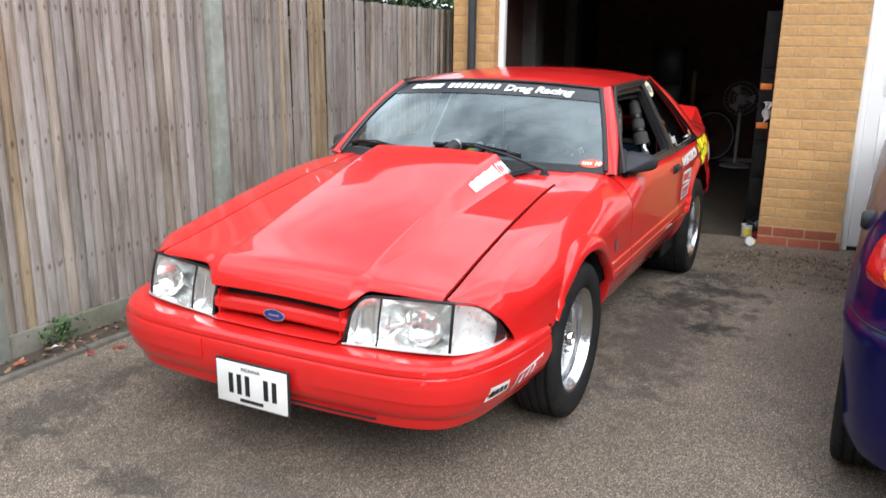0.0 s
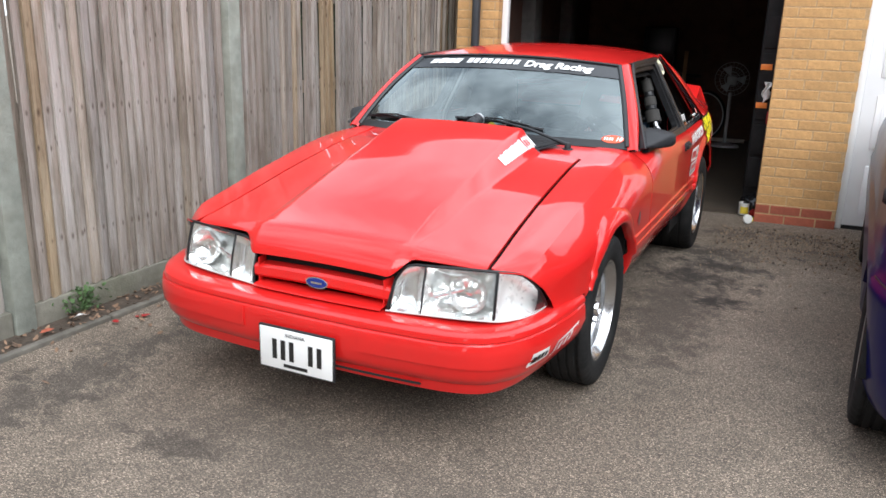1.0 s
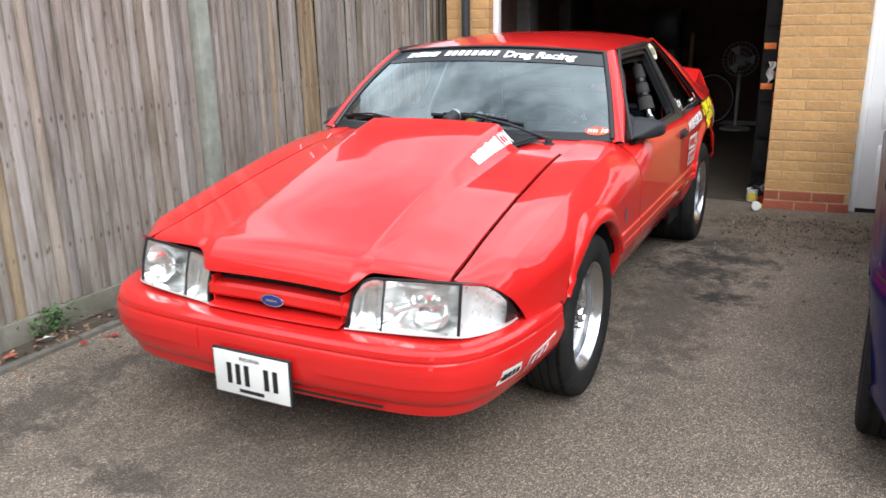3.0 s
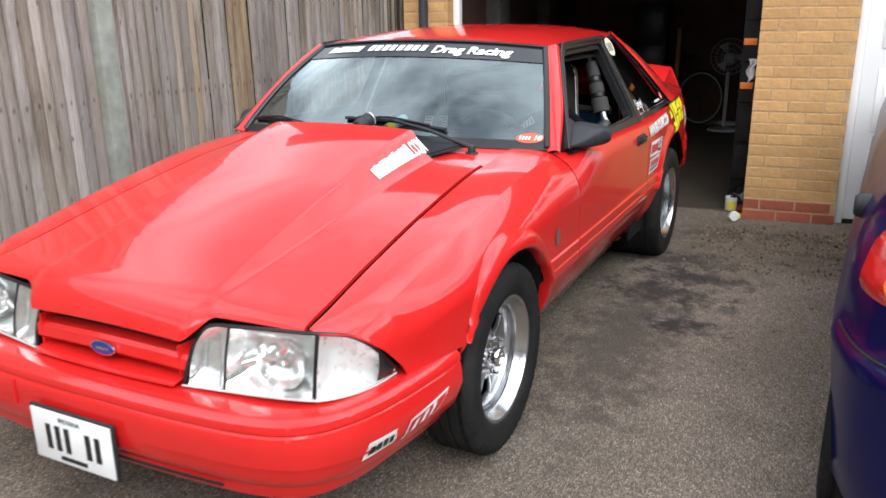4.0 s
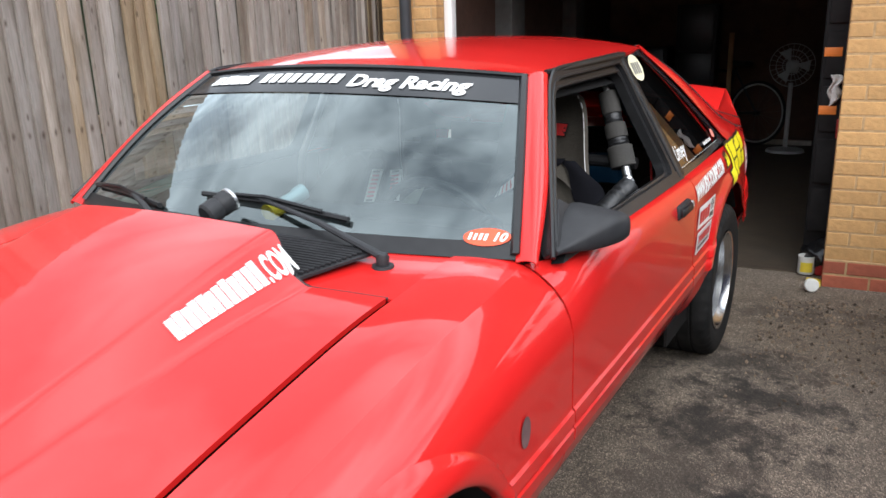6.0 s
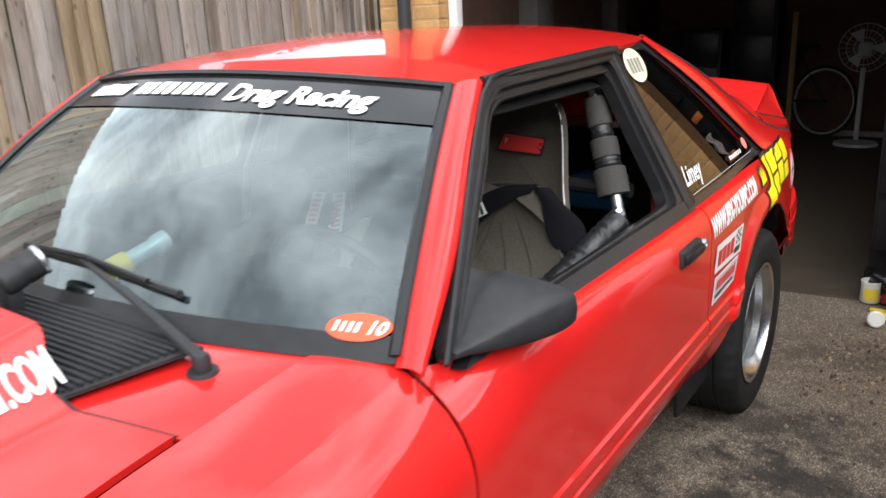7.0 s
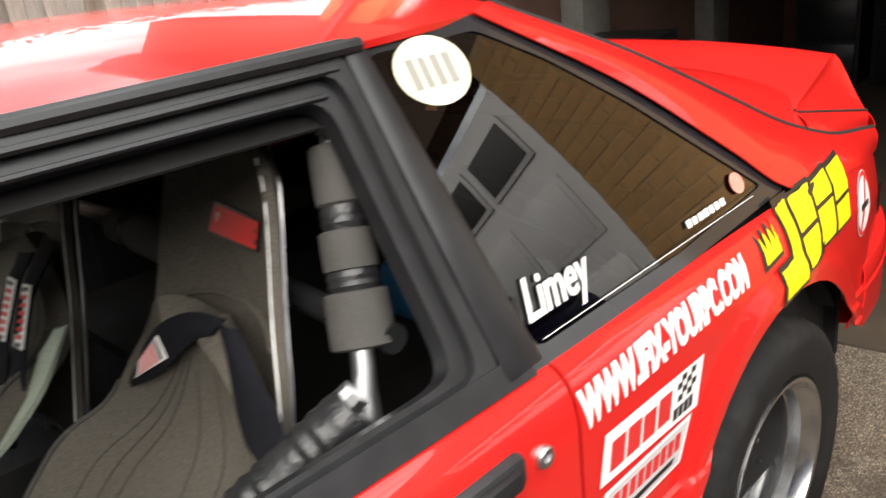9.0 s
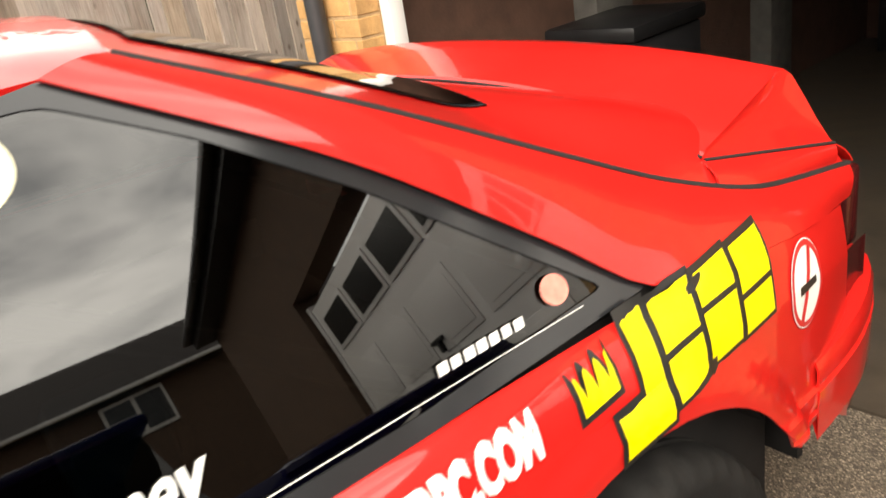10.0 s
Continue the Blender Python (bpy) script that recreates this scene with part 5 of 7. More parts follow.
# silver-grey badge below it
f = on_flank(1.850, 0.588, 0.0)
st = laid("sticker", patch([(0.0, 0.0), (0.225, 0.006), (0.262, 0.076), (0.022, 0.074)]), WHITE_VINYL, f, car, "white and grey sticker with dark bars")
f3 = on_flank(1.850, 0.588, 0.0, 0.0040)
laid("sticker_field", patch([(0.012, 0.006), (0.218, 0.012), (0.252, 0.070), (0.030, 0.068)]), surf("silver_vinyl", (0.55, 0.53, 0.54), 0.35, var=0.05, scale=20), on_flank(1.850, 0.588, 0.0, 0.0034), st)
glyphs(9, 0.19, 0.028, 0.2, 0.25, 7, (0.036, 0.034), "letter_bar", RED_VINYL, f3, st)
laid("sticker_bar", patch([(0.022, 0.014), (0.20, 0.018), (0.208, 0.027), (0.026, 0.024)]), BLACK_VINYL, f3, st)

# yellow parts-shop logo with black edge and a small crown
def logo(lift, grow, name, material, parent):
    """Four solid blocks and a crown; each is a part of its own."""
    fl = on_flank(2.428, 0.745, 0.090, lift)
    def f(u, v, w):
        return fl(u * 1.0, v * 1.14, w)
    k = 0.06
    strokes = {"first": [(0.058, 0.098, 0.034, 0.118), (0.002, 0.098, -0.012, 0.0335)]}
    for nm, x0, top_, low in (("second", 0.112, 0.112, 0.0), ("third", 0.202, 0.108, -0.002), ("fourth", 0.292, 0.104, -0.004)):
        m0 = (low + top_) / 2 + (0.012 if nm == "third" else -0.006)
        rs = [(x0, x0 + 0.078, m0 + 0.004, top_), (x0, x0 + 0.078, low, m0 - 0.004)]
        strokes[nm] = rs
    strokes["crown"] = []
    first = None
    for nm, rs in strokes.items():
        bm = bmesh.new()
        for q, (x0, x1, y0, y1) in enumerate(rs):
            lift_ = 0.00012 * q if grow else 0.0
            sheet(lambda a, b: Vector((a + k * b, b, lift_)), lin(x0 - grow, x1 + grow, 5), lin(y0 - grow, y1 + grow, 5), False, bm)
        if nm == "crown":
            sheet(lambda a, b: Vector((-0.046 + 0.066 * a - grow * (1 - 2 * a), 0.062 - grow + (0.014 + 2 * grow + 0.026 * abs(math.sin(3 * math.pi * a + 0.5 * math.pi))) * b, 0)), lin(0, 1, 19), [0, 0.5, 1], False, bm)
        o = laid(name, bm, material, f, parent or first or car, "" if (parent or first) else "yellow block logo with black edge")
        first = first or o
    return first


lg = logo(0.0028, 0.008, "sticker", BLACK_VINYL, None)
logo(0.0044, 0.0, "logo_block", YELLOW_VINYL, lg)
# round warning badge
st = laid("sticker", ellipse(0, 0, 0.052, 0.074), WHITE_VINYL, on_flank(2.905, 0.767, 0.0), car, "white oval badge with red ring")
laid("badge_ring", sheet(lambda t, r: Vector((0.052 * r * math.cos(t), 0.074 * r * math.sin(t), 0)), lin(0, 2 * math.pi, 33), [0.84, 0.97], True), RED_VINYL, on_flank(2.905, 0.767, 0.0, 0.0036), st)
laid("badge_bar", patch([(-0.022, -0.054), (-0.013, -0.060), (0.022, 0.054), (0.013, 0.060)]), RED_VINYL, on_flank(2.905, 0.767, 0.0, 0.0040), st)
laid("badge_bar", patch([(-0.026, -0.010), (0.028, -0.006), (0.028, 0.006), (-0.026, 0.004)]), BLACK_VINYL, on_flank(2.905, 0.767, 0.0, 0.0044), st)


def on_window(y0, z0, rise, lift=0.006):
    def f(u, v, w):
        y, z = y0 + u, z0 + v + rise * u
        return side_p(y, z, lift)
    return f


words("nickname", "Limey", 0.068, WHITE_VINYL, on_window(1.828, 0.917, 0.02), car, 0.86, 0.45, 0.0012)
st = laid("sticker", ellipse(0, 0, 0.066, 0.044), CREAM_VINYL, on_window(1.872, 1.228, 0.0, 0.0045), car, "cream oval club sticker")
glyphs(4, 0.088, 0.040, 0.25, 0.0, 11, (-0.044, -0.020), "letter_bar", surf("faded_print", (0.26, 0.25, 0.23), 0.4, var=0.1), on_window(1.872, 1.228, 0.0, 0.0056), st)
glyphs(7, 0.135, 0.0115, 0.25, 0.2, 12, (0, 0), "letter_bar", WHITE_VINYL, on_window(2.236, 0.914, 0.02), car, "small white letter bar")
laid("sticker", ellipse(0, 0, 0.022, 0.017), surf("salmon_vinyl", (0.75, 0.25, 0.20), 0.4, var=0.2, scale=60), on_window(2.430, 0.936, 0.0), car, "small round pink sticker")
# thin pale line along the foot of the side window
laid("pinstripe", patch([(0, 0), (0.62, 0.012), (0.62, 0.0129), (0, 0.0009)], 12), WHITE_VINYL, on_window(1.84, 0.893, 0.0, 0.0055), car)


# windscreen banner and lower sticker
def on_glass(u0, v0, lift=0.006):
    """Local metres on the windscreen: u across, v up the glass."""
    def f(u, v, w):
        vv = v0 + v / 0.57
        half = 0.736 + (0.567 - 0.736) * vv
        return screen((u0 + u) / half, vv, lift)
    return f


words("banner_word", "Drag Racing", 0.068, WHITE_VINYL, on_glass(0.098, 0.850), car, 1.05, 0.12, 0.0026)
glyphs(8, 0.31, 0.042, 0.22, 0.15, 21, (0, 0), "banner_bar", WHITE_VINYL, on_glass(-0.235, 0.868), car)
glyphs(4, 0.20, 0.044, 0.10, 0.35, 22, (0, 0), "banner_bar", WHITE_VINYL, on_glass(-0.475, 0.862), car)
st = laid("sticker", ellipse(0, 0, 0.050, 0.023), surf("orange_red_vinyl", (0.75, 0.09, 0.03), 0.4, var=0.08, scale=30), on_glass(0.662, 0.072, 0.004), car, "orange oval sticker with a white number")
words("sticker_number", "10", 0.030, WHITE_VINYL, on_glass(0.674, 0.055, 0.0055), st, 1.0, 0.1, 0.001)
glyphs(4, 0.044, 0.018, 0.35, 0.0, 23, (0, 0), "letter_bar", WHITE_VINYL, on_glass(0.624, 0.056, 0.0055), st)


# name along the side of the bonnet scoop
def on_bonnet(u, v, w):
    y = 0.026 + u
    a, b = scoop_w(y) - 0.006, scoop_w(y) + 0.038 + 0.95 * scoop_h(y)
    x = a + (b - a) * (0.70 - v / 0.105)
    p = Vector((x * (top_x(y) - 0.014) / 0.6, y, 2.0))
    hit = BONNET.ray_cast(p, Vector((0, 0, -1)))[0] or Vector((p.x, y, bonnet_z(x, y)))
    return hit + Vector((0.45, 0, 0.89)) * 0.003


BONNET = skin(("bonnet",))
glyphs(12, 0.228, 0.042, 0.16, 0.0, 31, (0, 0), "scoop_bar", WHITE_VINYL, on_bonnet, car, "white block letter bar on the scoop")
words("scoop_word", ".COM", 0.058, WHITE_VINYL, lambda u, v, w: on_bonnet(0.230 + u, v, w), car, 0.52, 0.0, 0.0015)


# stickers on the bumper corner
def on_bumper(s0, z0, lean=0.0, lift=0.003):
    def f(u, v, w):
        s, z = s0 + u + lean * v, z0 + v
        far, near = swept(s, 0.5, z), swept(s, 0.0, z)
        hit = NOSE.ray_cast(far, (near - far).normalized())[0] or near
        return hit + (far - near).normalized() * lift
    return f


st = laid("sticker", patch([(0.0, 0.0), (0.150, 0.034), (0.187, 0.083), (0.018, 0.060)]), WHITE_VINYL, on_bumper(0.985, 0.341), car, "white sticker with red block letters")
laid("sticker_field", patch([(0.010, 0.006), (0.145, 0.038), (0.174, 0.076), (0.022, 0.054)]), RED_VINYL, on_bumper(0.985, 0.341, 0, 0.0048), st)
glyphs(3, 0.105, 0.030, 0.5, 0.5, 41, (0.024, 0.016), "letter_bar", WHITE_VINYL, lambda u, v, w: on_bumper(0.985, 0.341, 0, 0.0066)(u, v + 0.20 * u, w), st)
st = laid("sticker", patch([(0.0, 0.0), (0.105, 0.013), (0.098, 0.060), (0.012, 0.054)]), WHITE_VINYL, on_bumper(0.855, 0.338), car, "white and grey oval sticker")
glyphs(4, 0.080, 0.030, 0.2, 0.1, 42, (0.014, 0.010), "letter_bar", BLACK_VINYL, lambda u, v, w: on_bumper(0.855, 0.338, 0, 0.0048)(u, v + 0.10 * u, w), st)
# dull badge on the wing
laid("wing_badge", ellipse(0, 0, 0.022, 0.034), surf("dull_badge", (0.15, 0.085, 0.085), 0.5, var=0.3, scale=40), on_flank(0.392, 0.628, 0.0), car, "dull grey wing badge")


# ---- cabin ----
both("door_card", sheet(lambda y, z: Vector((min(0.795, flank_x(y, z) - 0.05), y, z)), lin(0.64, 1.86, 8), lin(0.22, 0.868, 5), True), BLACK_PLASTIC, "black inner door panel", 0.01)
both("quarter_trim", sheet(lambda y, z: Vector((0.780, y, z)), lin(1.86, 2.9, 4), lin(0.22, 0.86, 3), True), BLACK_DARK, "", 0.01)
both("pillar_trim", sheet(lambda t, k: q_lo(0.66 * t).lerp(q_hi(0.66 * t), k) + Vector((-0.03, -0.01, -0.02)), lin(0, 1, 8), [0, 1], True), BLACK_DARK, "", 0.004)
both("pillar_trim", sheet(lambda t, k: a_pillar(t, k) + Vector((-0.02, 0.02, -0.02)), lin(0, 1, 8), [0, 1], True), BLACK_DARK)
both("rail_trim", sheet(lambda y, k: side_p(y, 1.205 + 0.075 * k, -0.035 - 0.05 * k), lin(1.10, 2.05, 8), [0, 1], True), BLACK_DARK, "", 0.004)
both("quarter_lining", sheet(lambda t, k: q_lo(t).lerp(q_hi(t), k) + Vector((-0.022, 0, -0.016)), lin(0, 0.98, 12), lin(-0.1, 1.1, 4), True), BLACK_DARK, "", 0.003)
part("rear_bulkhead", box((1.5, 0.03, 0.62), (0, 2.62, 0.52)), BLACK_DARK, car)
part("tail_lining", box((1.54, 0.02, 0.56), (0, 3.06, 0.58)), BLACK_DARK, car)
part("load_floor", box((1.5, 1.5, 0.03), (0, 2.45, 0.60)), BLACK_DARK, car)
db = box((1.44, 0.34, 0.10), (0, 0.80, 0.835), 0.03)
box((1.40, 0.22, 0.30), (0, 0.88, 0.66), 0.04, db)
box((0.36, 0.14, 0.06), (0.38, 0.82, 0.905), 0.025, db)
box((1.18, 0.24, 0.05), (0, 0.76, 0.890), 0.015, db)
part("dashboard", db, BLACK_PLASTIC, car, "black padded dashboard")
ring_bm = tube([(0.648 + 0.030 * math.cos(a), 0.714, 0.933 + 0.030 * math.sin(a)) for a in lin(0, 2 * math.pi, 29)[:-1]], 0.0055, 8, True)
part("grab_ring", ring_bm, BLACK_TRIM, car, "black ring on the dashboard")
part("firewall", box((1.36, 0.04, 0.60), (0, 0.60, 0.58)), BLACK_DARK, car)
steer_m = look((0.385, 0.935, 0.835), (0.385, 0.475, 0.635))
sw = tube([Vector((0.178 * math.cos(a), 0.178 * math.sin(a), 0)) for a in lin(0, 2 * math.pi, 41)[:-1]], 0.014, 8, True)
for a in (0.2, math.pi - 0.2, -math.pi / 2):
    tube([(0, 0, -0.02), (0.175 * math.cos(a), 0.175 * math.sin(a), 0)], 0.012, 6, False, sw)
bmesh.ops.transform(sw, matrix=steer_m, verts=sw.verts)
wheel_ob = part("steering_wheel", sw, BLACK_TRIM, car, "black three-spoke steering wheel")
hubb = lathe([(0.05, -0.03), (0.05, 0.01), (0.0004, 0.018)], 20, axis="z")
bmesh.ops.transform(hubb, matrix=steer_m, verts=hubb.verts)
part("wheel_boss", hubb, BLACK_PLASTIC, wheel_ob)


def seat(cx, label):
    """A high-backed race seat: shell, upper back cushion, lower cushion, piping and shoulder straps."""
    lean = 0.247
    back_w = sp((0.50, 0.20), (0.78, 0.190), (0.95, 0.160), (1.10, 0.138), (1.15, 0.115), (1.172, 0.06))
    def back(s, z, out=0.0):
        y = 1.705 - lean * (1.15 - z) - out - 0.045 * abs(s) ** 3
        return Vector((cx + s * back_w(z), y, z))
    shell = part("seat_shell", sheet(lambda s, z: back(s * 0.92, z, -0.020), lin(-1, 1, 13), lin(0.45, 1.165, 14)), ALLOY_DULL, car, label, 0.006)
    part("backrest", sheet(back, lin(-1, 1, 17), lin(0.48, 1.172, 22)), GREY_CLOTH, shell, "grey tweed backrest cover", 0.018)
    for sgn in (1,):
        part("piping", tube([back(sgn * 1.004, z, -0.004) for z in lin(0.55, 1.150, 20)], 0.0020, 6), WHITE_VINYL, shell, "pale edge piping")
    front = sp((0.0, (0.055, 1.585, 0.912)), (0.12, (0.130, 1.578, 0.868)), (0.25, (0.188, 1.562, 0.805)), (0.40, (0.218, 1.530, 0.740)), (0.55, (0.225, 1.470, 0.690)), (0.70, (0.228, 1.415, 0.632)), (0.82, (0.228, 1.370, 0.585)), (1.0, (0.228, 1.305, 0.500)))
    def low(s, t, out=0.0):
        p = front(t)
        k = abs(s) ** 3
        return Vector((cx + s * p.x, p.y - 0.03 * k * (t < 0.99) - out * 0.8, p.z + 0.055 * k * smooth((t - 0.3) / 0.4) + 0.01 * math.cos(s * 1.5) + out * 0.6))
    part("seat_cushion", sheet(low, lin(-1, 1, 17), lin(0, 1, 24), True), GREY_CLOTH, shell, "grey tweed seat cushion", 0.04)
    for s in (-0.70, -0.52, -0.34, 0.66):
        part("seam", tube([low(s * (0.35 + 0.65 * smooth(t * 1.5)), t, 0.0025) for t in lin(0.16, 0.98, 18)], 0.0012, 5), SEAM_DARK, shell)
    part("seam", tube([low(-0.02 + 0.30 * k, 0.20 + 0.34 * k, 0.0025) for k in lin(0, 1, 8)], 0.0012, 5), SEAM_DARK, shell)
    part("seam", tube([back(-0.05 + 0.45 * k, 1.00 - 0.07 * k, 0.0015) for k in lin(0, 1, 8)], 0.0012, 5), SEAM_DARK, shell)
    part("cover_edge", tube([back(0.92 * math.cos(a), 0.905 + 0.028 * math.sin(a) ** 2, 0.004) for a in lin(math.pi, 0, 16)], 0.005, 6), GREY_CLOTH, shell)
    for sgn in (-1, 1):
        part("piping", tube([low(sgn, t, 0.002) for t in lin(0.3, 0.95, 16)], 0.004, 6), FOAM, shell)
    return shell, back, low


LABEL_PRINT = surf("label_print", (0.52, 0.42, 0.38), 0.5)


def strap(one, two, parent, label="black shoulder strap"):
    """A flat webbing band between two edge lines."""
    return part("strap", sheet(lambda t, k: one(t).lerp(two(t), k) + Vector((0, -0.006 * math.sin(math.pi * k), 0)), lin(0, 1, 18), lin(0, 1, 6)), WEBBING, parent, label, 0.004)


def strap_label(q, parent, rows, label):
    """A white tag with a line of bars for its print; corners in order."""
    q = [Vector(p) for p in q]
    part("strap_label", slab(q, (0, -0.0015, 0)), WHITE_VINYL, parent, label)
    for k in range(rows):
        a, b = (k + 0.25) / rows, (k + 0.80) / rows
        c = [q[0].lerp(q[3], a), q[1].lerp(q[2], a), q[1].lerp(q[2], b), q[0].lerp(q[3], b)]
        m = sum(c, Vector()) / 4
        part("label_bar", slab([m + (p - m) * Vector((0.62, 1, 0.9)) + Vector((0, -0.003, 0)) for p in c], (0, -0.001, 0)), BLACK_VINYL if k in (0, rows - 1) else RED_VINYL, parent)


s1, bk, lw = seat(0.385, "race seat shell under grey covers")
strap(sp((0.00, (0.493, 1.575, 0.954)), (0.25, (0.420, 1.570, 0.947)), (0.50, (0.356, 1.556, 0.926)), (0.75, (0.298, 1.542, 0.884)), (1.00, (0.244, 1.528, 0.819))), sp((0.00, (0.478, 1.560, 0.931)), (0.25, (0.428, 1.556, 0.911)), (0.50, (0.376, 1.548, 0.874)), (0.75, (0.306, 1.536, 0.825)), (1.00, (0.228, 1.524, 0.785))), s1)
strap(sp((0.00, (0.472, 1.572, 0.949)), (0.25, (0.512, 1.556, 0.912)), (0.50, (0.528, 1.545, 0.850)), (0.75, (0.554, 1.535, 0.806)), (1.00, (0.623, 1.525, 0.781))), sp((0.00, (0.529, 1.572, 0.948)), (0.25, (0.579, 1.556, 0.911)), (0.50, (0.636, 1.545, 0.866)), (0.75, (0.647, 1.535, 0.827)), (1.00, (0.638, 1.525, 0.786))), s1)
strap_label([(0.342, 1.540, 0.902), (0.359, 1.540, 0.870), (0.257, 1.522, 0.812), (0.273, 1.530, 0.844)], s1, 6, "white strap label with red letter bars")
lab = part("seat_label", slab([bk(s, z, 0.002) for s, z in ((-0.35, 1.066), (0.57, 1.058), (0.49, 1.011), (-0.44, 1.017))], (0, -0.003, 0)), BLACK_VINYL, s1, "red and black maker label")
part("label_field", slab([bk(s, z, 0.0055) for s, z in ((-0.32, 1.062), (0.54, 1.054), (0.46, 1.015), (-0.41, 1.021))], (0, -0.001, 0)), RED_VINYL, s1)
for k in range(6):
    s_ = -0.28 + 0.09 * k
    part("label_bar", slab([bk(s_, 1.051 - 0.014 * (k / 9), 0.0072), bk(s_ + 0.06, 1.051 - 0.014 * (k / 9), 0.0072), bk(s_ + 0.06, 1.036 - 0.014 * (k / 9), 0.0072), bk(s_, 1.036 - 0.014 * (k / 9), 0.0072)], (0, -0.001, 0)), LABEL_PRINT, s1)
for k in range(6):
    s_, z_ = 0.32 + 0.06 * (k % 3), 1.044 - 0.010 * (k // 3) - 0.005 * (k % 2)
    part("label_check", slab([bk(s_, z_, 0.0072), bk(s_ + 0.05, z_, 0.0072), bk(s_ + 0.05, z_ - 0.006, 0.0072), bk(s_, z_ - 0.006, 0.0072)], (0, -0.001, 0)), BLACK_VINYL, s1)

s2, bk2, lw2 = seat(-0.345, "race seat shell under grey covers")
strap(sp((0.00, (-0.372, 1.600, 0.931)), (0.33, (-0.276, 1.520, 0.873)), (0.67, (-0.323, 1.450, 0.695)), (1.00, (-0.519, 1.400, 0.431))), sp((0.00, (-0.276, 1.600, 0.936)), (0.33, (-0.208, 1.520, 0.877)), (0.67, (-0.220, 1.450, 0.706)), (1.00, (-0.307, 1.400, 0.502))), s2)
strap(sp((0.00, (-0.280, 1.602, 0.935)), (0.33, (-0.190, 1.522, 0.880)), (0.67, (-0.194, 1.452, 0.711)), (1.00, (-0.299, 1.410, 0.529))), sp((0.00, (-0.197, 1.602, 0.932)), (0.33, (-0.122, 1.522, 0.882)), (0.67, (-0.100, 1.452, 0.735)), (1.00, (-0.167, 1.410, 0.572))), s2)
strap_label([(-0.245, 1.512, 0.881), (-0.195, 1.512, 0.882), (-0.209, 1.462, 0.769), (-0.257, 1.462, 0.764)], s2, 8, "white strap label with red letter bars")
strap_label([(-0.166, 1.514, 0.882), (-0.114, 1.514, 0.889), (-0.100, 1.464, 0.782), (-0.156, 1.464, 0.775)], s2, 8, "white strap label with red letter bars")
part("strap_tag", slab([(-0.401, 1.430, 0.595), (-0.321, 1.430, 0.620), (-0.381, 1.415, 0.535), (-0.439, 1.415, 0.513)], (0, -0.002, 0)), RED_VINYL, s2, "small red strap tag")
part("seat_flap", sheet(lambda t, k: sp((0.0, (-0.035, 1.535, 0.825)), (0.33, (-0.062, 1.48, 0.719)), (0.67, (-0.075, 1.40, 0.635)), (1.0, (-0.145, 1.29, 0.535)))(t).lerp(sp((0.0, (-0.060, 1.53, 0.805)), (0.33, (-0.19, 1.49, 0.700)), (0.67, (-0.225, 1.41, 0.612)), (1.0, (-0.265, 1.30, 0.520)))(t), k) + Vector((0, -0.012 * math.sin(math.pi * k), 0)), lin(0, 1, 14), lin(0, 1, 6)), surf("pale_green_grey_cloth", (0.30, 0.33, 0.27), 0.9, var=0.15, scale=200, bump=0.2, bscale=300), s2, "pale grey-green side bolster", 0.01)
for k in (0, 1):
    at = Vector((-0.326 + 0.07 * k, 1.440, 0.661 - 0.012 * k))
    bu = tube([at + Vector((0.030 * math.cos(a), -0.006, 0.011 * math.sin(a))) for a in lin(0, 2 * math.pi, 13)[:-1]], 0.003, 6, True)
    tube([at + Vector((-0.035, -0.008, -0.012)), at + Vector((0.035, -0.008, 0.010))], 0.0035, 6, False, bu)
    part("buckle", bu, CHROME, s2, "chrome harness buckle")

# roll cage with foam pads and tape
cage = part("roll_cage", tube([(0.735, 1.60, 0.30), (0.722, 1.62, 0.62), (0.690, 1.64, 0.88), (0.650, 1.680, 0.98), (0.588, 1.726, 1.150), (0.555, 1.732, 1.225), (0.46, 1.72, 1.262), (0.0, 1.725, 1.285), (-0.46, 1.72, 1.262), (-0.555, 1.715, 1.225), (-0.690, 1.64, 0.88), (-0.735, 1.60, 0.30)], 0.015, 12), ALLOY_DULL, car, "steel roll cage hoop")


def pad(a, b, r, mat, name="foam_pad", lab="grey foam padding on the cage"):
    a, b = Vector(a), Vector(b)
    if name == "tape_wrap":
        n = max(6, int((b - a).length / 0.011))
        path = [a.lerp(b, k / n) for k in range(n + 1)]
        return part(name, tube(path, [r * (0.90 if k in (0, n) else 1.0 + 0.035 * (-1) ** k + 0.02 * math.sin(2.3 * k)) for k in range(n + 1)], 18), mat, cage, lab, 0.0, 20)
    path = [a, a.lerp(b, 0.04), a.lerp(b, 0.5), a.lerp(b, 0.96), b]
    return part(name, tube(path, [r * 0.88, r, r * 1.01, r, r * 0.88], 18), mat, cage, lab)


TOPB, LOWB = Vector((0.582, 1.728, 1.158)), Vector((0.664, 1.668, 0.918))
for t0, t1, r, mt in ((0.0, 0.30, 0.033, FOAM), (0.28, 0.44, 0.030, TAPE), (0.42, 0.62, 0.036, FOAM), (0.60, 0.74, 0.034, TAPE), (0.72, 1.0, 0.042, FOAM)):
    pad(TOPB.lerp(LOWB, t0), TOPB.lerp(LOWB, t1), r, mt, "foam_pad" if mt is FOAM else "tape_wrap", "grey foam padding on the cage" if mt is FOAM else "black tape round the padding")
pad((0.705, 1.612, 0.872), (0.630, 1.470, 0.765), 0.036, TAPE, "tape_wrap", "bar wrapped in black tape")
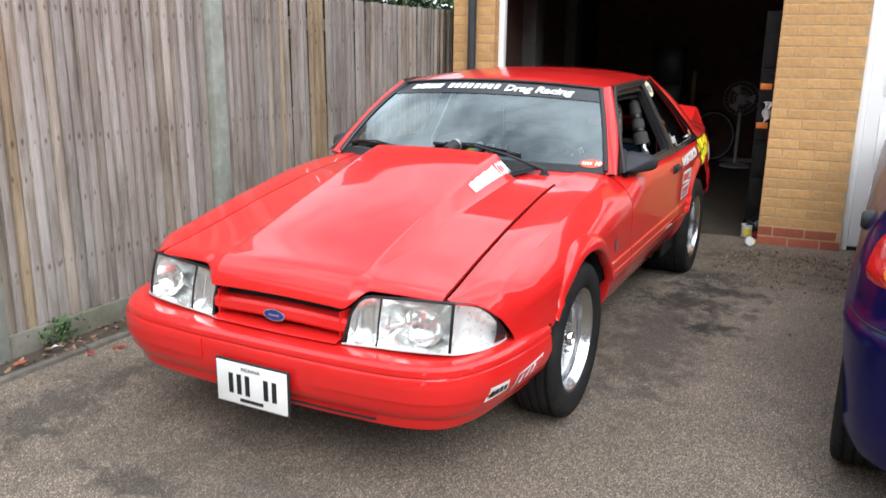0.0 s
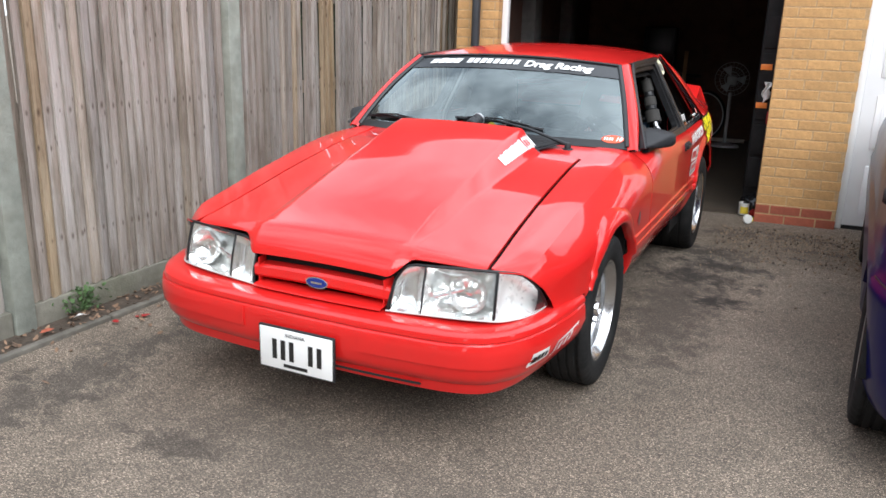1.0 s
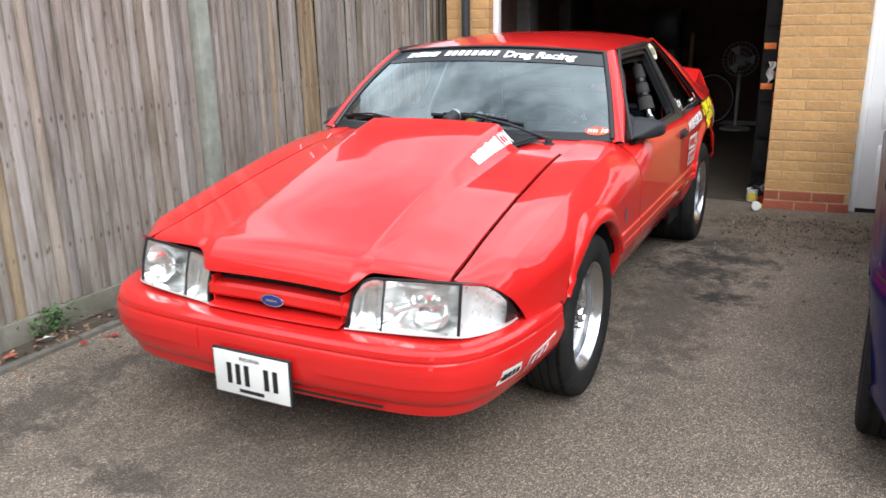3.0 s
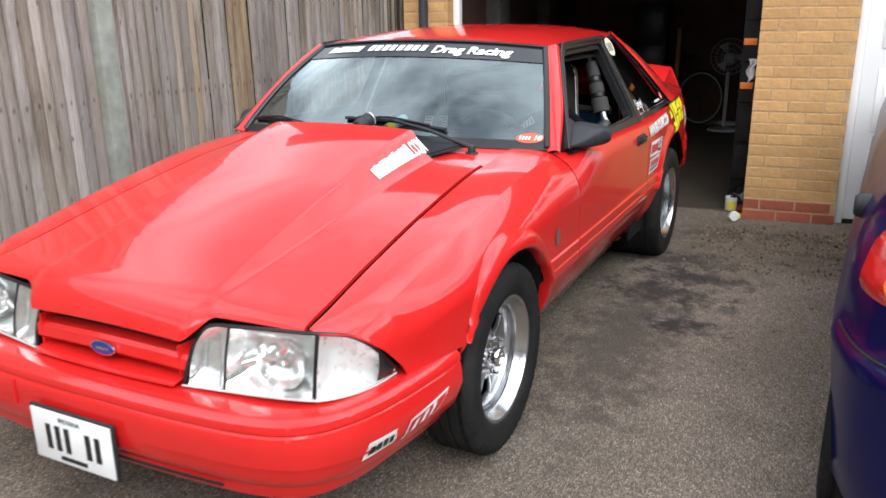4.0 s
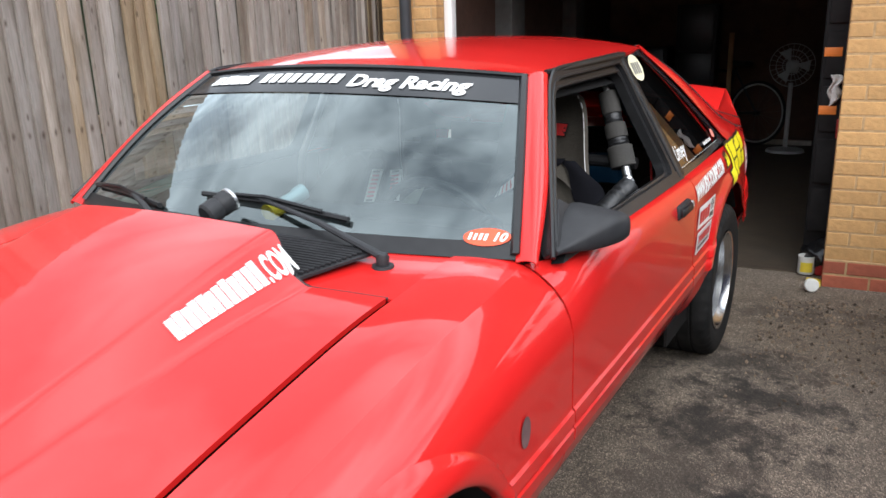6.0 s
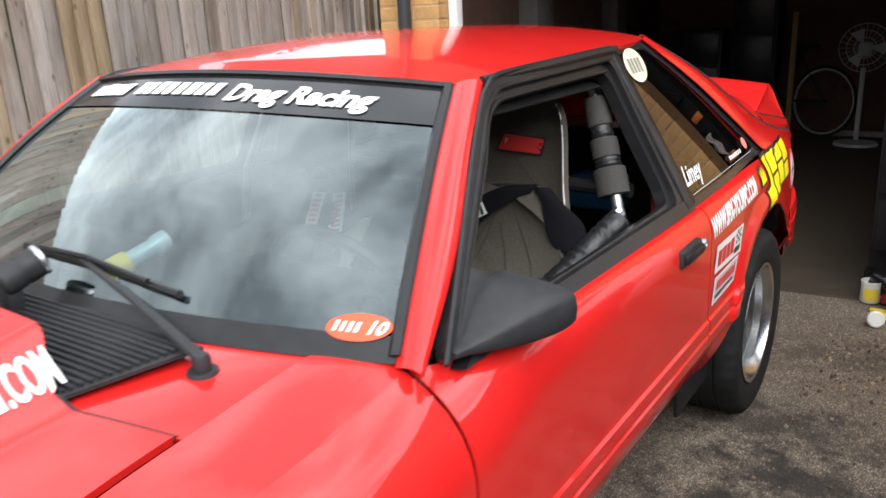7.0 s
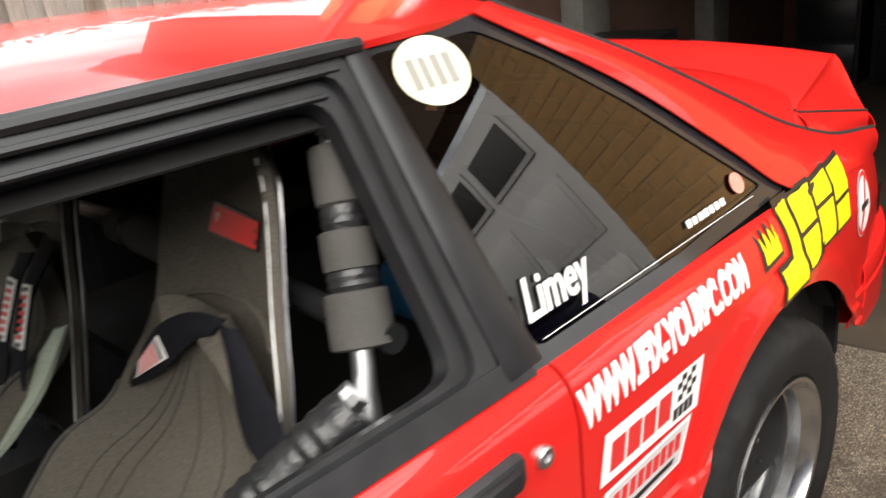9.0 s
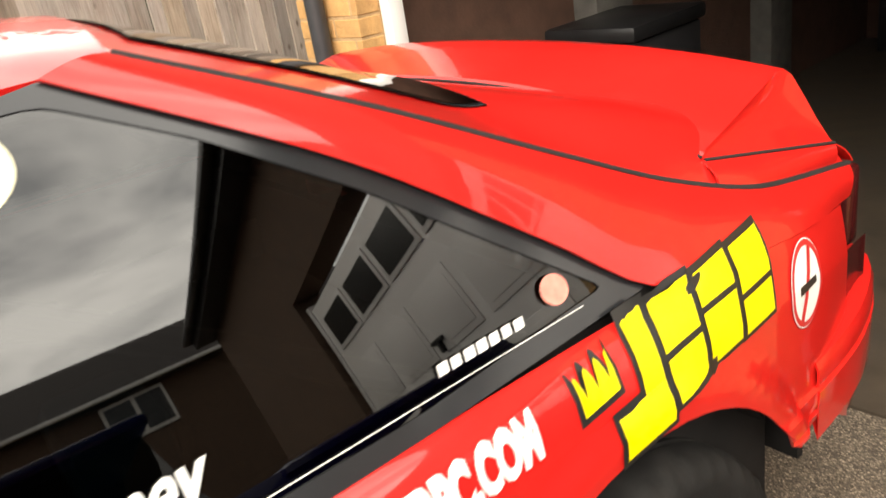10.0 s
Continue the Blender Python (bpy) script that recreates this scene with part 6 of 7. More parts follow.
pad((0.630, 1.470, 0.765), (0.52, 1.27, 0.62), 0.036, TAPE, "tape_wrap", "bar wrapped in black tape")
part("cage_bar", tube([(0.70, 1.62, 0.89), (0.55, 1.33, 0.66), (0.45, 1.0, 0.45)], 0.020, 10), ALLOY_DULL, cage)
part("cage_bar", tube([(-0.70, 1.72, 0.93), (0.0, 1.735, 0.935), (0.70, 1.69, 0.93)], 0.020, 10), BLACK_TRIM, cage)
pad((-0.135, 1.705, 0.945), (-0.075, 1.705, 0.943), 0.036, FOAM)
pad((-0.08, 1.706, 0.943), (-0.05, 1.706, 0.942), 0.034, TAPE, "tape_wrap", "black tape round the padding")
pad((-0.055, 1.706, 0.942), (0.22, 1.705, 0.930), 0.038, FOAM)
part("cage_bar", tube([(0.60, 1.70, 1.20), (0.62, 2.1, 0.95), (0.60, 2.55, 0.62)], 0.020, 10), BLACK_TRIM, cage)
part("blue_box", box((0.16, 0.12, 0.10), (0.50, 1.95, 0.86), 0.02), BLUE_PLASTIC, car, "blue plastic bottle behind the seat")
part("red_wire", tube([(0.735, 1.80, 1.0), (0.72, 1.79, 0.92), (0.735, 1.76, 0.85), (0.72, 1.75, 0.78)], 0.004, 6), RED_PLASTIC, car)
torch = thing("torch", "pale blue torch with yellow end on the dashboard", "torch", look((0.034, 0.700, 0.945), (0.028, 0.640, 0.930)))
part("torch_body", lathe([(0.0004, -0.02), (0.018, -0.02), (0.018, 0.04), (0.023, 0.050), (0.023, 0.075), (0.0004, 0.075)], 20, axis="z"), surf("pale_blue_metal", (0.45, 0.60, 0.66), 0.35, metal=0.3, var=0.06), torch)
part("torch_end", lathe([(0.0004, -0.06), (0.024, -0.06), (0.024, -0.02), (0.0004, -0.02)], 20, axis="z"), YELLOW_LABEL, torch)


# ---- ground ----
def ground_material():
    m = surf("worn_tarmac", (0.205, 0.170, 0.136), 0.85, var=0.25, scale=2.6, bump=0.0, second=(0.125, 0.100, 0.078), amount=0.75, sscale=1.3, spec=0.3)
    n, l = m.node_tree.nodes, m.node_tree.links
    b = n["Principled BSDF"]
    src = b.inputs["Base Color"].links[0].from_socket
    co = n.new("ShaderNodeTexCoord")
    vo = n.new("ShaderNodeTexVoronoi")
    vo.inputs["Scale"].default_value = 290.0
    l.new(co.outputs["Object"], vo.inputs["Vector"])
    sep = n.new("ShaderNodeSeparateColor")
    l.new(vo.outputs["Color"], sep.inputs[0])
    rc = n.new("ShaderNodeValToRGB")
    rc.color_ramp.elements[0].position, rc.color_ramp.elements[0].color = 0.0, (0.38, 0.375, 0.37, 1)
    rc.color_ramp.elements[1].position, rc.color_ramp.elements[1].color = 1.0, (3.0, 2.9, 2.75, 1)
    e = rc.color_ramp.elements.new(0.55)
    e.color = (0.80, 0.79, 0.77, 1)
    e = rc.color_ramp.elements.new(0.86)
    e.color = (1.45, 1.42, 1.38, 1)
    l.new(sep.outputs[0], rc.inputs[0])
    mx = n.new("ShaderNodeMix")
    mx.data_type, mx.blend_type = "RGBA", "MULTIPLY"
    mx.inputs[0].default_value = 1.0
    l.new(src, mx.inputs[6])
    l.new(rc.outputs[0], mx.inputs[7])
    col = mx.outputs[2]
    # oil drips beside the car: centre, radius, strength
    geo = n.new("ShaderNodeNewGeometry")
    warp = n.new("ShaderNodeTexNoise")
    warp.inputs["Scale"].default_value, warp.inputs["Detail"].default_value, warp.inputs["Roughness"].default_value = 9.0, 10.0, 0.72
    l.new(geo.outputs["Position"], warp.inputs["Vector"])
    # brown silt washed up by the garage, then darker bands, then the oil
    # the bands lie before the nose, along the flank and by the kerb
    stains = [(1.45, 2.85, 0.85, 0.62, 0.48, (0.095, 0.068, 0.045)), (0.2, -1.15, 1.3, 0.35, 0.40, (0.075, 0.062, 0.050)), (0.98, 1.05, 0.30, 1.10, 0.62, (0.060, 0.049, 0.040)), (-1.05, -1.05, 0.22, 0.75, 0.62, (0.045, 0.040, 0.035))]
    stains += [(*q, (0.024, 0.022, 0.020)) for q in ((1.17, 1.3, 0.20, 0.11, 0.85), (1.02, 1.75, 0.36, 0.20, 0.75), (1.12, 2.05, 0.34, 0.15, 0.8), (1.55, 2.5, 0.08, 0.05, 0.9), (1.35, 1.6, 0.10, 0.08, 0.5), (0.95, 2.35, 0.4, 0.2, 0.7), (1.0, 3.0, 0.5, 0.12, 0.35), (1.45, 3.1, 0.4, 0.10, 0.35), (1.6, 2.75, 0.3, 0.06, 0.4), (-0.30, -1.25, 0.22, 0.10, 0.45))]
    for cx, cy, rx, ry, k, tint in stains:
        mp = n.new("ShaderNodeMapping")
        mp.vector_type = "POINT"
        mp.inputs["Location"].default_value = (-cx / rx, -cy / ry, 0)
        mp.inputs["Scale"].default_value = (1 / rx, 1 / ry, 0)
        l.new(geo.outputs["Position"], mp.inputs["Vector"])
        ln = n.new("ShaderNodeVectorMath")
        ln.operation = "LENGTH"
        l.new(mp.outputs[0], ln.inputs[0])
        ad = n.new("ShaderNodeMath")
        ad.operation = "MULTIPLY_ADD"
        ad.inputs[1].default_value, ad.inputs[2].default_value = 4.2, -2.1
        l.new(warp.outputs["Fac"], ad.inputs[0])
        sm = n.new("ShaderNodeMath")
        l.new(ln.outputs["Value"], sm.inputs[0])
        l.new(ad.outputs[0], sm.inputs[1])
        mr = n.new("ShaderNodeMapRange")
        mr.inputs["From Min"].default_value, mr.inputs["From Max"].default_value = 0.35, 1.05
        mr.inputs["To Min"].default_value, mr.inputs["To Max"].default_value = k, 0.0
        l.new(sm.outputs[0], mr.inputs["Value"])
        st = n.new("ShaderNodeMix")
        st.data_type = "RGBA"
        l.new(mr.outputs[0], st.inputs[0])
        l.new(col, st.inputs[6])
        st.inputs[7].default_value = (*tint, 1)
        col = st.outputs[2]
    l.new(col, b.inputs["Base Color"])
    bp = n.new("ShaderNodeBump")
    bp.inputs["Strength"].default_value, bp.inputs["Distance"].default_value = 0.8, 0.004
    l.new(vo.outputs["Distance"], bp.inputs["Height"])
    l.new(bp.outputs[0], b.inputs["Normal"])
    return m


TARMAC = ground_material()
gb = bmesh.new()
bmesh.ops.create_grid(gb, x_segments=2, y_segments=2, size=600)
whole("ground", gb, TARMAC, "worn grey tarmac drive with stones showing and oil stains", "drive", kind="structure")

random.seed(21)
grit = bmesh.new()
for _ in range(1900):
    gx, gy = random.uniform(0.98, 2.3), 3.25 - abs(random.gauss(0, 0.55))
    r = random.choice((0.003, 0.004, 0.005, 0.006, 0.008, 0.011))
    m = pose(gx, gy + 0.085 * (gx - 1.0), r * 0.4, random.uniform(0, 360), random.uniform(0, 360), random.uniform(0, 360)) @ Matrix.Diagonal((1.0, random.uniform(0.6, 1.0), random.uniform(0.5, 0.8), 1))
    pts = [grit.verts.new(m @ (Vector(q) * r)) for q in ((1, 0, 0), (-1, 0, 0), (0, 1, 0), (0, -1, 0), (0, 0, 1), (0, 0, -1))]
    for a, b, c in ((0, 2, 4), (2, 1, 4), (1, 3, 4), (3, 0, 4), (2, 0, 5), (1, 2, 5), (3, 1, 5), (0, 3, 5)):
        grit.faces.new((pts[a], pts[b], pts[c]))
whole("grit", grit, surf("brown_grit", (0.17, 0.125, 0.085), 0.9, var=0.2, scale=60, island=0.8), "loose brown grit on the drive before the garage", "grit", kind="stuff", angle=10)

# ---- garage: u along the front wall, v into it ----
WALL_V = 3.43
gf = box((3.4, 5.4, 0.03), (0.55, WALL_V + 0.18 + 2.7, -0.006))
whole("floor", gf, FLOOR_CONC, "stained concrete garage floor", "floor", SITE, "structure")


def brickwork(name, u0, u1, v0, v1, top, label, plinth=True):
    """A wall of bricks on a mortar core, front face at v0; the first two courses are red."""
    core = thing(name, label, "wall", SITE, kind="structure")
    part("mortar_core", box((u1 - u0 - 0.006, v1 - v0 - 0.002, top), ((u0 + u1) / 2, (v0 + v1) / 2 + 0.001, top / 2)), MORTAR, core)
    if plinth:
        part("mortar_core", box((u1 - u0 - 0.006, 0.04, 0.147), ((u0 + u1) / 2, v0 + 0.003, 0.0735)), MORTAR, core)
    bl, bh, jt = 0.215, 0.065, 0.010
    cache = {}
    course = 0
    z = 0.0
    while z + bh < top:
        shift = 0.0 if course % 2 == 0 else -0.1125
        u = u0 + shift
        red = plinth and course < 2
        while u < u1 - 0.02:
            a, b = max(u, u0), min(u + bl, u1)
            if b - a > 0.03:
                key = (round(b - a, 3), red)
                if key not in cache:
                    cache[key] = [make("brick", box((b - a, 0.10, bh), (0, 0, 0), 0.0025, seg=1), BRICK_RED if red else BRICK_BUFF) for _ in range(1)]
                me = random.choice(cache[key])
                share("brick", me, core, pose((a + b) / 2, v0 + 0.05 + random.uniform(-0.0010, 0.0010) - (0.02 if red else 0), z + bh / 2 + random.uniform(-0.001, 0.001), 0, 0, random.uniform(-0.3, 0.3)))
            u += bl + jt
        z += bh + jt
        course += 1
    return core


GAR_L, GAR_R, PIER_R = -0.73, 1.485, 2.07
brickwork("wall_pier", GAR_R, PIER_R, WALL_V, WALL_V + 0.215, 2.3, "buff brick pier between garage doors with red brick base")
brickwork("wall_left", -1.10, GAR_L, WALL_V, WALL_V + 0.215, 2.3, "buff brick wall beside the open garage")
whole("wall_above", box((9.35, 0.22, 0.9), (2.075, WALL_V + 0.11, 2.75)), BRICK_DARK, "brown brick wall above the garage doors", "wall", SITE, "structure")
eaves = thing("roof_eaves", "dark tiled roof edge with grey fascia over the garages", "roof", SITE, kind="structure")
part("soffit", box((9.6, 0.22, 0.03), (2.075, WALL_V - 0.09, 3.185)), GREY_PIPE, eaves)
part("fascia", box((9.6, 0.03, 0.17), (2.075, WALL_V - 0.185, 3.255), 0.003), GREY_PIPE, eaves)
part("gutter", box((9.6, 0.10, 0.08), (2.075, WALL_V - 0.252, 3.29), 0.03), BLACK_VINYL, eaves)
tiles = bmesh.new()
slab([(-2.75, WALL_V - 0.22, 3.345), (-2.75, WALL_V + 2.6, 4.75), (-2.75, WALL_V + 2.6, 4.67), (-2.75, WALL_V - 0.22, 3.26)], (9.65, 0, 0), tiles)
part("roof", tiles, surf("garage_roof_tile", (0.07, 0.05, 0.045), 0.9, var=0.3, scale=12), eaves)
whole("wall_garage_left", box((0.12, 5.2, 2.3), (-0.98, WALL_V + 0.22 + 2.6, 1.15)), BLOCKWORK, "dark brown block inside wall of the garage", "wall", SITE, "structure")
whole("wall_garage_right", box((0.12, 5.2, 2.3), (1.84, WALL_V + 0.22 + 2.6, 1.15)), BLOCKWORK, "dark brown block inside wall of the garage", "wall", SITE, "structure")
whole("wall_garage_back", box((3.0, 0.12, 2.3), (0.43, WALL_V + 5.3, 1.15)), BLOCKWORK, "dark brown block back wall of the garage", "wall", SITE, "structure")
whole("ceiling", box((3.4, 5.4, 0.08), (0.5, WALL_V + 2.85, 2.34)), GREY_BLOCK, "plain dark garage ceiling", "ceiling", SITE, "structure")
for i, (pu, pv) in enumerate(((-0.85, WALL_V + 1.6), (-0.85, WALL_V + 3.4))):
    whole("wall_pillar", box((0.14, 0.30, 2.29), (pu, pv, 1.15), 0.006), GREY_BLOCK, "grey concrete block pillar on the garage wall", "pillar", SITE, "structure")
# door frame and drain pipe by the opening
whole("door_frame", box((0.05, 0.07, 2.25), (-0.705, WALL_V + 0.14, 1.125), 0.004), WHITE_DOOR, "white painted garage door frame post", "door frame", SITE, "structure")
pipe = thing("drain_pipe", "dark grey plastic drain pipe on the brick wall", "drain pipe", SITE)
part("pipe", tube([(-0.915, WALL_V - 0.045, z) for z in (0.02, 1.2, 2.6)], 0.036, 16), GREY_PIPE, pipe)
for z in (0.5, 1.9):
    part("bracket", box((0.11, 0.03, 0.03), (-0.915, WALL_V - 0.015, z), 0.004), GREY_PIPE, pipe)

# closed white door of the next bay
door = thing("garage_door", "closed white panelled up-and-over garage door", "garage door", SITE)
D0, D1 = 2.125, 4.40
part("door_leaf", box((D1 - D0, 0.03, 2.12), ((D0 + D1) / 2, WALL_V + 0.075, 0.02 + 1.07), 0.004), WHITE_DOOR, door)
for r in range(3):
    for c in range(4):
        w = (D1 - D0 - 0.10) / 4
        uc, zc = D0 + 0.05 + w * (c + 0.5), 0.30 + 0.53 * r
        pb = box((w - 0.09, 0.012, 0.40), (uc, WALL_V + 0.058, zc), 0.005)
        box((w - 0.17, 0.012, 0.32), (uc, WALL_V + 0.054, zc), 0.005, pb)
        part("panel", pb, WHITE_DOOR, door)
for c in range(4):
    w4 = (D1 - D0 - 0.14) / 4
    uc = D0 + 0.07 + w4 * (c + 0.5)
    wn_ = part("window", box((w4 - 0.05, 0.014, 0.33), (uc, WALL_V + 0.054, 1.88), 0.004), WHITE_DOOR, door)
    part("pane", box((w4 - 0.12, 0.004, 0.26), (uc, WALL_V + 0.046, 1.88)), BLACK_VINYL, wn_)
part("weather_strip", box((D1 - D0, 0.03, 0.03), ((D0 + D1) / 2, WALL_V + 0.07, 0.015)), BLACK_TRIM, door)
hd = box((0.13, 0.03, 0.03), (3.2, WALL_V + 0.040, 1.25), 0.008)
box((0.035, 0.03, 0.09), (3.2, WALL_V + 0.043, 1.215), 0.008, hd)
part("handle", hd, BLACK_PLASTIC, door, "black T-shaped door handle")
whole("door_frame", box((0.05, 0.10, 2.2), (2.098, WALL_V + 0.10, 1.10), 0.004), WHITE_DOOR, "white painted garage door frame post", "door frame", SITE, "structure")
whole("door_frame", box((0.05, 0.10, 2.2), (4.43, WALL_V + 0.10, 1.10), 0.004), WHITE_DOOR, "white painted garage door frame post", "door frame", SITE, "structure")
whole("wall_right", box((2.3, 0.22, 2.3), (5.62, WALL_V + 0.11, 1.15)), BRICK_DARK, "plain brown brick wall past the closed garage", "wall", SITE, "structure")

# ---- fence ----
FX = -1.655
fence = thing("fence", "weathered grey-brown closeboard fence on concrete posts", "fence")
random.seed(5)


def board_mesh(w):
    bm = bmesh.new()
    ws, hs = lin(-w / 2, w / 2, 3), [0.0, 0.35, 0.8, 1.25, 1.66]
    th = (0.032, 0.021, 0.006)
    rows = {}
    for side in (0, 1):
        for i, x in enumerate(ws):
            for j, h in enumerate(hs):
                bow = 0.004 * math.sin(h * 2.1 + w * 90)
                under = 0.010 if not side and not i else 0.0
                rows[side, i, j] = bm.verts.new(((th[i] if side else 0.0) + bow, x + under + 0.0015 * math.sin(h * 5 + w * 40), h))
    for i in range(2):
        for j in range(4):
            bm.faces.new((rows[1, i, j], rows[1, i + 1, j], rows[1, i + 1, j + 1], rows[1, i, j + 1]))
            bm.faces.new((rows[0, i, j], rows[0, i, j + 1], rows[0, i + 1, j + 1], rows[0, i + 1, j]))
    for j in range(4):
        bm.faces.new((rows[0, 0, j], rows[1, 0, j], rows[1, 0, j + 1], rows[0, 0, j + 1]))
        bm.faces.new((rows[1, 2, j], rows[0, 2, j], rows[0, 2, j + 1], rows[1, 2, j + 1]))
    for i in range(2):
        bm.faces.new((rows[0, i, 4], rows[1, i, 4], rows[1, i + 1, 4], rows[0, i + 1, 4]))
    return make("board", bm, WOOD_FENCE, 25)


BOARDS = [board_mesh(w) for w in (0.082, 0.087, 0.092, 0.096)]
POSTS = [-4.28, -2.56, -0.84, 0.68, 4.10, 5.90]
for py in POSTS:
    pb = box((0.10, 0.105, 1.77), (FX + 0.003, py, 0.885), 0.008)
    part("post", pb, POST_CONC, fence, "weathered concrete post")
edges = [-6.0] + POSTS + [7.6]
for k in range(len(edges) - 1):
    a, b = edges[k] + (0.055 if k else 0), edges[k + 1] - (0.055 if k + 2 < len(edges) else 0)
    part("gravel_board", box((0.05, b - a, 0.16), (FX + 0.012, (a + b) / 2, 0.045), 0.006), CONCRETE, fence, "mossy concrete gravel board")
    y = a + 0.03
    while y < b - 0.006:
        share("board", random.choice(BOARDS), fence, pose(FX - 0.012 + random.uniform(-0.003, 0.003), y, 0.125 + random.uniform(-0.006, 0.006), random.uniform(-0.35, 0.35), random.uniform(-0.4, 0.4), random.uniform(3.5, 7.5)))
        y += random.uniform(0.056, 0.072)
    for z in (0.4, 1.0, 1.6):
        part("rail", box((0.04, b - a, 0.08), (FX - 0.045, (a + b) / 2, z)), WOOD_FENCE, fence)

# ---- edge of the drive: earth strip, kerb, leaves, weed ----
whole("verge", box((0.15, 9.4, 0.02), (FX + 0.11, -1.3, 0.004)), SOIL, "strip of dark earth along the fence", "verge", kind="structure")
random.seed(8)
KERB = surf("dull_kerb_concrete", (0.13, 0.118, 0.098), 0.95, var=0.25, scale=14, bump=0.4, bscale=90, second=(0.10, 0.09, 0.07), amount=0.8, sscale=5)
kerb = thing("kerb", "narrow flush concrete kerb beside the fence", "kerb", kind="structure")
y = -6.0
while y < 3.2:
    part("kerb_stone", box((0.045, 0.905, 0.05), (FX + 0.205 + random.uniform(-0.003, 0.003), y + 0.455, -0.004), 0.006), KERB, kerb)
    y += 0.915


def leaf_blades(n, where, size, bm=None, tilt=0.6):
    bm = bm or bmesh.new()
    for _ in range(n):
        p = where()
        m = Matrix.Translation(p) @ Euler((random.uniform(-tilt, tilt), random.uniform(-tilt, tilt), random.uniform(0, 6.28))).to_matrix().to_4x4()
        l, w = size * random.uniform(0.6, 1.3), size * random.uniform(0.3, 0.6)
        c = random.uniform(-0.25, 0.25) * l
        pts = [(-l / 2, 0, 0), (-l / 6, -w / 2, c * 0.4), (l / 4, -w / 2.4, c * 0.4), (l / 2, 0, 0), (l / 4, w / 2.4, c * 0.5), (-l / 6, w / 2, c * 0.5)]
        vs_ = [bm.verts.new(m @ Vector(q)) for q in pts]
        mid = bm.verts.new(m @ Vector((0.05 * l, 0, c)))
        for i in range(6):
            bm.faces.new((vs_[i], vs_[(i + 1) % 6], mid))
    return bm


lt = leaf_blades(900, lambda: Vector((FX + random.uniform(0.03, 0.20), random.uniform(-4.5, 2.5), random.uniform(0.016, 0.03))), 0.030)
leaf_blades(60, lambda: Vector((FX + 0.2 + abs(random.gauss(0, 0.16)), random.uniform(-3.5, 0.6), 0.010)), 0.035, lt)
whole("leaf_litter", lt, LEAF_DRY, "dry brown leaves along the fence foot", "leaves", kind="stuff")
for lx, ly, nm, mat in ((-1.50, -0.82, "orange leaf", LEAF_RUST), (-1.52, -0.62, "white scrap", WHITE_CLOTH), (-1.33, -0.42, "red leaf", RED_PLASTIC), (-1.37, -0.55, "red leaf", RED_PLASTIC)):
    lb = leaf_blades(1, lambda: Vector((lx, ly, 0.035 if lx < -1.45 else 0.014)), 0.085, None, 0.25)
    whole("fallen_leaf", lb, mat, "single large %s lying by the kerb" % nm, "leaf", kind="", group="fallen leaves")
weed = thing("weed", "small green weed at the foot of the fence", "weed", pose(-1.60, -0.53, 0.012))
wb = bmesh.new()
for k in range(16):
    a = random.uniform(0, 6.28)
    r, h = random.uniform(0.03, 0.10), random.uniform(0.04, 0.13)
    tube([(0, 0, 0), (0.3 * r * math.cos(a), 0.5 * r * math.sin(a), h * 0.7), (0.6 * r * math.cos(a), r * math.sin(a), h)], 0.0018, 4, False, wb)
part("stems", wb, LEAF_GREEN, weed)
part("leaves", leaf_blades(150, lambda: Vector((random.gauss(0, 0.025), random.gauss(0, 0.065), random.uniform(0.02, 0.135))), 0.030, None, 0.9), LEAF_GREEN, weed)

# hedge behind the fence
hb_ = leaf_blades(5200, lambda: Vector((random.uniform(-4.6, -3.4), random.uniform(1.5, 8.5), 1.2 + 1.15 * random.random() ** 0.7 + 0.12 * math.sin(random.uniform(0, 6)))), 0.13, None, 1.2)
whole("hedge", hb_, HEDGE, "dense green hedge behind the fence", "hedge", kind="stuff")
whole("hedge_core", box((0.9, 6.6, 2.0), (-4.0, 5.0, 1.0)), surf("hedge_shade", (0.02, 0.03, 0.012), 1.0), "dark inside of the hedge", "hedge", kind="stuff")

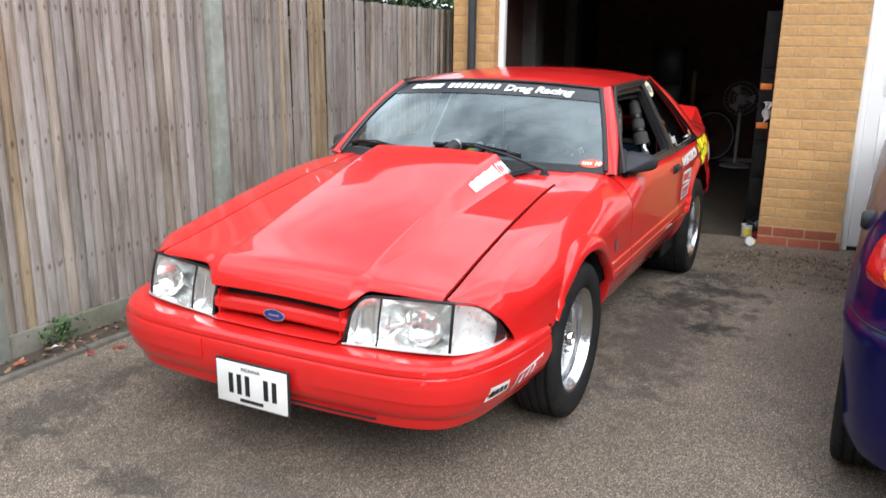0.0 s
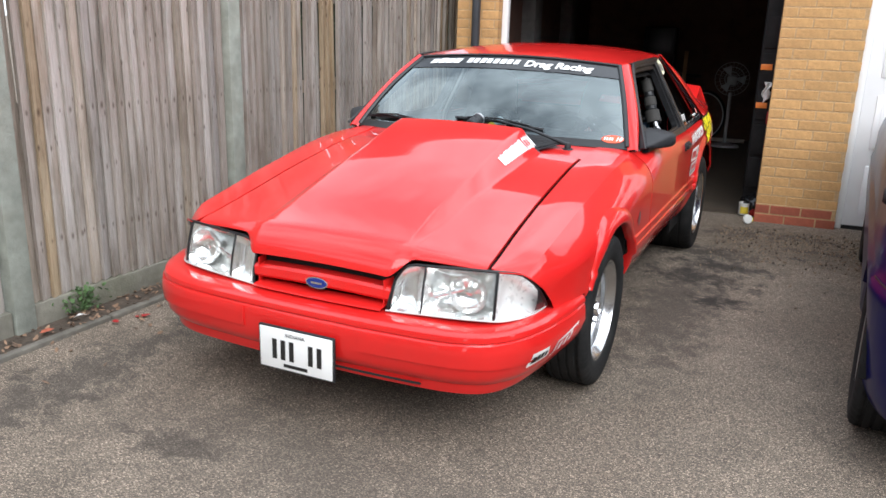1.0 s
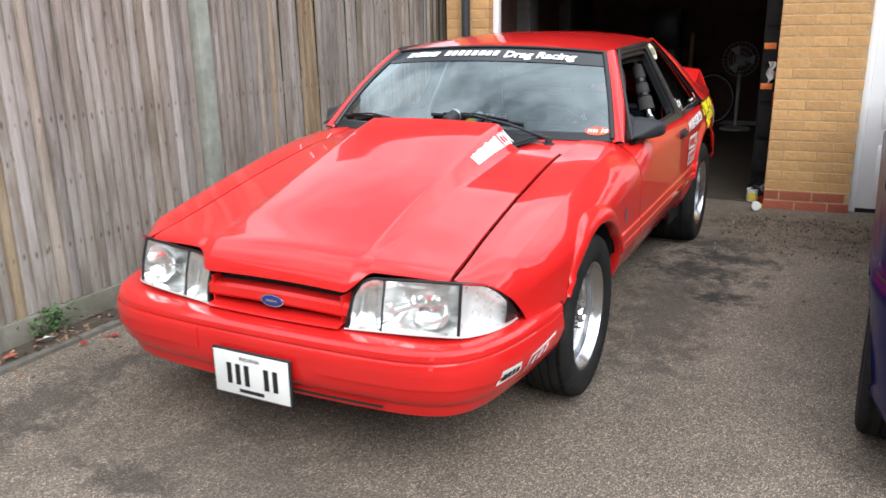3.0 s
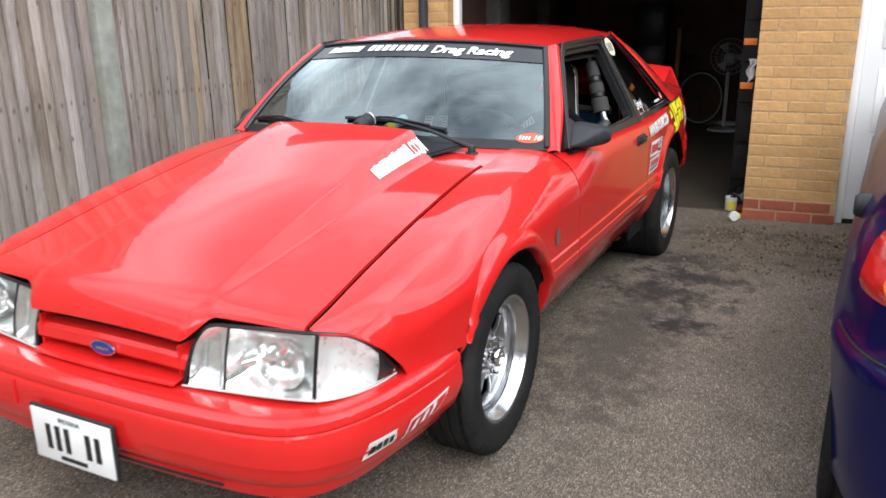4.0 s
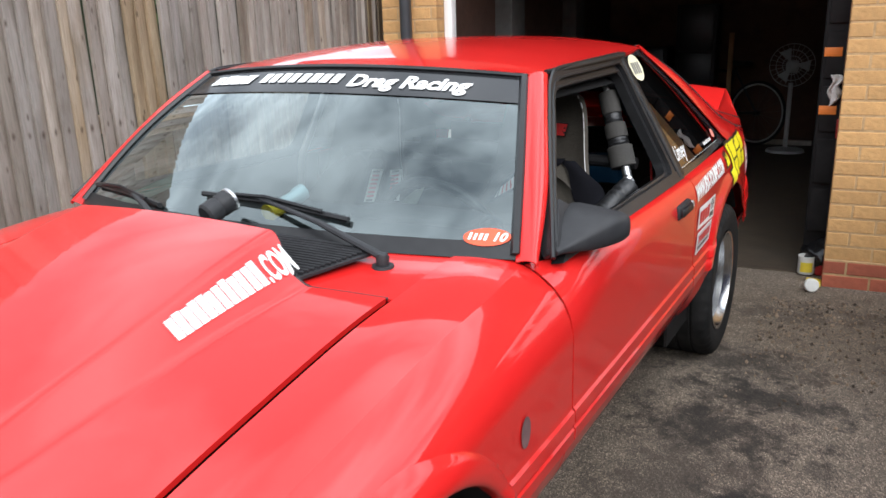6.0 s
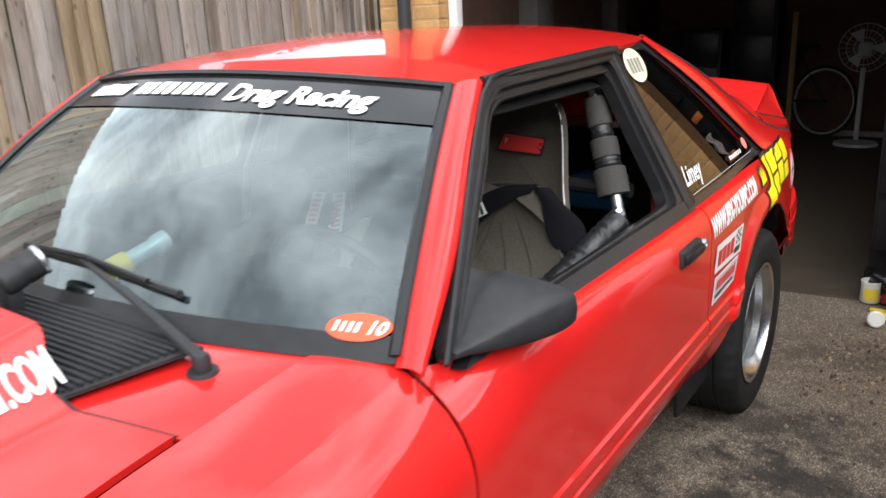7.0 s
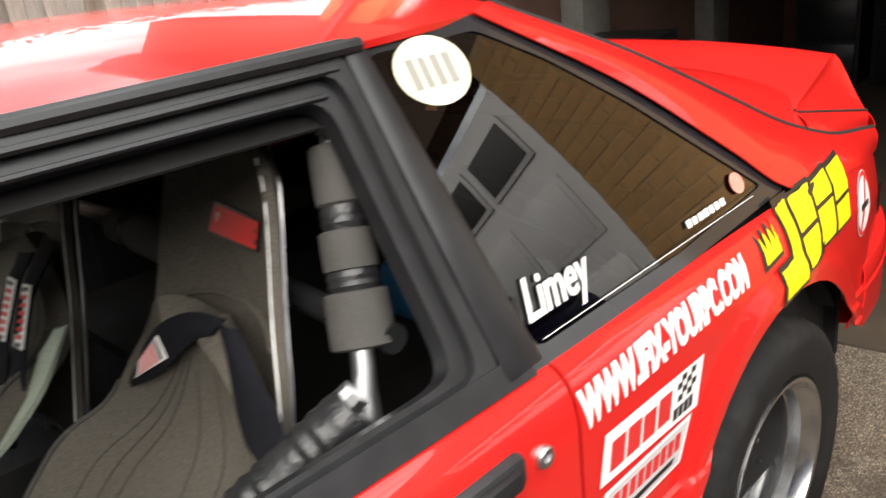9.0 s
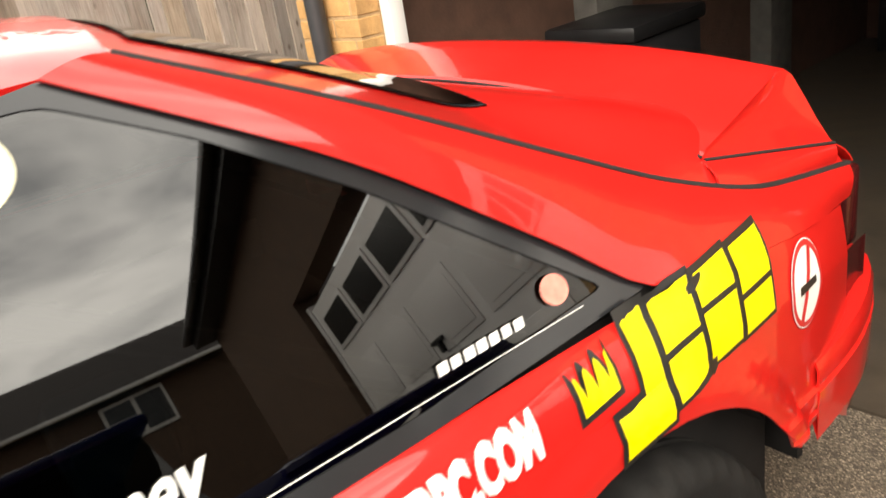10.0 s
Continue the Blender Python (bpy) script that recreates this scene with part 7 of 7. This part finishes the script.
# ---- inside the garage ----
def bicycle(m):
    bike = thing("bicycle", "dark bicycle standing by the garage back wall", "bicycle", m)
    for c in (0.0, 0.98):
        tyre = lathe([(0.335, -0.016), (0.345, 0.0), (0.335, 0.016), (0.318, 0.012), (0.318, -0.012)], 48, closed=True)
        rim_ = lathe([(0.318, -0.010), (0.318, 0.010), (0.300, 0.010), (0.300, -0.010)], 48, closed=True)
        sp_ = bmesh.new()
        for k in range(18):
            a = 2 * math.pi * k / 18
            tube([(0.02 * (-1) ** k, 0.02 * math.cos(a), 0.02 * math.sin(a)), (0, 0.30 * math.cos(a + 0.2), 0.30 * math.sin(a + 0.2))], 0.0016, 4, False, sp_)
        hb2 = lathe([(0.0004, -0.04), (0.022, -0.04), (0.03, 0.0), (0.022, 0.04), (0.0004, 0.04)], 14)
        for nm, b, mt in (("tyre", tyre, RUBBER), ("rim", rim_, PALE_RIM), ("spokes", sp_, GREY_BLOCK), ("hub", hb2, BLACK_PLASTIC)):
            bmesh.ops.recalc_face_normals(b, faces=b.faces)
            bmesh.ops.transform(b, matrix=Matrix.Translation((0, c, 0.345)), verts=b.verts)
            part(nm, b, mt, bike)
    fr = tube([(0, 0, 0.345), (0, 0.42, 0.33), (0, 0.30, 0.82)], 0.016, 8)
    tube([(0, 0, 0.345), (0, 0.30, 0.78)], 0.012, 8, False, fr)
    tube([(0, 0.42, 0.33), (0, 0.86, 0.80), (0, 0.30, 0.78)], 0.018, 8, False, fr)
    tube([(0, 0.98, 0.345), (0, 0.84, 0.92)], 0.016, 8, False, fr)
    part("frame", fr, BLACK_PLASTIC, bike)
    part("saddle", box((0.14, 0.26, 0.05), (0, 0.27, 0.87), 0.02), BLACK_PLASTIC, bike)
    part("handlebar", tube([(-0.28, 0.84, 0.96), (0, 0.86, 0.95), (0.28, 0.84, 0.96)], 0.012, 8), ALLOY_DULL, bike)
    return bike


bicycle(SITE @ pose(0.80, 8.22, 0.012, 0, 4, 62))


FAN_GREY = surf("pale_grey_plastic", (0.42, 0.42, 0.41), 0.45, var=0.08, scale=12)


def fan(m):
    f_ = thing("pedestal_fan", "grey pedestal fan in the dark garage", "fan", m)
    part("base", lathe([(0.0004, 0.0), (0.19, 0.0), (0.18, 0.025), (0.03, 0.05), (0.0004, 0.05)], 28, axis="z"), FAN_GREY, f_)
    part("pole", tube([(0, 0, 0.04), (0, 0, 0.70)], 0.022, 12), FAN_GREY, f_)
    gd = bmesh.new()
    for r in (0.21, 0.15, 0.09):
        tube([(r * math.cos(a), -0.08, 0.88 + r * math.sin(a)) for a in lin(0, 2 * math.pi, 33)[:-1]], 0.004, 5, True, gd)
    for k in range(24):
        a = 2 * math.pi * k / 24
        tube([(0.03 * math.cos(a), -0.10, 0.88 + 0.03 * math.sin(a)), (0.21 * math.cos(a), -0.07, 0.88 + 0.21 * math.sin(a))], 0.002, 4, False, gd)
    part("guard", gd, FAN_GREY, f_)
    bl = bmesh.new()
    for k in range(3):
        a = 2 * math.pi * k / 3
        slab([(0.03 * math.cos(a), -0.05, 0.88 + 0.03 * math.sin(a)), (0.17 * math.cos(a - 0.4), -0.04, 0.88 + 0.17 * math.sin(a - 0.4)), (0.18 * math.cos(a + 0.3), -0.06, 0.88 + 0.18 * math.sin(a + 0.3))], (0, 0.004, 0), bl)
    part("blades", bl, FAN_GREY, f_)
    part("motor", box((0.12, 0.16, 0.12), (0, 0.04, 0.86), 0.03), FAN_GREY, f_)
    return f_


fan(SITE @ pose(1.14, 7.85, 0.012))
whole("floor_board", box((0.50, 0.06, 0.05), (1.14, 8.35, 0.035), 0.004), WOOD_PALE, "pale timber batten on the garage floor", "batten", SITE)

rack = thing("tool_cabinet", "tall black tool cabinet with orange labels", "cabinet", SITE)
part("carcass", box((0.29, 0.42, 1.62), (1.525, 3.90, 0.95), 0.01), BLACK_DARK, rack)
for z in (0.35, 0.62, 0.90, 1.18, 1.46):
    part("drawer", box((0.26, 0.02, 0.24), (1.525, 3.685, z), 0.006), BLACK_DARK, rack)
for z in (1.195, 0.895):
    part("orange_label", box((0.085, 0.006, 0.046), (1.430, 3.672, z), 0.002), ORANGE, rack, "orange paper label")
for cx_, cy_ in ((1.41, 3.74), (1.64, 3.74), (1.41, 4.06), (1.64, 4.06)):
    cb = lathe([(0.0004, -0.02), (0.05, -0.02), (0.065, 0.0), (0.05, 0.02), (0.0004, 0.02)], 18)
    bmesh.ops.translate(cb, vec=(cx_, cy_, 0.075), verts=cb.verts)
    part("castor", cb, RUBBER, rack)
    part("castor_fork", box((0.05, 0.05, 0.06), (cx_, cy_, 0.135), 0.004), ALLOY_DULL, rack)
rag = sheet(lambda a, b: Vector((1.43 + 0.05 * a + 0.012 * math.sin(9 * b), 3.665 - 0.012 * math.sin(7 * a + 5 * b), 1.08 - 0.17 * b * (1 - 0.35 * a))), lin(0, 1, 8), lin(0, 1, 10))
rg = whole("rag", rag, WHITE_CLOTH, "white rag hung on the tool cabinet", "rag", SITE)
rg.modifiers.new("thickness", "SOLIDIFY").thickness = 0.006
whole("red_box", box((0.10, 0.06, 0.10), (1.53, 3.655, 0.80), 0.008), RED_PLASTIC, "red plastic box on the tool cabinet", "box", SITE)

jug = thing("oil_jug", "white plastic oil jug with yellow label", "jug", SITE @ pose(1.405, 3.60, 0.008, 0, 0, 20) @ Matrix.Scale(0.78, 4))
part("jug_body", lathe([(0.0004, 0.0), (0.052, 0.0), (0.056, 0.006), (0.054, 0.10), (0.058, 0.128), (0.055, 0.13), (0.050, 0.10), (0.0004, 0.01)], 28, axis="z"), WHITE_PLASTIC, jug)
part("jug_label", sheet(lambda a, z: Vector((0.0575 * math.cos(a), 0.0575 * math.sin(a), z)), lin(-2.6, -1.1, 10), [0.02, 0.09], True), YELLOW_LABEL, jug)
part("jug_handle", tube([(0.05, -0.02, 0.105), (0.085, -0.03, 0.10), (0.088, -0.03, 0.05), (0.052, -0.02, 0.03)], 0.008, 8), WHITE_PLASTIC, jug)
whole("lid", lathe([(0.0004, 0.0), (0.034, 0.0), (0.036, 0.004), (0.036, 0.026), (0.030, 0.032), (0.0004, 0.032)], 24, axis="z"), WHITE_PLASTIC, "white plastic lid lying on the drive", "lid", SITE @ pose(1.432, 3.31, 0.034, 80, 0, 15))
whole("carton", box((0.03, 0.06, 0.028), (0, 0, 0.014), 0.004), YELLOW_LABEL, "crumpled yellow carton on the floor", "carton", SITE @ pose(1.455, 3.40, 0.002, 0, 0, 30))
whole("carton", box((0.08, 0.022, 0.014), (0, 0, 0.007), 0.003), YELLOW_LABEL, "crumpled yellow carton on the floor", "carton", SITE @ pose(1.45, 3.47, 0.006, 0, 0, -12))
whole("red_can", lathe([(0.0004, 0.0), (0.028, 0.0), (0.028, 0.055), (0.0004, 0.055)], 18, axis="z"), RED_PLASTIC, "small red can on the garage floor", "can", SITE @ pose(1.478, 3.60, 0.010))
bag = bmesh.new()
bmesh.ops.create_icosphere(bag, subdivisions=4, radius=1.0)
for v in bag.verts:
    n_ = noise.noise(v.co * 2.3) * 0.18 + noise.noise(v.co * 6.0) * 0.06
    v.co *= 1 + n_
    v.co = Vector((v.co.x * 0.13, v.co.y * 0.13, max(v.co.z, -0.8) * 0.10 + 0.08))
whole("bin_bag", bag, BLACK_BAG, "black plastic bin bag on the garage floor", "bag", SITE @ pose(1.50, 3.83 - 0.13, 0.010), angle=60)

bin_ = thing("storage_box", "black plastic storage box by the garage wall", "box", SITE @ pose(-0.55, WALL_V + 1.35, 0.01, 0, 0, 3))
part("box_body", box((0.42, 0.60, 0.80), (0, 0, 0.40), 0.02), BLACK_PLASTIC, bin_)
part("box_lid", box((0.46, 0.64, 0.07), (0, 0, 0.835), 0.02), BLACK_TRIM, bin_)
for i, (bx_, bw_, bh_) in enumerate(((-0.40, 0.5, 1.05), (0.15, 0.42, 1.5))):
    c_ = thing("back_cabinet", "dark cabinet against the garage back wall", "cabinet", SITE @ pose(bx_, 8.35, 0.012), group="cabinets")
    part("cabinet_body", box((bw_, 0.45, bh_), (0, 0, bh_ / 2), 0.008), BLACK_PLASTIC, c_)
    for k in range(3):
        part("cabinet_door", box((bw_ - 0.06, 0.02, bh_ / 3 - 0.03), (0, -0.235, bh_ * (k + 0.5) / 3), 0.006), BLACK_TRIM, c_)
whole("timber_post", box((0.05, 0.05, 1.2), (0.52, 8.1, 0.612), 0.004), WOOD_POST, "plain timber post leaning in the garage", "post", SITE)

# ---- blue hatchback beside the drive ----
blue = thing("car", "dark blue hatchback with red and amber tail lamp", "car", pose(1.748, -0.52, 0, 0, 0, -2.6))
b_plan = sp((0.0, (0.0, 3.9)), (3.0, (0.0, 0.85)), (3.35, (0.004, 0.50)), (3.62, (0.060, 0.235)), (3.85, (0.22, 0.075)), (4.2, (0.55, 0.01)), (4.7, (0.87, 0.0)))
b_prof = [(-0.10, 0.20), (-0.045, 0.215), (-0.018, 0.27), (-0.008, 0.36), (0.0, 0.48), (0.006, 0.585), (0.012, 0.615), (0.004, 0.635), (-0.010, 0.655), (-0.014, 0.70), (-0.016, 0.80), (-0.036, 0.88), (-0.07, 0.95), (-0.115, 1.0)]
B_AX, B_AY, B_AR = 0.0, 0.66, 0.33


def blue_side(s, k):
    a, b = b_plan(max(s - 0.02, 0)), b_plan(min(s + 0.02, 4.7))
    p, d = b_plan(s), (b - a).normalized()
    n_ = Vector((d.y, -d.x))
    off, z = b_prof[k] if k < len(b_prof) else (0, 0)
    if s < 3.4 and k in (5, 6, 7):
        off *= 0.4
    if p.x < 0.02 and abs(p.y - B_AY) < B_AR:
        z = max(z, 0.30 + math.sqrt(B_AR**2 - (p.y - B_AY) ** 2))
    return Vector((p.x + n_.x * off, p.y + n_.y * off, z))


bs = lin(0, 2.6, 8) + [3.9 - (B_AY + B_AR * 0.999 * math.cos(t)) for t in lin(0.05, math.pi - 0.05, 18)] + lin(3.62, 4.7, 26)
bs = sorted(x for x in bs)
bodyb = clean(sheet(blue_side, bs, range(len(b_prof)), False))
half2 = bodyb.copy()
for v in half2.verts:
    v.co.x = 1.74 - v.co.x
bmesh.ops.reverse_faces(half2, faces=half2.faces)
part("body", bodyb, BLUE_PAINT, blue, "dark blue metallic body side", 0.006)
part("body", half2, BLUE_PAINT, blue, "", 0.006)
b_up = [(0.115, 1.0, 0.0), (0.30, 1.11, 0.05), (0.50, 1.34, 0.16), (0.58, 1.44, 0.26)]


def blue_top(s, k):
    off, z, _ = b_up[k]
    a, b = b_plan(max(s - 0.02, 0)), b_plan(min(s + 0.02, 4.7))
    p, d = b_plan(s), (b - a).normalized()
    n_ = Vector((-d.y, d.x))
    return Vector((min(p.x + n_.x * off, 0.87), p.y + n_.y * off, z))


up = sheet(blue_top, lin(1.1, 4.7, 40), range(4))
up2 = up.copy()
for v in up2.verts:
    v.co.x = 1.74 - v.co.x
part("glasshouse", up, GLASS_TINT, blue, "dark tinted windows")
part("glasshouse", up2, GLASS_TINT, blue)
part("pillar", sheet(lambda s, k: blue_top(s, k) + Vector((-0.004, -0.006, 0.002)), lin(3.35, 3.95, 10), range(4)), BLUE_PAINT, blue, "", 0.008)
part("roof", box((0.90, 2.2, 0.05), (0.87, 1.70, 1.445), 0.02), BLUE_PAINT, blue)
part("bonnet", box((1.60, 0.95, 0.06), (0.87, 3.42, 0.98), 0.03), BLUE_PAINT, blue)
part("interior", box((1.50, 3.2, 0.5), (0.87, 2.0, 0.70), 0.05), BLACK_DARK, blue)


def on_blue(s, z, lift):
    i = 0
    while i < len(b_prof) - 2 and b_prof[i + 1][1] < z:
        i += 1
    t = (z - b_prof[i][1]) / (b_prof[i + 1][1] - b_prof[i][1])
    off = b_prof[i][0] + (b_prof[i + 1][0] - b_prof[i][0]) * t
    a, b = b_plan(max(s - 0.02, 0)), b_plan(min(s + 0.02, 4.7))
    p, d = b_plan(s), (b - a).normalized()
    n_ = Vector((d.y, -d.x))
    return Vector((p.x + n_.x * (off + lift), p.y + n_.y * (off + lift), z))


tl = part("tail_lamp", sheet(lambda s, z: on_blue(s, 0.775 + 0.15 * z - 0.02 * (s - 3.6), 0.012 - 0.010 * (2 * z - 1) ** 4), lin(3.56, 3.92, 14), lin(0, 1, 9)), LAMP_RED, blue, "red tail lamp with amber and clear parts", 0.02)
part("amber_lens", sheet(lambda t, r: on_blue(3.735 + 0.050 * r * math.cos(t), 0.825 + 0.030 * r * math.sin(t), 0.016), lin(0, 2 * math.pi, 21), lin(0.02, 1, 4)), LAMP_AMBER, tl)
part("clear_lens", sheet(lambda s, z: on_blue(s, 0.87 + 0.04 * z, 0.016), lin(3.70, 3.86, 6), lin(0, 1, 4)), WHITE_PLASTIC, tl)
part("bumper_line", tube([on_blue(s, 0.648, 0.002) for s in lin(3.45, 4.7, 30)], 0.004, 6), BLACK_TRIM, blue)
cap_ = lathe([(0.0004, -0.022), (0.024, -0.022), (0.032, -0.014), (0.034, 0.0), (0.034, 0.02)], 22)
bmesh.ops.translate(cap_, vec=(0.030, 0.722, 0.875), verts=cap_.verts)
bmesh.ops.recalc_face_normals(cap_, faces=cap_.faces)
part("filler_cap", cap_, BLACK_PLASTIC, blue, "round black filler cap")
part("number_plate", box((0.52, 0.01, 0.11), (0.87, -0.02, 0.80), 0.003), YELLOW_LABEL, blue, "yellow number plate")
bt = tyre_mesh(0.30, 0.19, 0.20)
bmesh.ops.translate(bt, vec=(0.115, B_AY, 0.30), verts=bt.verts)
wo = part("wheel", lathe([(0.205, 0.03), (0.19, 0.05), (0.16, 0.045), (0.05, 0.035), (0.0004, 0.035)], 32), ALLOY_DULL, blue)
wo.matrix_basis = pose(0.08, B_AY, 0.30, 0, 0, 180)
part("tyre", bt, RUBBER, wo).matrix_basis = wo.matrix_basis.inverted()
part("arch_liner", sheet(lambda t, x: Vector((x, B_AY + 0.335 * math.cos(t), 0.30 + 0.335 * math.sin(t))), lin(0, math.pi, 20), [0.02, 0.4]), BLACK_DARK, blue)
for wx, wy in ((1.62, B_AY), (0.115, 3.2), (1.62, 3.2)):
    bt = tyre_mesh(0.30, 0.19, 0.20)
    bmesh.ops.translate(bt, vec=(wx, wy, 0.30), verts=bt.verts)
    part("wheel", bt, RUBBER, blue)

# ---- across the road: houses that show as reflections and close the view ----
def house(m, w, label):
    h = thing("house", label, "house", m, group="houses over the road")
    part("wall", box((w, 6.0, 5.2), (0, 0, 2.6)), BRICK_DARK, h)
    rf = bmesh.new()
    slab([(-w / 2 - 0.3, -3.3, 5.15), (-w / 2 - 0.3, 3.3, 5.15), (-w / 2 - 0.3, 0, 7.7)], (w + 0.6, 0, 0), rf)
    part("roof", rf, surf("dark_roof_tile", (0.035, 0.028, 0.026), 0.9, var=0.3, scale=12), h)
    part("gutter", box((w + 0.6, 0.11, 0.09), (0, -3.36, 5.16), 0.02), WHITE_DOOR, h)
    for x in (-w * 0.30, 0.0, w * 0.30):
        for z in (1.5, 4.55):
            if x == 0.0 and z < 2:
                continue
            wi = part("window", box((1.2, 0.08, 1.0), (x, -3.02, z), 0.01), WHITE_DOOR, h)
            for dx in (-0.29, 0.29):
                part("pane", box((0.50, 0.02, 0.84), (x + dx, -3.07, z)), BLACK_VINYL, wi)
    part("door", box((0.9, 0.08, 2.0), (0, -3.02, 1.0), 0.01), WHITE_DOOR, h)
    return h


house(pose(15.8, 4.2, 0, 0, 0, -90), 12.5, "brick house with white windows over the road")
house(pose(16.0, -9.6, 0, 0, 0, -90), 10.0, "brick house with white windows over the road")
house(pose(-2.0, -19.0, 0, 0, 0, 180), 9.0, "brick house with white windows over the road")
house(pose(9.0, -18.0, 0, 0, 0, 180), 9.0, "brick house with white windows over the road")
